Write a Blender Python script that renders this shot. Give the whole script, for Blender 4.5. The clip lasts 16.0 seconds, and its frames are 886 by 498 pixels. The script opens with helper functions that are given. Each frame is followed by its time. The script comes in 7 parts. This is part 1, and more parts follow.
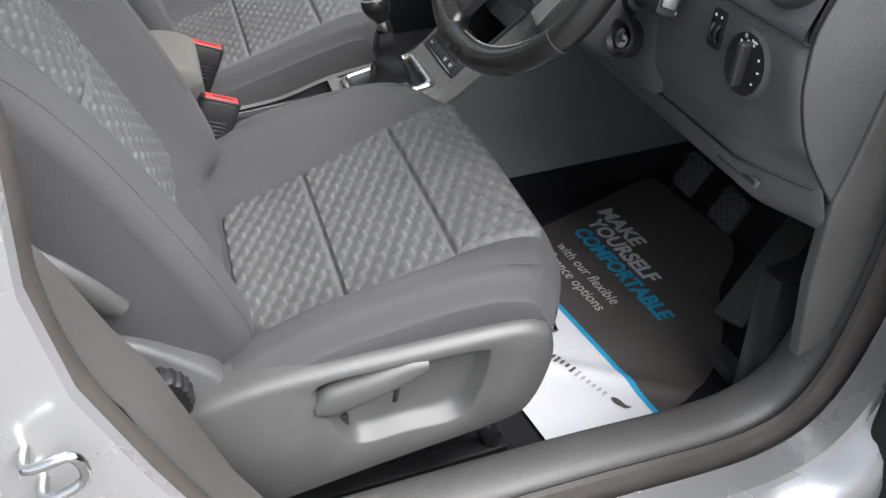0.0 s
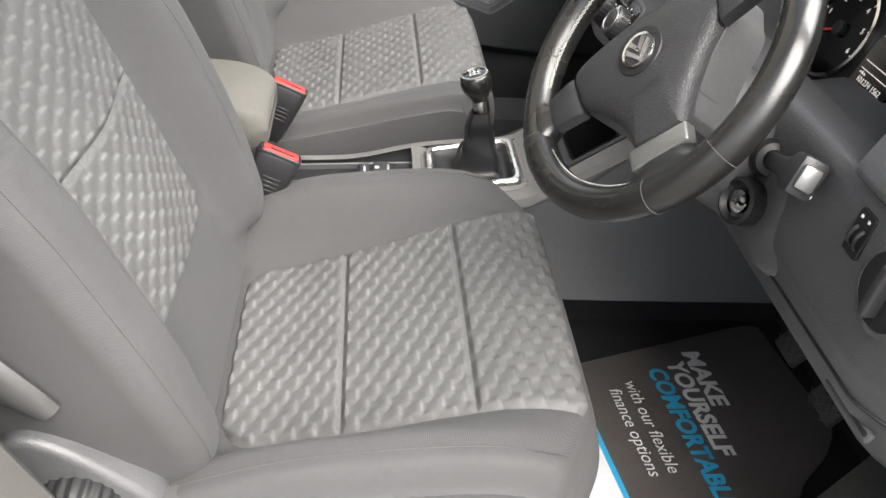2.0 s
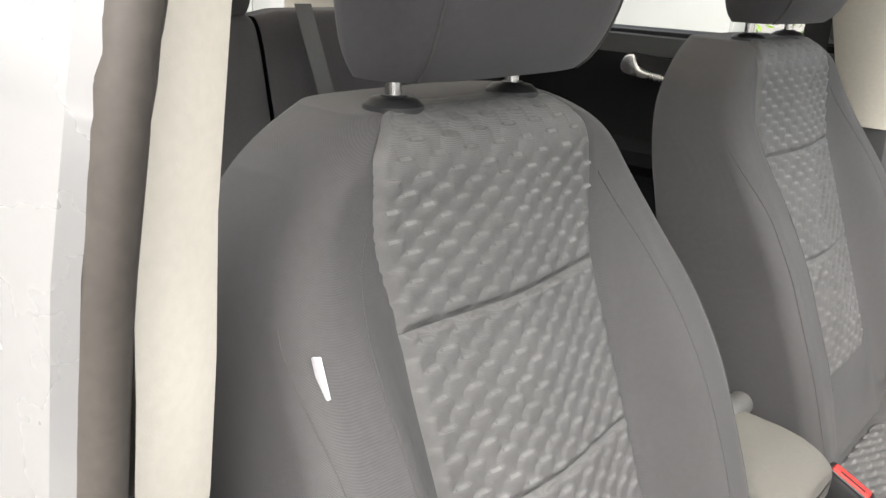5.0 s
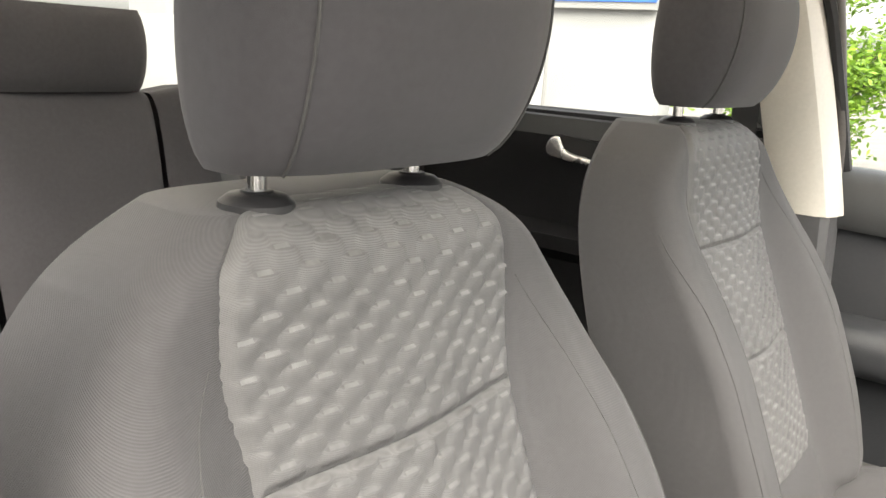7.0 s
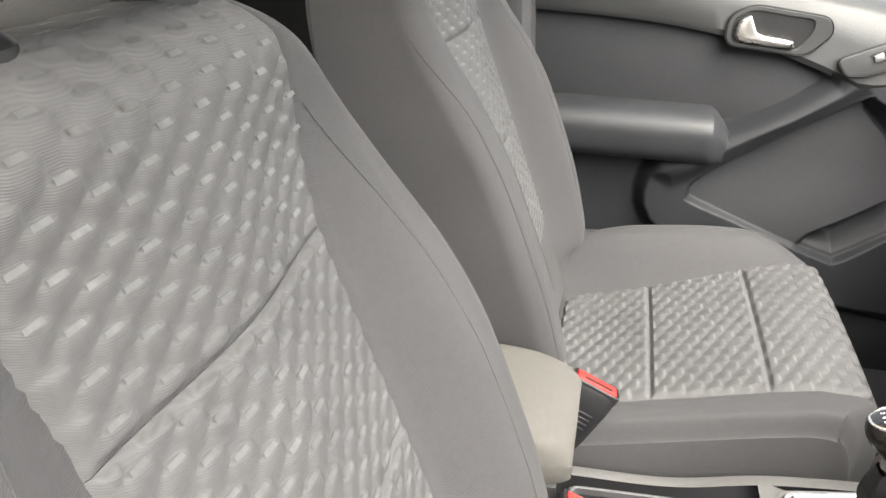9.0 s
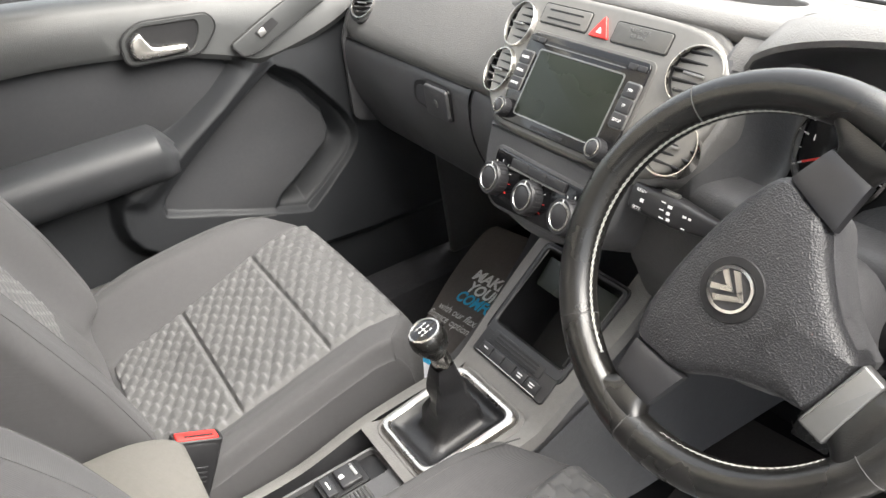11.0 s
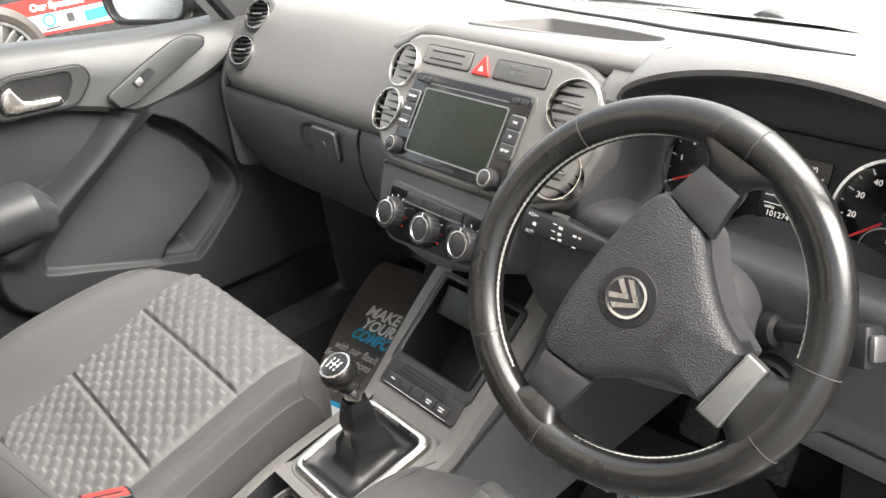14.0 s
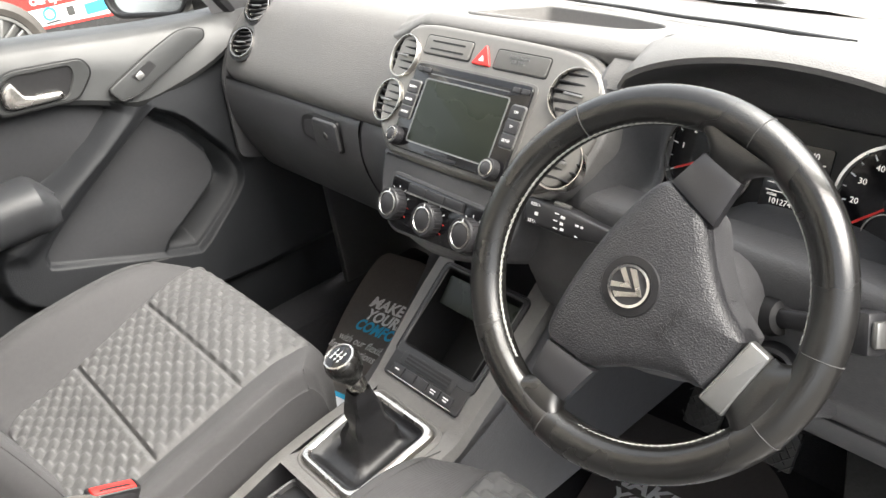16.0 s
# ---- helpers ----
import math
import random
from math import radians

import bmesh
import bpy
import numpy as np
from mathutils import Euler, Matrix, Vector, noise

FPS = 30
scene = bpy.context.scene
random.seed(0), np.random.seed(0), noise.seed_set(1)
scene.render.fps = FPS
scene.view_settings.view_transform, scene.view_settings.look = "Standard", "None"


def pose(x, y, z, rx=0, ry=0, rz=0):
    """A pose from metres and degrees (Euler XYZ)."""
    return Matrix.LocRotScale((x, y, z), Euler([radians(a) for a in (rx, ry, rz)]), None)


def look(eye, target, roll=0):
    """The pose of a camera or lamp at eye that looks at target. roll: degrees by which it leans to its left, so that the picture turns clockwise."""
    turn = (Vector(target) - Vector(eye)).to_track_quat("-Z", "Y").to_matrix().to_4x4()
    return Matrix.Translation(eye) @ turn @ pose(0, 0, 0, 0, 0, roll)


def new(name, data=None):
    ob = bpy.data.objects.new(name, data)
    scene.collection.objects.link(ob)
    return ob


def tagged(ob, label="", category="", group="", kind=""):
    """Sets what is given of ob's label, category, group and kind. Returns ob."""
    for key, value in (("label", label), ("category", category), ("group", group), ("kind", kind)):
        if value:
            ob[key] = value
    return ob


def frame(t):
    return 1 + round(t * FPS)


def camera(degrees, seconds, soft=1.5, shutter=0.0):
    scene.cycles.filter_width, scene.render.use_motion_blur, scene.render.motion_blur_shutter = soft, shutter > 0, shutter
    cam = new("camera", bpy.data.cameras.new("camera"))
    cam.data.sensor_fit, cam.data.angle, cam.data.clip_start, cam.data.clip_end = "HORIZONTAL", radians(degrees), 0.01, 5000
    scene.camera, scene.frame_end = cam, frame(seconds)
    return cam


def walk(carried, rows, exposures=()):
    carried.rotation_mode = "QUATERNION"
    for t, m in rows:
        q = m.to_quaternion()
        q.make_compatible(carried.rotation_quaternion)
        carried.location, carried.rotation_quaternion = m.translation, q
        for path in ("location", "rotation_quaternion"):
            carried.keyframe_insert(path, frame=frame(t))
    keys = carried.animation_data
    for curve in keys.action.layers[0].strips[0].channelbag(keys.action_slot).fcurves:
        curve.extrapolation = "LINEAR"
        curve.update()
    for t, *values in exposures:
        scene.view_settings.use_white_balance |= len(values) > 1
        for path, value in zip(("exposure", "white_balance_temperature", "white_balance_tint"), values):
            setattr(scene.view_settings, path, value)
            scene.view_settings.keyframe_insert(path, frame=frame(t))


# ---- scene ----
cam = camera(57.0, 16.0)
PATH = [
    (0, (0.1032, -1.2470, 1.4058), (0.5440, 0.2709, 0.1803), -2.81),
    (0.5, (0.1244, -1.2090, 1.4058), (0.6586, 0.2581, 0.1559), -3.92),
    (1, (0.1323, -1.2050, 1.3998), (0.6558, 0.2570, 0.1394), -2.65),
    (1.5, (0.1658, -1.1810, 1.3985), (0.5558, 0.3472, 0.1686), 0.36),
    (2, (0.2125, -1.0700, 1.4040), (0.4135, 0.5383, 0.2323), 5.09),
    (2.5, (0.2400, -0.9650, 1.4090), (0.1580, 0.6140, 0.1830), 11.30),
    (3, (0.3157, -0.8880, 1.3882), (-0.1878, 0.4131, -0.0449), 11.13),
    (3.5, (0.3304, -0.8410, 1.3842), (-0.3051, 0.3281, -0.1089), 10.29),
    (4, (0.3094, -0.8600, 1.3974), (-0.5247, 0.4241, 0.1108), 5.23),
    (4.5, (0.2962, -0.8840, 1.4188), (-0.7923, 0.4900, 0.4559), 3.34),
    (5, (0.2755, -0.8720, 1.4230), (-0.9679, 0.5490, 0.7635), 2.89),
    (7.5, (0.2163, -0.7420, 1.4126), (-0.9311, 0.8268, 0.9414), 3.73),
    (8, (0.2116, -0.7370, 1.4029), (-0.8906, 0.8509, 0.8895), 4.17),
    (8.5, (0.1467, -0.7000, 1.3907), (-0.6461, 1.0131, 0.7299), 3.44),
    (9, (0.0822, -0.6990, 1.3897), (-0.2818, 1.0701, 0.5307), 1.75),
    (9.5, (0.0852, -0.6730, 1.3902), (-0.0948, 1.0792, 0.4428), 1.85),
    (10, (0.0864, -0.6680, 1.4176), (0.1495, 1.0818, 0.4511), -3.86),
    (10.2, (0.0845, -0.6910, 1.4597), (0.3564, 1.0274, 0.4733), -6.82),
    (12.5, (0.0161, -0.7160, 1.5006), (1.0497, 0.6882, 0.5208), -8.24),
    (13, (0.0157, -0.7180, 1.5036), (1.0551, 0.6868, 0.5309), -8.38),
    (13.5, (0.0170, -0.7180, 1.5017), (1.0639, 0.6852, 0.5349), -8.31),
    (14, (0.0160, -0.7180, 1.5016), (1.0665, 0.6789, 0.5294), -8.32),
    (14.5, (0.0150, -0.7180, 1.5015), (1.0638, 0.6755, 0.5225), -8.50),
    (15, (0.0159, -0.7180, 1.5026), (1.0568, 0.6730, 0.5119), -8.85),
    (15.5, (0.0147, -0.7190, 1.5035), (1.0520, 0.6729, 0.5102), -8.83),
    (16, (0.0168, -0.7190, 1.5027), (1.0509, 0.6758, 0.5102), -9.12),
]
EXPOSURES = [(0, 1.5, 6120, 10), (0.5, 1.8, 6200, 10), (1, 1.88, 6250, 10), (1.5, 2.0, 6400, 10), (2.5, 2.1, 6600, 10), (3, 2.1, 6650, 10), (3.5, 2.1, 6700, 10), (4, 2.05, 6750, 10), (4.5, 2.05, 6700, 10), (5, 1.86, 6600, 10),
             (7.5, 2.4, 7000, 10), (8.5, 2.4, 6850, 10), (9.5, 2.3, 6600, 10), (10.2, 2.28, 6600, 10), (12.5, 2.36, 6650, 10), (16, 2.33, 6650, 10)]
walk(cam, [(t, look(eye, target, roll)) for t, eye, target, roll in PATH], EXPOSURES)

# ---- light: bright overcast sky with a broad, soft sun ----
SUN_EL, SUN_AZ = radians(52), radians(0)
world = bpy.data.worlds.new("sky")
scene.world = world
world.use_nodes = True
_nt = world.node_tree
_sky = _nt.nodes.new("ShaderNodeTexSky")
_sky.sky_type, _sky.sun_disc = "NISHITA", False
_sky.sun_elevation, _sky.sun_rotation = SUN_EL, radians(110)
_sky.air_density, _sky.dust_density, _sky.ozone_density = 1.2, 4.0, 1.0
_hsv = _nt.nodes.new("ShaderNodeHueSaturation")
_hsv.inputs["Saturation"].default_value = 0.25
_nt.links.new(_sky.outputs[0], _hsv.inputs["Color"])
_nt.links.new(_hsv.outputs[0], _nt.nodes["Background"].inputs[0])
_nt.nodes["Background"].inputs[1].default_value = 0.15
sun = new("sun", bpy.data.lights.new("sun", "SUN"))
sun.data.energy, sun.data.angle, sun.data.color = 3.25, radians(56), (1.0, 0.95, 0.88)
sun.matrix_world = look((1.25, -2.8, 3.5), (0, 0, 0))


# ---- mesh helpers ----
def smooth01(a, b, x):
    t = min(1.0, max(0.0, (x - a) / (b - a)))
    return t * t * (3 - 2 * t)


def curve1(pts, t):
    """Smooth monotone interpolation through (key, value) pairs."""
    if t <= pts[0][0]:
        return pts[0][1]
    if t >= pts[-1][0]:
        return pts[-1][1]
    n = len(pts)
    i = 0
    while pts[i + 1][0] < t:
        i += 1

    def sec(k):
        return (pts[k + 1][1] - pts[k][1]) / (pts[k + 1][0] - pts[k][0])

    def slope(k):
        if k == 0:
            return sec(0)
        if k == n - 1:
            return sec(n - 2)
        a, b = sec(k - 1), sec(k)
        return 0.0 if a * b <= 0 else 2 * a * b / (a + b)

    h = pts[i + 1][0] - pts[i][0]
    u = (t - pts[i][0]) / h
    return pts[i][1] * (2 * u ** 3 - 3 * u * u + 1) + h * slope(i) * (u ** 3 - 2 * u * u + u) + pts[i + 1][1] * (3 * u * u - 2 * u ** 3) + h * slope(i + 1) * (u ** 3 - u * u)


def spline(pts, n, closed=False):
    """Catmull-Rom through points of any dimension, n samples a span."""
    P = [np.array(p, float) for p in pts]
    m = len(P)
    out = []
    for i in range(m if closed else m - 1):
        if closed:
            a, b, c, d = P[(i - 1) % m], P[i], P[(i + 1) % m], P[(i + 2) % m]
        else:
            a, b, c, d = P[max(0, i - 1)], P[i], P[i + 1], P[min(m - 1, i + 2)]
        for k in range(n):
            t = k / n
            out.append(0.5 * (2 * b + (c - a) * t + (2 * a - 5 * b + 4 * c - d) * t * t + (3 * b - a - 3 * c + d) * t ** 3))
    if not closed:
        out.append(P[-1])
    return out


def part(name, bm, material, parent=None, label="", flat=False, at=None):
    """Link a bmesh as one mesh object, under a thing or a part if one is given."""
    me = bpy.data.meshes.new(name)
    bmesh.ops.recalc_face_normals(bm, faces=bm.faces)
    bm.to_mesh(me)
    bm.free()
    me.materials.append(material)
    ob = new(name, me)
    if not flat:
        for p in me.polygons:
            p.use_smooth = True
        me.set_sharp_from_angle(angle=radians(38))
    if at is not None:
        ob.matrix_world = at
    if parent is not None:
        ob.parent = parent
    if label:
        ob["label"] = label
    return ob


def thing(name, label, category, group="", kind="", loc=(0, 0, 0)):
    """An Empty at the base of a thing that parents its parts, whose meshes are in world places."""
    e = new(name)
    e.empty_display_size = 0.05
    return tagged(e, label, category, group, kind)


def gridmesh(P, cu=False, cv=False, cap=False):
    """A bmesh from rows of points; cu, cv close it along rows, across rows."""
    bm = bmesh.new()
    V = [[bm.verts.new(tuple(p)) for p in row] for row in P]
    nu, nv = len(V), len(V[0])
    for i in range(nu if cu else nu - 1):
        for j in range(nv if cv else nv - 1):
            q = (V[i][j], V[(i + 1) % nu][j], V[(i + 1) % nu][(j + 1) % nv], V[i][(j + 1) % nv])
            if len(set(q)) == 4:
                bm.faces.new(q)
    if cap:
        bm.faces.new(V[0])
        bm.faces.new(V[-1])
    return bm


def add(bm, other, m=None):
    """Join a bmesh into bm."""
    if m is not None:
        bmesh.ops.transform(other, matrix=m, verts=other.verts)
    me = bpy.data.meshes.new("tmp")
    other.to_mesh(me)
    other.free()
    bm.from_mesh(me)
    bpy.data.meshes.remove(me)
    return bm


def box(sx, sy, sz, bevel=0.004, m=None, seg=2):
    """A bevelled box about the origin, or under a matrix."""
    bm = bmesh.new()
    bmesh.ops.create_cube(bm, size=1)
    bmesh.ops.scale(bm, vec=(sx, sy, sz), verts=bm.verts)
    if bevel:
        bmesh.ops.bevel(bm, geom=bm.edges[:], offset=min(bevel, 0.49 * min(sx, sy, sz)), segments=seg, affect="EDGES", profile=0.5)
    if m is not None:
        bmesh.ops.transform(bm, matrix=m, verts=bm.verts)
    return bm


def lathe(profile, m=None, seg=32, closed=False):
    """Turn (radius, height) pairs round local z."""
    rows = []
    for r, h in profile:
        rows.append([(r * math.cos(2 * math.pi * k / seg), r * math.sin(2 * math.pi * k / seg), h) for k in range(seg)])
    bm = gridmesh(rows, cu=closed, cv=True)
    bmesh.ops.remove_doubles(bm, verts=bm.verts, dist=1e-6)
    if m is not None:
        bmesh.ops.transform(bm, matrix=m, verts=bm.verts)
    return bm


def tube(path, r, seg=10, closed=False, cap=True):
    """A round tube along points; r is a number or a list."""
    P = [Vector(p) for p in path]
    n = len(P)
    rows = []
    up = Vector((0.13, 0.21, 0.97))
    for i, p in enumerate(P):
        a = P[(i - 1) % n] if closed or i else P[0]
        b = P[(i + 1) % n] if closed or i < n - 1 else P[-1]
        d = (b - a).normalized()
        s = d.cross(up).normalized()
        if s.length < 0.1:
            s = d.orthogonal().normalized()
        w = s.cross(d).normalized()
        rr = r[i] if isinstance(r, (list, tuple)) else r
        rows.append([p + rr * (math.cos(2 * math.pi * k / seg) * s + math.sin(2 * math.pi * k / seg) * w) for k in range(seg)])
    return gridmesh(rows, cu=closed, cv=True, cap=cap and not closed)


def rounded(pts, r, n=4):
    """Round the corners of a 2D polygon; r is a number or one a corner."""
    out = []
    m = len(pts)
    for i in range(m):
        p = Vector(pts[i])
        a, b = Vector(pts[i - 1]) - p, Vector(pts[(i + 1) % m]) - p
        q = r[i] if isinstance(r, (list, tuple)) else r
        q = min(q, 0.49 * a.length, 0.49 * b.length)
        s, e = p + a.normalized() * q, p + b.normalized() * q
        for k in range(n + 1):
            t = k / n
            out.append(tuple((1 - t) ** 2 * s + 2 * t * (1 - t) * p + t * t * e))
    return out


def rect(w, h, r=0.004, cx=0.0, cy=0.0, n=4):
    return rounded([(cx - w / 2, cy - h / 2), (cx + w / 2, cy - h / 2), (cx + w / 2, cy + h / 2), (cx - w / 2, cy + h / 2)], r, n)


def inset(pts, d):
    """A 2D outline moved inwards by about d (centroid-free, by edge normals)."""
    m = len(pts)
    area = sum(pts[i][0] * pts[(i + 1) % m][1] - pts[(i + 1) % m][0] * pts[i][1] for i in range(m))
    s = 1 if area > 0 else -1
    out = []
    for i in range(m):
        a, p, b = Vector(pts[i - 1]), Vector(pts[i]), Vector(pts[(i + 1) % m])
        e1, e2 = (p - a), (b - p)
        n1 = Vector((-e1.y, e1.x)).normalized() if e1.length > 1e-9 else Vector((0, 0))
        n2 = Vector((-e2.y, e2.x)).normalized() if e2.length > 1e-9 else Vector((0, 0))
        nn = n1 + n2
        nn = nn.normalized() if nn.length > 1e-6 else n1
        out.append(tuple(p + nn * d * s))
    return out


def slab(outline, z0, z1, bevel=0.0, m=None, steps=3):
    """A prism of a 2D outline from z0 to z1 (front), with a rounded front edge."""
    rows = [[(x, y, z0) for x, y in outline]]
    if bevel:
        for k in range(steps + 1):
            a = k / steps * math.pi / 2
            rows.append([(x, y, z1 - bevel + bevel * math.sin(a)) for x, y in inset(outline, bevel * (1 - math.cos(a)))])
    else:
        rows.append([(x, y, z1) for x, y in outline])
    bm = gridmesh(rows, cv=True, cap=True)
    if m is not None:
        bmesh.ops.transform(bm, matrix=m, verts=bm.verts)
    return bm


def ringslab(outer, inner, z0, z1, m=None, bevel=0.0):
    """A flat frame between two outlines with the same number of points."""
    b = bevel
    rows = [[(x, y, z0) for x, y in outer], [(x, y, z1 - b) for x, y in outer]]
    if b:
        rows.append([(x, y, z1) for x, y in inset(outer, b)])
        rows.append([(x, y, z1) for x, y in inset(inner, -b)])
    else:
        rows += [[(x, y, z1) for x, y in outer], [(x, y, z1) for x, y in inner]]
    rows += [[(x, y, z1 - b) for x, y in inner], [(x, y, z0) for x, y in inner]]
    bm = gridmesh(rows, cu=True, cv=True)
    bmesh.ops.remove_doubles(bm, verts=bm.verts, dist=1e-7)
    if m is not None:
        bmesh.ops.transform(bm, matrix=m, verts=bm.verts)
    return bm


def text(body, size, m, material, parent, name="lettering", label="", depth=0.0002, align="CENTER", shear=0.0, bold=0.0):
    """Raised lettering as a mesh, laid in local xy under a matrix."""
    cu = bpy.data.curves.new(name, "FONT")
    cu.body, cu.size, cu.extrude, cu.align_x, cu.align_y, cu.shear, cu.offset = body, size, depth, align, "CENTER", shear, bold
    cu.resolution_u = 3
    tmp = new("tmp", cu)
    me = bpy.data.meshes.new_from_object(tmp)
    bpy.data.objects.remove(tmp)
    bpy.data.curves.remove(cu)
    me.name = name
    me.materials.clear()
    me.materials.append(material)
    ob = new(name, me)
    ob.matrix_world = m
    if parent is not None:
        ob.parent = parent
    if label:
        ob["label"] = label
    return ob


def axes(o, x, y):
    """A matrix at o with local x and y along the given ways."""
    x = Vector(x).normalized()
    z = x.cross(Vector(y)).normalized()
    y = z.cross(x)
    m = Matrix((x, y, z)).transposed().to_4x4()
    m.translation = o
    return m


def T(x, y, z=0.0):
    return Matrix.Translation((x, y, z))


# ---- materials ----
def material(name, color, rough=0.6, metal=0.0, grain=0.0, grain_size=900.0, var=0.12, var_size=9.0, rvar=0.08, coat=0.0, spec=0.5, sheen=0.0, bump_kind="noise", dist=0.0006):
    m = bpy.data.materials.new(name)
    m.use_nodes = True
    nt = m.node_tree
    b = nt.nodes["Principled BSDF"]
    b.inputs["Roughness"].default_value, b.inputs["Metallic"].default_value = rough, metal
    b.inputs["Specular IOR Level"].default_value = spec
    b.inputs["Coat Weight"].default_value = coat
    b.inputs["Sheen Weight"].default_value = sheen
    b.inputs["Sheen Roughness"].default_value = 0.6
    geo = nt.nodes.new("ShaderNodeNewGeometry")
    n1 = nt.nodes.new("ShaderNodeTexNoise")
    n1.inputs["Scale"].default_value, n1.inputs["Detail"].default_value = var_size, 5.0
    nt.links.new(geo.outputs["Position"], n1.inputs["Vector"])
    ramp = nt.nodes.new("ShaderNodeMapRange")
    ramp.inputs["From Min"].default_value, ramp.inputs["From Max"].default_value = 0.3, 0.7
    ramp.inputs["To Min"].default_value, ramp.inputs["To Max"].default_value = 1 - var, 1 + var
    nt.links.new(n1.outputs["Fac"], ramp.inputs["Value"])
    n3 = nt.nodes.new("ShaderNodeTexNoise")
    n3.inputs["Scale"].default_value, n3.inputs["Detail"].default_value = 160.0, 3.0
    nt.links.new(geo.outputs["Position"], n3.inputs["Vector"])
    r3 = nt.nodes.new("ShaderNodeMapRange")
    r3.inputs["From Min"].default_value, r3.inputs["From Max"].default_value = 0.3, 0.7
    r3.inputs["To Min"].default_value, r3.inputs["To Max"].default_value = 1 - var * 0.6, 1 + var * 0.6
    nt.links.new(n3.outputs["Fac"], r3.inputs["Value"])
    mul = nt.nodes.new("ShaderNodeMath")
    mul.operation = "MULTIPLY"
    nt.links.new(ramp.outputs[0], mul.inputs[0])
    nt.links.new(r3.outputs[0], mul.inputs[1])
    mix = nt.nodes.new("ShaderNodeVectorMath")
    mix.operation = "SCALE"
    mix.inputs[0].default_value = color
    nt.links.new(mul.outputs[0], mix.inputs["Scale"])
    nt.links.new(mix.outputs[0], b.inputs["Base Color"])
    rr = nt.nodes.new("ShaderNodeMapRange")
    rr.inputs["From Min"].default_value, rr.inputs["From Max"].default_value = 0.3, 0.7
    rr.inputs["To Min"].default_value, rr.inputs["To Max"].default_value = max(0.02, rough - rvar), min(1, rough + rvar)
    nt.links.new(n1.outputs["Fac"], rr.inputs["Value"])
    nt.links.new(rr.outputs[0], b.inputs["Roughness"])
    if grain:
        if bump_kind == "leather":
            t = nt.nodes.new("ShaderNodeTexVoronoi")
            t.feature = "SMOOTH_F1"
            t.inputs["Scale"].default_value = grain_size
            out = t.outputs["Distance"]
        elif bump_kind == "rib":
            dp = nt.nodes.new("ShaderNodeVectorMath")
            dp.operation = "DOT_PRODUCT"
            dp.inputs[1].default_value = (0.55, 0.04, 1.0)
            nt.links.new(geo.outputs["Position"], dp.inputs[0])
            t = nt.nodes.new("ShaderNodeTexWave")
            t.bands_direction = "X"
            t.inputs["Scale"].default_value, t.inputs["Distortion"].default_value, t.inputs["Detail"].default_value = grain_size, 0.3, 1.0
            out = t.outputs["Fac"]
            ribs = nt.nodes.new("ShaderNodeMapRange")
            nt.links.new(out, ribs.inputs["Value"])
            ribs.inputs["To Min"].default_value, ribs.inputs["To Max"].default_value = 0.92, 1.08
            darker = nt.nodes.new("ShaderNodeMath")
            darker.operation = "MULTIPLY"
            nt.links.new(mul.outputs[0], darker.inputs[0])
            nt.links.new(ribs.outputs[0], darker.inputs[1])
            nt.links.new(darker.outputs[0], mix.inputs["Scale"])
        elif bump_kind == "weave":
            t = nt.nodes.new("ShaderNodeTexWave")
            t.bands_direction = "DIAGONAL"
            t.inputs["Scale"].default_value, t.inputs["Distortion"].default_value, t.inputs["Detail"].default_value = grain_size, 1.5, 2.0
            out = t.outputs["Fac"]
        else:
            t = nt.nodes.new("ShaderNodeTexNoise")
            t.inputs["Scale"].default_value, t.inputs["Detail"].default_value = grain_size, 3.0
            out = t.outputs["Fac"]
        nt.links.new(dp.outputs["Value"] if bump_kind == "rib" else geo.outputs["Position"], t.inputs["Vector"])
        bp = nt.nodes.new("ShaderNodeBump")
        bp.inputs["Strength"].default_value, bp.inputs["Distance"].default_value = grain, dist
        nt.links.new(out, bp.inputs["Height"])
        nt.links.new(bp.outputs[0], b.inputs["Normal"])
    return m


def glass(name, tint, gloss=0.05):
    m = bpy.data.materials.new(name)
    m.use_nodes = True
    nt = m.node_tree
    nt.nodes.remove(nt.nodes["Principled BSDF"])
    a, g, x = nt.nodes.new("ShaderNodeBsdfTransparent"), nt.nodes.new("ShaderNodeBsdfGlossy"), nt.nodes.new("ShaderNodeMixShader")
    a.inputs[0].default_value = (*tint, 1)
    g.inputs["Roughness"].default_value = 0.02
    x.inputs[0].default_value = gloss
    nt.links.new(a.outputs[0], x.inputs[1])
    nt.links.new(g.outputs[0], x.inputs[2])
    nt.links.new(x.outputs[0], nt.nodes["Material Output"].inputs[0])
    return m


def glow(name, color, strength):
    m = bpy.data.materials.new(name)
    m.use_nodes = True
    b = m.node_tree.nodes["Principled BSDF"]
    b.inputs["Base Color"].default_value = (*color, 1)
    b.inputs["Emission Color"].default_value = (*color, 1)
    b.inputs["Emission Strength"].default_value = strength
    return m


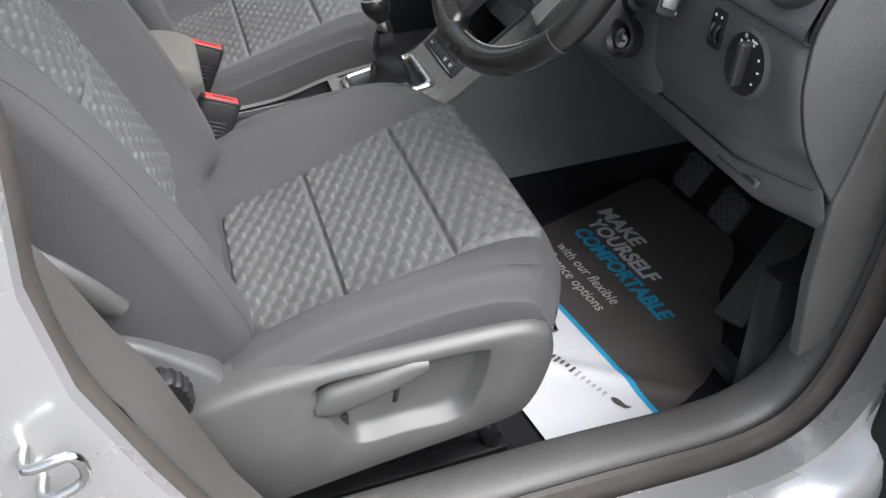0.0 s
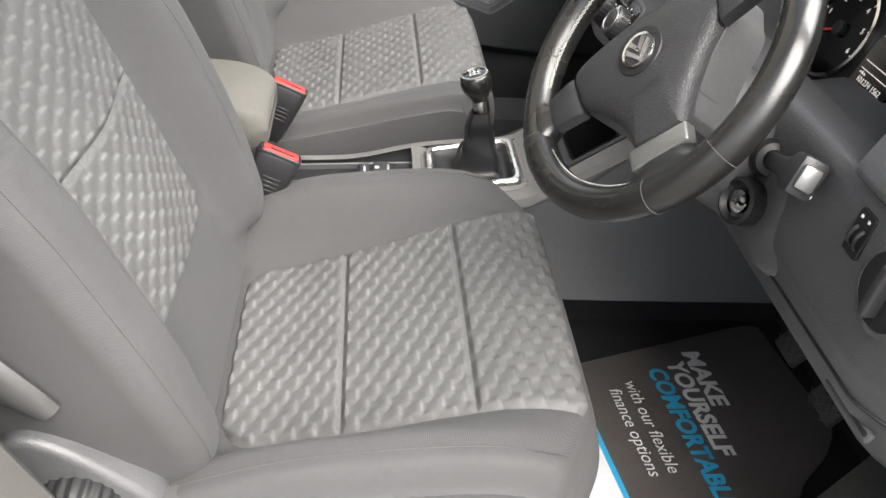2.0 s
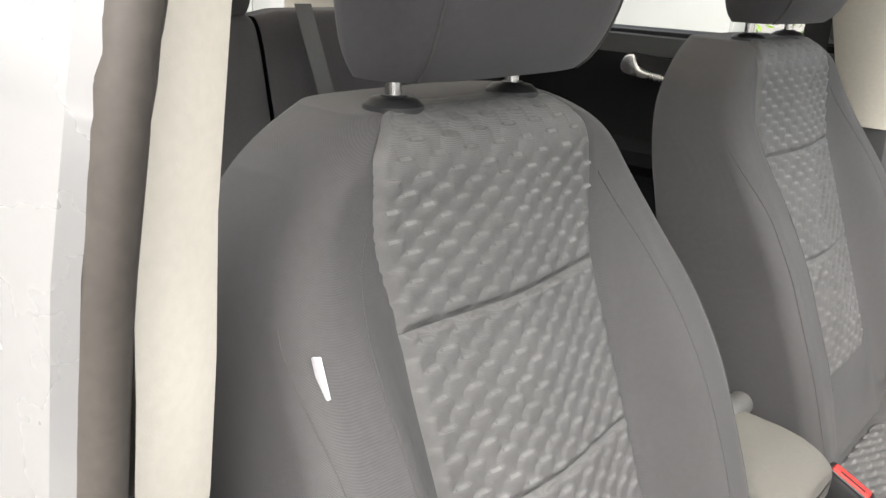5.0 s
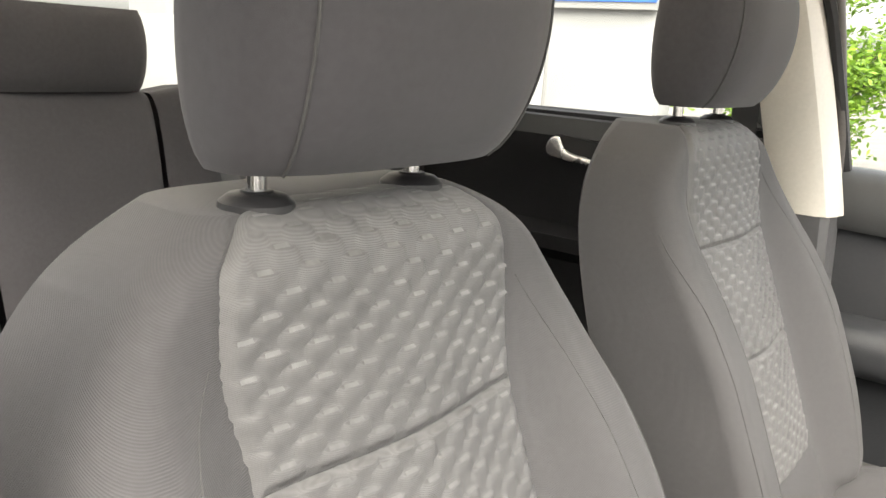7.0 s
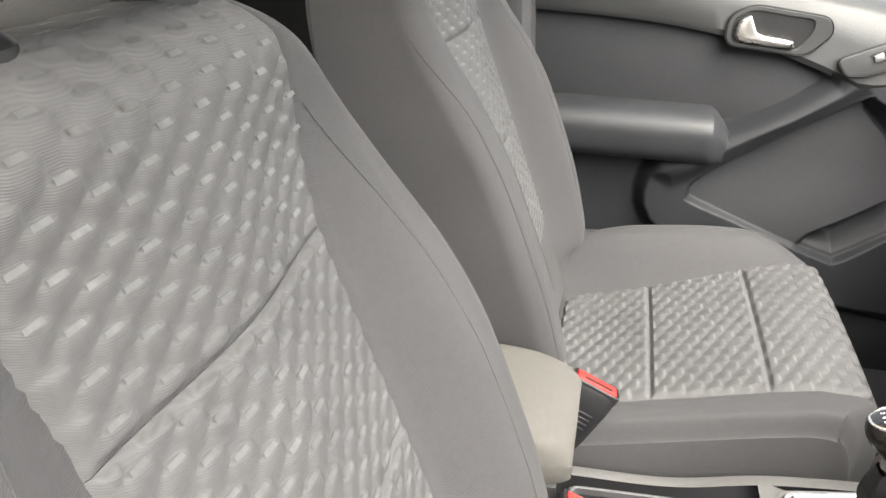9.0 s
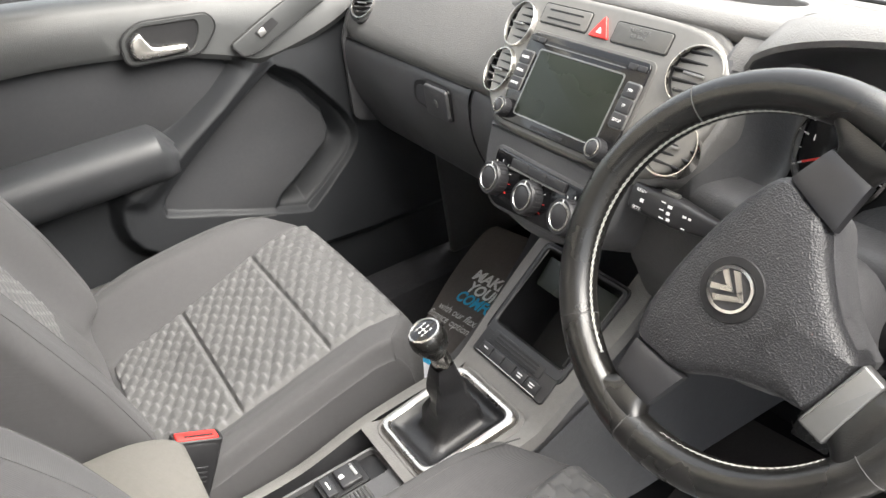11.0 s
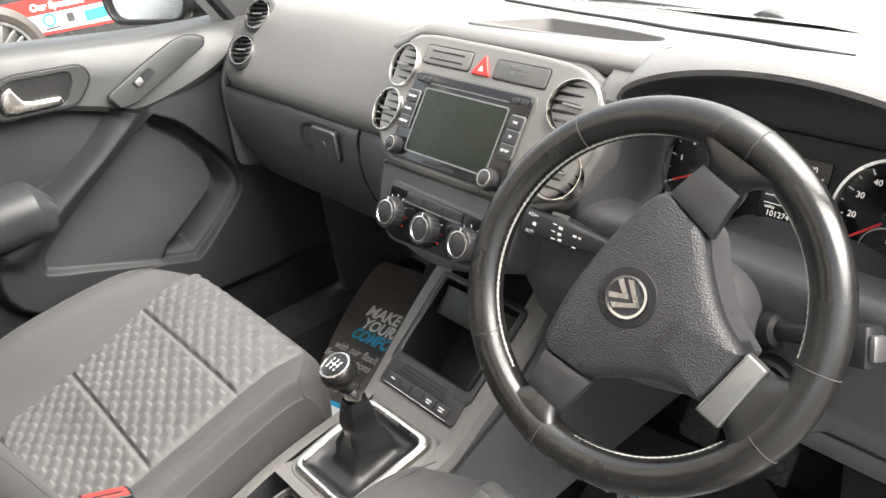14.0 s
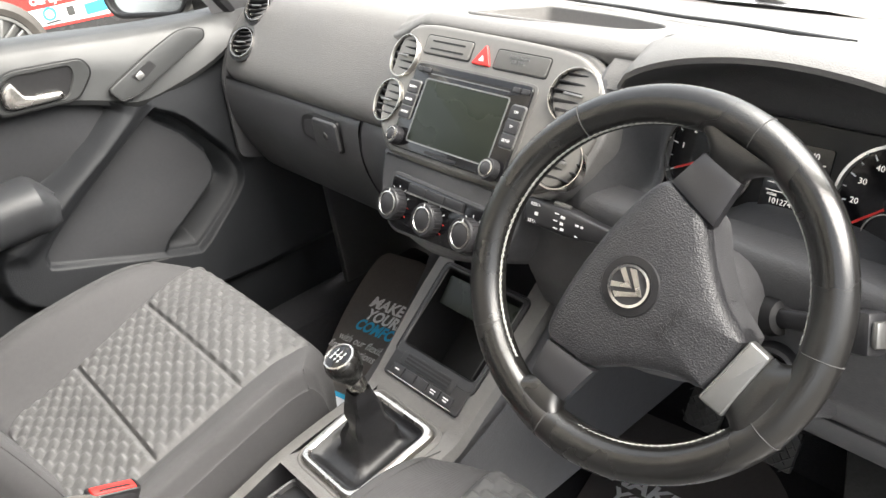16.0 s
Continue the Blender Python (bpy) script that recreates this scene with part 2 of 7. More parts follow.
FABRIC = material("woven seat cloth", (0.049, 0.0485, 0.050), 0.75, grain=0.35, grain_size=290, var=0.07, spec=0.25, sheen=0.04, bump_kind="rib", dist=0.0004)
FABRIC_IN = material("quilted seat cloth", (0.087, 0.0865, 0.087), 0.60, grain=0.35, grain_size=290, var=0.07, spec=0.3, bump_kind="rib", dist=0.0004)
DASHES = material("light woven stitch", (0.098, 0.098, 0.098), 0.5, var=0.25)
SEAM = material("dark seam thread", (0.045, 0.045, 0.045), 0.9)
HEAD = material("head restraint cloth", (0.038, 0.0365, 0.040), 0.8, spec=0.25, grain=0.35, grain_size=1500, sheen=0.10, dist=0.0006)
SEATTRIM = material("grey moulded plastic", (0.054, 0.0535, 0.053), 0.42, grain=0.35, grain_size=700, var=0.08)
SEATDARK = material("smooth grey door trim", (0.031, 0.0325, 0.033), 0.42, grain=0.3, grain_size=620, var=0.06, bump_kind="leather")
SOFT = material("soft-touch dash plastic", (0.125, 0.122, 0.118), 0.5, grain=0.55, grain_size=720, var=0.08, bump_kind="leather", dist=0.0009)
SOFTD = material("dark moulded plastic", (0.064, 0.064, 0.067), 0.45, grain=0.5, grain_size=620, var=0.1, bump_kind="leather")
# Paler copy of SOFTD, with light from the open door put into its colour.
CONS = material("lit moulded plastic", (0.085, 0.086, 0.091), 0.5, grain=0.5, grain_size=620, var=0.1, bump_kind="leather")
DOORP = material("door card plastic", (0.0155, 0.0168, 0.0190), 0.6, spec=0.32, grain=0.5, grain_size=620, var=0.08, bump_kind="leather")
ARMP = material("padded door armrest skin", (0.024, 0.0255, 0.028), 0.55, grain=0.5, grain_size=620, var=0.08, bump_kind="leather")
# Darker copy of DOORP; the rear cabin's shade is put into its colour.
DOORR = material("shade-darkened rear door card", (0.009, 0.009, 0.010), 0.75, spec=0.2, grain=0.5, grain_size=620, var=0.1, bump_kind="leather")
DOORC = material("door insert cloth", (0.0185, 0.0195, 0.022), 0.9, grain=0.3, grain_size=900, var=0.1)
FASC = material("satin grey fascia", (0.17, 0.165, 0.155), 0.38, metal=0.35, var=0.05, grain=0.05)
FASCD = material("dark satin fascia", (0.10, 0.098, 0.093), 0.4, metal=0.2, var=0.05)
GLOSS = material("gloss black plastic", (0.006, 0.006, 0.007), 0.12, var=0.05)
BLACK = material("black plastic", (0.012, 0.012, 0.013), 0.45, var=0.15, grain=0.2, spec=0.35)
BUTTON = material("button black", (0.022, 0.022, 0.024), 0.4, var=0.05)
CHROME = material("satin chrome", (0.62, 0.60, 0.57), 0.26, metal=1.0, var=0.04)
STEEL = material("polished steel", (0.6, 0.6, 0.6), 0.15, metal=1.0, var=0.03)
SILVERP = material("silver plastic", (0.24, 0.24, 0.235), 0.36, metal=0.75, var=0.05)
LEATHER = material("steering wheel leather", (0.0085, 0.0083, 0.0080), 0.27, grain=0.16, grain_size=900, var=0.12, rvar=0.10, spec=0.62, bump_kind="leather")
PADP = material("airbag cover vinyl", (0.026, 0.026, 0.028), 0.38, grain=1.0, grain_size=760, var=0.06, bump_kind="leather", dist=0.0007)
GAITER = material("gaiter leather", (0.010, 0.010, 0.011), 0.36, grain=0.4, grain_size=500, var=0.2, bump_kind="leather")
STITCH = material("pale stitching", (0.30, 0.30, 0.28), 0.8)
RED = material("red plastic", (0.62, 0.03, 0.025), 0.4, var=0.05)
WHITEP = material("white print", (0.75, 0.75, 0.75), 0.7, var=0.03)
CARPET = material("black carpet", (0.015, 0.015, 0.018), 1.0, grain=1.0, grain_size=700, var=0.3, dist=0.002)
PAPERD = material("dark printed paper", (0.095, 0.085, 0.080), 0.45, var=0.12)
PAPERW = material("white printed paper", (0.78, 0.78, 0.82), 0.55, var=0.03)
PRINTG = material("pale grey print", (0.45, 0.45, 0.47), 0.6, var=0.03)
CYAN = material("cyan print", (0.03, 0.38, 0.66), 0.55, var=0.03)
BEIGE = material("pale pillar plastic", (0.42, 0.40, 0.355), 0.6, grain=0.2, grain_size=700, var=0.05)
ARMC = material("armrest cloth", (0.088, 0.084, 0.076), 0.85, grain=0.4, grain_size=420, var=0.08, bump_kind="weave")
PAINT = material("silver car paint", (0.31, 0.31, 0.315), 0.27, metal=0.5, var=0.015, coat=1.0, rvar=0.03)
TREAD = material("dark sill plastic", (0.062, 0.061, 0.060), 0.5, grain=0.5, grain_size=500, var=0.12, bump_kind="leather")
PILLARTRIM = material("pale grey pillar plastic", (0.050, 0.048, 0.045), 0.5, grain=0.4, grain_size=500, var=0.06, bump_kind="leather")
RUBBER = material("door seal rubber", (0.040, 0.035, 0.031), 0.55, var=0.2)
HEADLINER = material("pale roof lining", (0.62, 0.60, 0.56), 0.95, grain=0.4, grain_size=600, var=0.05)
SCREEN = material("display glass", (0.014, 0.018, 0.013), 0.28, var=0.03, spec=0.22)
ASPHALT = material("asphalt", (0.13, 0.124, 0.114), 0.9, grain=1.0, grain_size=90, var=0.25, var_size=1.5, dist=0.006)
GLASS = glass("window glass", (0.93, 0.95, 0.94))
LCD = glow("lit display digits", (0.85, 0.80, 0.75), 0.10)


# ---- seats ----
CUSH = [(0.015, 0.690), (0.020, 0.728), (0.065, 0.737), (0.13, 0.748), (0.195, 0.766), (0.26, 0.786), (0.33, 0.808), (0.385, 0.822), (0.426, 0.825), (0.445, 0.812), (0.454, 0.785), (0.456, 0.745), (0.450, 0.690), (0.446, 0.665)]
RIDGE = [(0.00, 0.735), (0.03, 0.775), (0.075, 0.800), (0.18, 0.829), (0.32, 0.841), (0.41, 0.825), (0.44, 0.800), (0.46, 0.765), (0.475, 0.70)]


def zcen(x):
    return curve1(CUSH[1:10], x)


def cushion_z(x, v):
    """Height of the cushion at x, v across from its centre line."""
    v = abs(v)
    z = zcen(min(x, 0.445)) - 0.004 * (v / 0.16) ** 2
    w = smooth01(0.150, 0.222, v)
    return z + (curve1(RIDGE, x) - z) * w


def back_x(z):
    """The backrest's front at height z on its centre line."""
    return curve1([(0.74, 0.062), (0.80, 0.044), (0.86, 0.021), (0.94, -0.010), (1.022, -0.042), (1.10, -0.073), (1.168, -0.099), (1.23, -0.115), (1.29, -0.122), (1.33, -0.130)], z)


BACK_HW = [(0.74, 0.215), (0.82, 0.236), (0.90, 0.247), (1.00, 0.252), (1.08, 0.253), (1.14, 0.247), (1.19, 0.235), (1.23, 0.219), (1.26, 0.201), (1.28, 0.184), (1.296, 0.164), (1.308, 0.142), (1.317, 0.122)]
BACK_PR = [(0.74, 0.0), (0.775, 0.012), (0.800, 0.040), (0.84, 0.052), (0.95, 0.061), (1.04, 0.060), (1.12, 0.048), (1.20, 0.022), (1.26, 0.006), (1.33, 0.0)]


TOP_Z, TOP_H, TOP_R = 1.275, 0.042, 0.030


def back_half(s):
    """Half the width of the backrest's quilted part, s along its face and on over the top."""
    return curve1([(0.86, 0.127), (1.02, 0.131), (1.17, 0.132), (1.24, 0.142), (1.285, 0.138), (1.31, 0.118), (1.335, 0.098), (1.37, 0.07)], s)


def back_skin(s, v):
    """Place on the backrest's face; past TOP_Z, s runs on over the rounded top."""
    a = max(0.0, (s - TOP_Z) / 0.0365)
    flat = max(0.0, (a - math.pi / 2) * 0.0365)
    a = min(a, math.pi / 2)
    z = min(s, TOP_Z) + TOP_H * math.sin(a)
    x = back_front(z, v) - TOP_R * (1 - math.cos(a)) - flat
    hw = curve1(BACK_HW, z)
    edge = max(0.0, hw - abs(v))
    if edge < 0.030:
        x -= 0.030 - math.sqrt(max(0.0, 0.0009 - (0.030 - edge) ** 2))
    return Vector((x, v, z))


def back_front(z, v):
    return back_x(z) + curve1(BACK_PR, z) * smooth01(0.134, 0.190, abs(v)) + 0.010 * (1 - smooth01(0.0, 0.13, abs(v))) * smooth01(0.80, 0.95, z) * (1 - smooth01(1.2, 1.3, z))


CELL_W, CELL_L = 0.018, 0.0215


def scales(v, s):
    """Height, 0 to 1, of padded scales in staggered columns; each swells towards its upper end and drops there in a short facet."""
    best = 0.0
    c0 = math.floor(v / CELL_W)
    for c in (c0 - 1, c0, c0 + 1, c0 + 2):
        dv = abs(v - c * CELL_W) / 0.0135
        if dv < 1:
            f = ((s - (CELL_L / 2 if c % 2 else 0.0)) / CELL_L) % 1.0
            h = (0.12 + 0.88 * smooth01(0.05, 0.74, f)) * (1 - smooth01(0.82, 1.0, f)) * (1 - dv ** 3.2) + 0.10 * smooth01(0.9, 1.0, f) * (1 - dv)
            best = max(best, h)
    return best


def quilt(point, v_half, s0, s1, nu, nv, lift=0.0022, amp=0.0031, edge=0.008, corners=(0, 0), open_end=False):
    """A quilted panel on a surface. point(s, v) gives place and normal; corners: radii at s0 and s1; open_end: it runs on with no seam at s1."""
    def fade(s, v, hw):
        """The scales flatten towards the panel's seams."""
        return smooth01(0.0, 0.0045, min(abs(s - s0), 1.0 if open_end else abs(s1 - s))) * smooth01(0.0, 0.020 if s0 > 0.5 else 0.010, hw - abs(v))

    def drop(s, v, hw):
        """How far the panel sinks: to the seam along its sides, a shallow crease at its ends."""
        k = 1 - smooth01(-0.0015, edge, (hw - abs(v)) / 1.6)
        e = 1 - smooth01(0.0, 0.0065, min(abs(s - s0), 1.0 if open_end else abs(s1 - s)))
        if corners[0] and s - s0 < 0.06:
            k = max(k, 1 - smooth01(-0.0015, edge, s - s0))
        return max(k * 0.0066, e * 0.0030)

    def width(s):
        hw = v_half(s)
        for r, e in ((corners[0], abs(s - s0)), (corners[1], abs(s1 - s))):
            if r and e < r:
                hw -= r - math.sqrt(max(0.0, r * r - (r - e) ** 2))
        return hw

    def swell(s):
        return 1 - 0.75 * smooth01(1.27, 1.33, s)

    rows = []
    for i in range(nu + 1):
        s = s0 + (s1 - s0) * i / nu
        hw = width(s)
        row = []
        for j in range(nv + 1):
            v = -hw + 2 * hw * j / nv
            p, n = point(s, v)
            row.append(p + n * (lift - drop(s, v, hw) + amp * swell(s) * fade(s, v, hw) * scales(v, s)))
        rows.append(row)
    bm = gridmesh(rows)
    dm = bmesh.new()
    for c in range(-9, 10):
        off = CELL_L / 2 if c % 2 else 0.0
        for k in range(math.floor((s0 - off) / CELL_L) - 1, math.ceil((s1 - off) / CELL_L) + 1):
            e0, e1 = off + (k + 0.845) * CELL_L, off + (k + 0.965) * CELL_L
            v = c * CELL_W
            if e0 < s0 + 0.006 or e1 > s1 - (0.0 if open_end else 0.004) or abs(v) + 0.014 > width((e0 + e1) / 2):
                continue
            sink = drop((e0 + e1) / 2, v, width((e0 + e1) / 2))
            quad = []
            for s, dv in ((e0, -0.0058), (e1, -0.0053), (e1, 0.0053), (e0, 0.0058)):
                p, n = point(s, v + dv)
                quad.append(p + n * (lift - sink + amp * swell(s) * fade((e0 + e1) / 2, v, width((e0 + e1) / 2)) * max(scales(v, s), 0.55) + 0.00018))
            dm.faces.new([dm.verts.new(q) for q in quad])
    return bm, dm


def seat(label, offset, side, controls):
    """A front seat; side is -1 where its door lies to the car's right."""
    O = Vector(offset)
    C = O + Vector((0, 0 if controls else -0.020, 0))
    root = thing("front_seat", label, "car seat", group="front seats")
    # cushion: a grid from the bight over the top and down the front
    path = spline(CUSH, 9)
    rows = []
    for x, z in path:
        row = []
        for j in range(-60, 61):
            f = j / 60
            v = 0.268 * math.sin(f * math.pi / 2) ** 1 if abs(f) < 1 else 0.268 * f
            xx = x - 0.040 * smooth01(0.182, 0.268, abs(v)) * smooth01(0.33, 0.47, x)
            low_side = not controls and v * side < 0
            if x < 0.427 and z > 0.72:
                zz = cushion_z(x, v)
                if low_side:
                    flat_z = zcen(min(x, 0.445)) - 0.004 * (v / 0.16) ** 2
                    zz = flat_z + 0.25 * (zz - flat_z)
            else:
                d = z - 0.825
                zz = z - 0.004 * (min(abs(v), 0.16) / 0.16) ** 2 + (curve1(RIDGE, min(x, 0.445)) - 0.825) * smooth01(0.150, 0.222, abs(v)) * max(0.0, 1 + d / 0.08) * (0.25 if low_side else 1.0)
            if 0.060 < x < 0.446 and z > 0.72:
                pw = curve1([(0.06, 0.148), (0.195, 0.157), (0.33, 0.168), (0.44, 0.180)], x)
                zz -= 0.0044 * (1 - smooth01(pw - 0.006, pw + 0.001, abs(v))) * smooth01(0.070, 0.082, x) * (1 - smooth01(0.434, 0.441, x))
            fall = smooth01(0.240, 0.268, abs(v))
            zz -= 0.026 * fall ** 2
            zz = max(zz, 0.60 + 0.150 * smooth01(0.15, 0.24, side * v))
            if not controls and v * side < -0.165:
                v = -side * (0.165 + (abs(v) - 0.165) * 0.58)
            row.append(C + Vector((xx, v, zz)))
        skirts = {}
        for sgn in (-1, 1):
            top_edge = row[0] if sgn < 0 else row[-1]
            low = 0.742 if sgn == side else 0.600 + 0.062 * smooth01(0.40, 0.44, x)
            low = min(low, top_edge.z - O.z - 0.003)
            w0 = abs(top_edge.y - C.y)
            skirts[sgn] = [Vector((top_edge.x, C.y + sgn * (w0 + w), top_edge.z + (low + O.z - top_edge.z) * f)) for w, f in ((0.0015, 0.08), (0.0010, 0.35), (-0.004, 1.0))]
        rows.append(skirts[-1][::-1] + row + skirts[1])
    cushion = part("cushion", gridmesh(rows), FABRIC, root)

    def cpoint(s, v):
        e = 0.004
        z = cushion_z(s, v)
        if not controls and v * side < 0:
            flat_z = zcen(min(s, 0.445)) - 0.004 * (v / 0.16) ** 2
            z = flat_z + 0.25 * (z - flat_z)
        n = Vector((-(cushion_z(s + e, v) - cushion_z(s - e, v)) / (2 * e), -(cushion_z(s, v + e) - cushion_z(s, v - e)) / (2 * e), 1)).normalized()
        return C + Vector((s, v, z)), n

    half = lambda s: curve1([(0.06, 0.148), (0.195, 0.157), (0.33, 0.168), (0.44, 0.180)], s)
    for s0, s1, cr in ((0.066, 0.1948, (0.045, 0)), (0.1952, 0.3298, (0, 0)), (0.3302, 0.4395, (0, 0.012))):
        q, d = quilt(cpoint, half, s0, s1, 96, 176, corners=cr)
        pn = part("cushion_panel", q, FABRIC_IN, cushion, "quilted grey cloth panel with staggered light stitches")
        st = part("stitching", d, DASHES, cushion, flat=True)
        st["kind"] = "stuff"
    # backrest rings from bottom to top
    rows = []
    ss = [0.74 + (TOP_Z - 0.74) * k / 64 for k in range(65)] + [TOP_Z + 0.0573 * k / 12 for k in range(1, 13)]
    for s in ss:
        z = back_skin(s, 0.0).z
        hw, depth = curve1(BACK_HW, z), curve1([(0.74, 0.12), (0.85, 0.155), (1.0, 0.165), (1.2, 0.140), (1.28, 0.130), (1.317, 0.124)], z)
        pw = back_half(s)
        ring = []
        for j in range(-56, 57):
            v = hw * math.sin(j / 56 * math.pi / 2)
            p = back_skin(s, v)
            p.x -= 0.0044 * (1 - smooth01(pw - 0.006, pw + 0.001, abs(v))) * smooth01(0.858, 0.872, s)
            ring.append(p)
        xb = back_x(z) - depth + curve1(BACK_PR, z) * 0.35
        for j in range(14, -15, -1):
            v = hw * math.sin(j / 14 * math.pi / 2)
            ring.append(Vector((xb + 0.028 * (abs(v) / hw) ** 6, v, z)))
        rows.append([O + p for p in ring])
    backrest = part("backrest", gridmesh(rows, cv=True, cap=True), FABRIC, root)

    def bpoint(s, v):
        e = 0.003
        n = (back_skin(s, v + e) - back_skin(s, v - e)).cross(back_skin(s + e, v) - back_skin(s - e, v)).normalized()
        return O + back_skin(s, v), n

    for s0, s1, cr in ((0.855, 1.0208, (0.035, 0)), (1.0212, 1.1678, (0, 0)), (1.1682, 1.348, (0, 0))):
        q, d = quilt(bpoint, back_half, s0, s1, 110 if s1 < 1.3 else 140, 156, corners=cr, open_end=s1 > 1.3)
        part("backrest_panel", q, FABRIC_IN, backrest, "quilted grey cloth panel with staggered light stitches")
        st = part("stitching", d, DASHES, backrest, flat=True)
        st["kind"] = "stuff"
    # piping seams along the bolsters
    for sgn in (-1, 1):
        line = []
        for k in range(50):
            z = 0.80 + 0.40 * k / 49
            v = sgn * (curve1(BACK_HW, z) - 0.014 * (1 - smooth01(1.10, 1.20, z)) - 0.001)
            line.append(O + back_skin(z, v) + Vector((0.0002, 0, 0)))
        part("seam", tube(line, 0.0007, 6), SEAM, backrest)
        line = []
        for k in range(40):
            z = 0.90 + 0.345 * k / 39
            v = sgn * curve1([(0.90, 0.186), (1.0, 0.192), (1.10, 0.189), (1.17, 0.180), (1.22, 0.163), (1.245, 0.149)], z)
            line.append(O + back_skin(z, v) + Vector((0.0002, 0, 0)))
        part("seam", tube(line, 0.0005, 6), SEAM, backrest)
        if sgn != side and not controls:
            continue
        line = [C + Vector((x, sgn * 0.236, cushion_z(x, 0.236) - 0.0002)) for x in [0.04 + 0.37 * k / 40 for k in range(41)]]
        part("seam", tube(line, 0.0008, 6), SEAM, cushion)
    # head restraint on two posts
    head = []
    for k in range(25):
        z = 1.341 + 0.200 * k / 24
        f = k / 24
        grow = math.sin(math.pi * min(1, max(0, (f * 0.94 + 0.03)))) ** 0.30
        xc = -0.156 + 0.012 * math.sin(f * 2.5)
        ring = []
        for j in range(48):
            a = 2 * math.pi * j / 48
            ca, sa = math.cos(a), math.sin(a)
            e = 0.55
            ring.append(O + Vector((xc + 0.066 * grow * math.copysign(abs(ca) ** e, ca) - 0.012 * (sa * sa), 0.020 + 0.139 * (0.80 + 0.20 * grow) * math.copysign(abs(sa) ** e, sa), z)))
        head.append(ring)
    hr = part("headrest", gridmesh(head, cv=True, cap=True), HEAD, root)
    for sgn in (-1, 1):
        line = []
        for k in range(25):
            ring = head[k]
            p = ring[6] if sgn > 0 else ring[42]
            line.append(p + Vector((0.001, 0, 0)))
        part("seam", tube(line, 0.0012, 6), SEAM, hr)
        y = sgn * 0.074
        part("headrest_post", tube([O + Vector((-0.168, y, 1.30)), O + Vector((-0.170, y, 1.40))], 0.0065, 14), STEEL, root)
        part("post_guide", lathe([(0.0, 0.009), (0.0095, 0.009), (0.0105, 0.0078), (0.018, 0.0065), (0.0235, 0.002), (0.0245, -0.004), (0.0245, -0.024)], T(*(O + Vector((-0.168, y, 1.3185)))), 28), BLACK, root)
    # side trim with its recess, on the door side
    s = side
    yo = s * 0.285
    out = spline([(-0.150, 0.735), (-0.090, 0.748), (-0.055, 0.756), (-0.015, 0.770), (0.03, 0.785), (0.10, 0.792), (0.25, 0.788), (0.36, 0.782), (0.398, 0.770), (0.410, 0.750), (0.409, 0.71), (0.385, 0.650), (0.345, 0.628), (0.20, 0.612), (0.02, 0.590), (-0.15, 0.575), (-0.185, 0.62), (-0.175, 0.72)], 4, closed=True)
    out = [tuple(p) for p in out]
    hole = spline([(0.135, 0.774), (0.255, 0.770), (0.318, 0.766), (0.330, 0.756), (0.320, 0.710), (0.292, 0.664), (0.225, 0.664), (0.165, 0.668), (0.138, 0.72)], 8, closed=True)
    hole = [tuple(p) for p in hole]
    shell = bmesh.new()
    rows = []
    for d, yy in ((-0.002, 0.235), (0.0, 0.268), (0.004, 0.279), (0.012, 0.285)):
        rows.append([O + Vector((x, s * yy, z)) for x, z in inset(out, d)])
    add(shell, gridmesh(rows, cv=True))
    # face of the trim: filled between its outline and the recess
    fo = [shell.verts.new(O + Vector((x, s * 0.285, z))) for x, z in inset(out, 0.012)]
    fi = [shell.verts.new(O + Vector((x, s * 0.285, z))) for x, z in hole]
    eo = [shell.edges.new((fo[i], fo[(i + 1) % len(fo)])) for i in range(len(fo))]
    ei = [shell.edges.new((fi[i], fi[(i + 1) % len(fi)])) for i in range(len(fi))]
    bmesh.ops.triangle_fill(shell, edges=eo + ei, use_beauty=True)
    rows = [[O + Vector((x, s * yy, z)) for x, z in inset(hole, d)] for d, yy in ((0.0, 0.285), (0.003, 0.283), (0.009, 0.268), (0.018, 0.262))]
    add(shell, gridmesh(rows, cv=True, cap=False))
    fl = [shell.verts.new(O + Vector((x, s * 0.262, z))) for x, z in inset(hole, 0.018)]
    shell.faces.new(fl)
    bmesh.ops.remove_doubles(shell, verts=shell.verts, dist=0.0003)
    trim = part("side_trim", shell, SEATTRIM, root, "grey moulded plastic side trim")
    if controls:
        lev = []
        for k in range(17):
            f = k / 16
            x = 0.128 + 0.128 * f
            zc = 0.738 + 0.026 * f
            h = 0.024 * (1 - 0.30 * f) * (1 - max(0, f - 0.85) * 3.0) * math.sqrt(1 - max(0.0, 0.16 - f) ** 2 / 0.0290)
            t = 0.014 + 0.004 * math.sin(math.pi * f)
            lev.append([O + Vector((x, s * (0.276 + t * math.cos(a) * (1 if math.cos(a) > 0 else 0.8)), zc + h * math.sin(a) * (1.0 if abs(math.sin(a)) < 0.8 else 0.96))) for a in [2 * math.pi * q / 18 for q in range(18)]])
        part("height_lever", gridmesh(lev, cv=True, cap=True), SEATTRIM, root, "grey plastic seat height lever")
        part("lever_slot", box(0.024, 0.008, 0.024, 0.004, T(*(O + Vector((0.152, s * 0.265, 0.690))))), BLACK, trim)
        part("lever_slot", box(0.006, 0.004, 0.026, 0.002, T(*(O + Vector((0.222, s * 0.2625, 0.708)))) @ Matrix.Rotation(0.25, 4, "Y")), BLACK, trim)
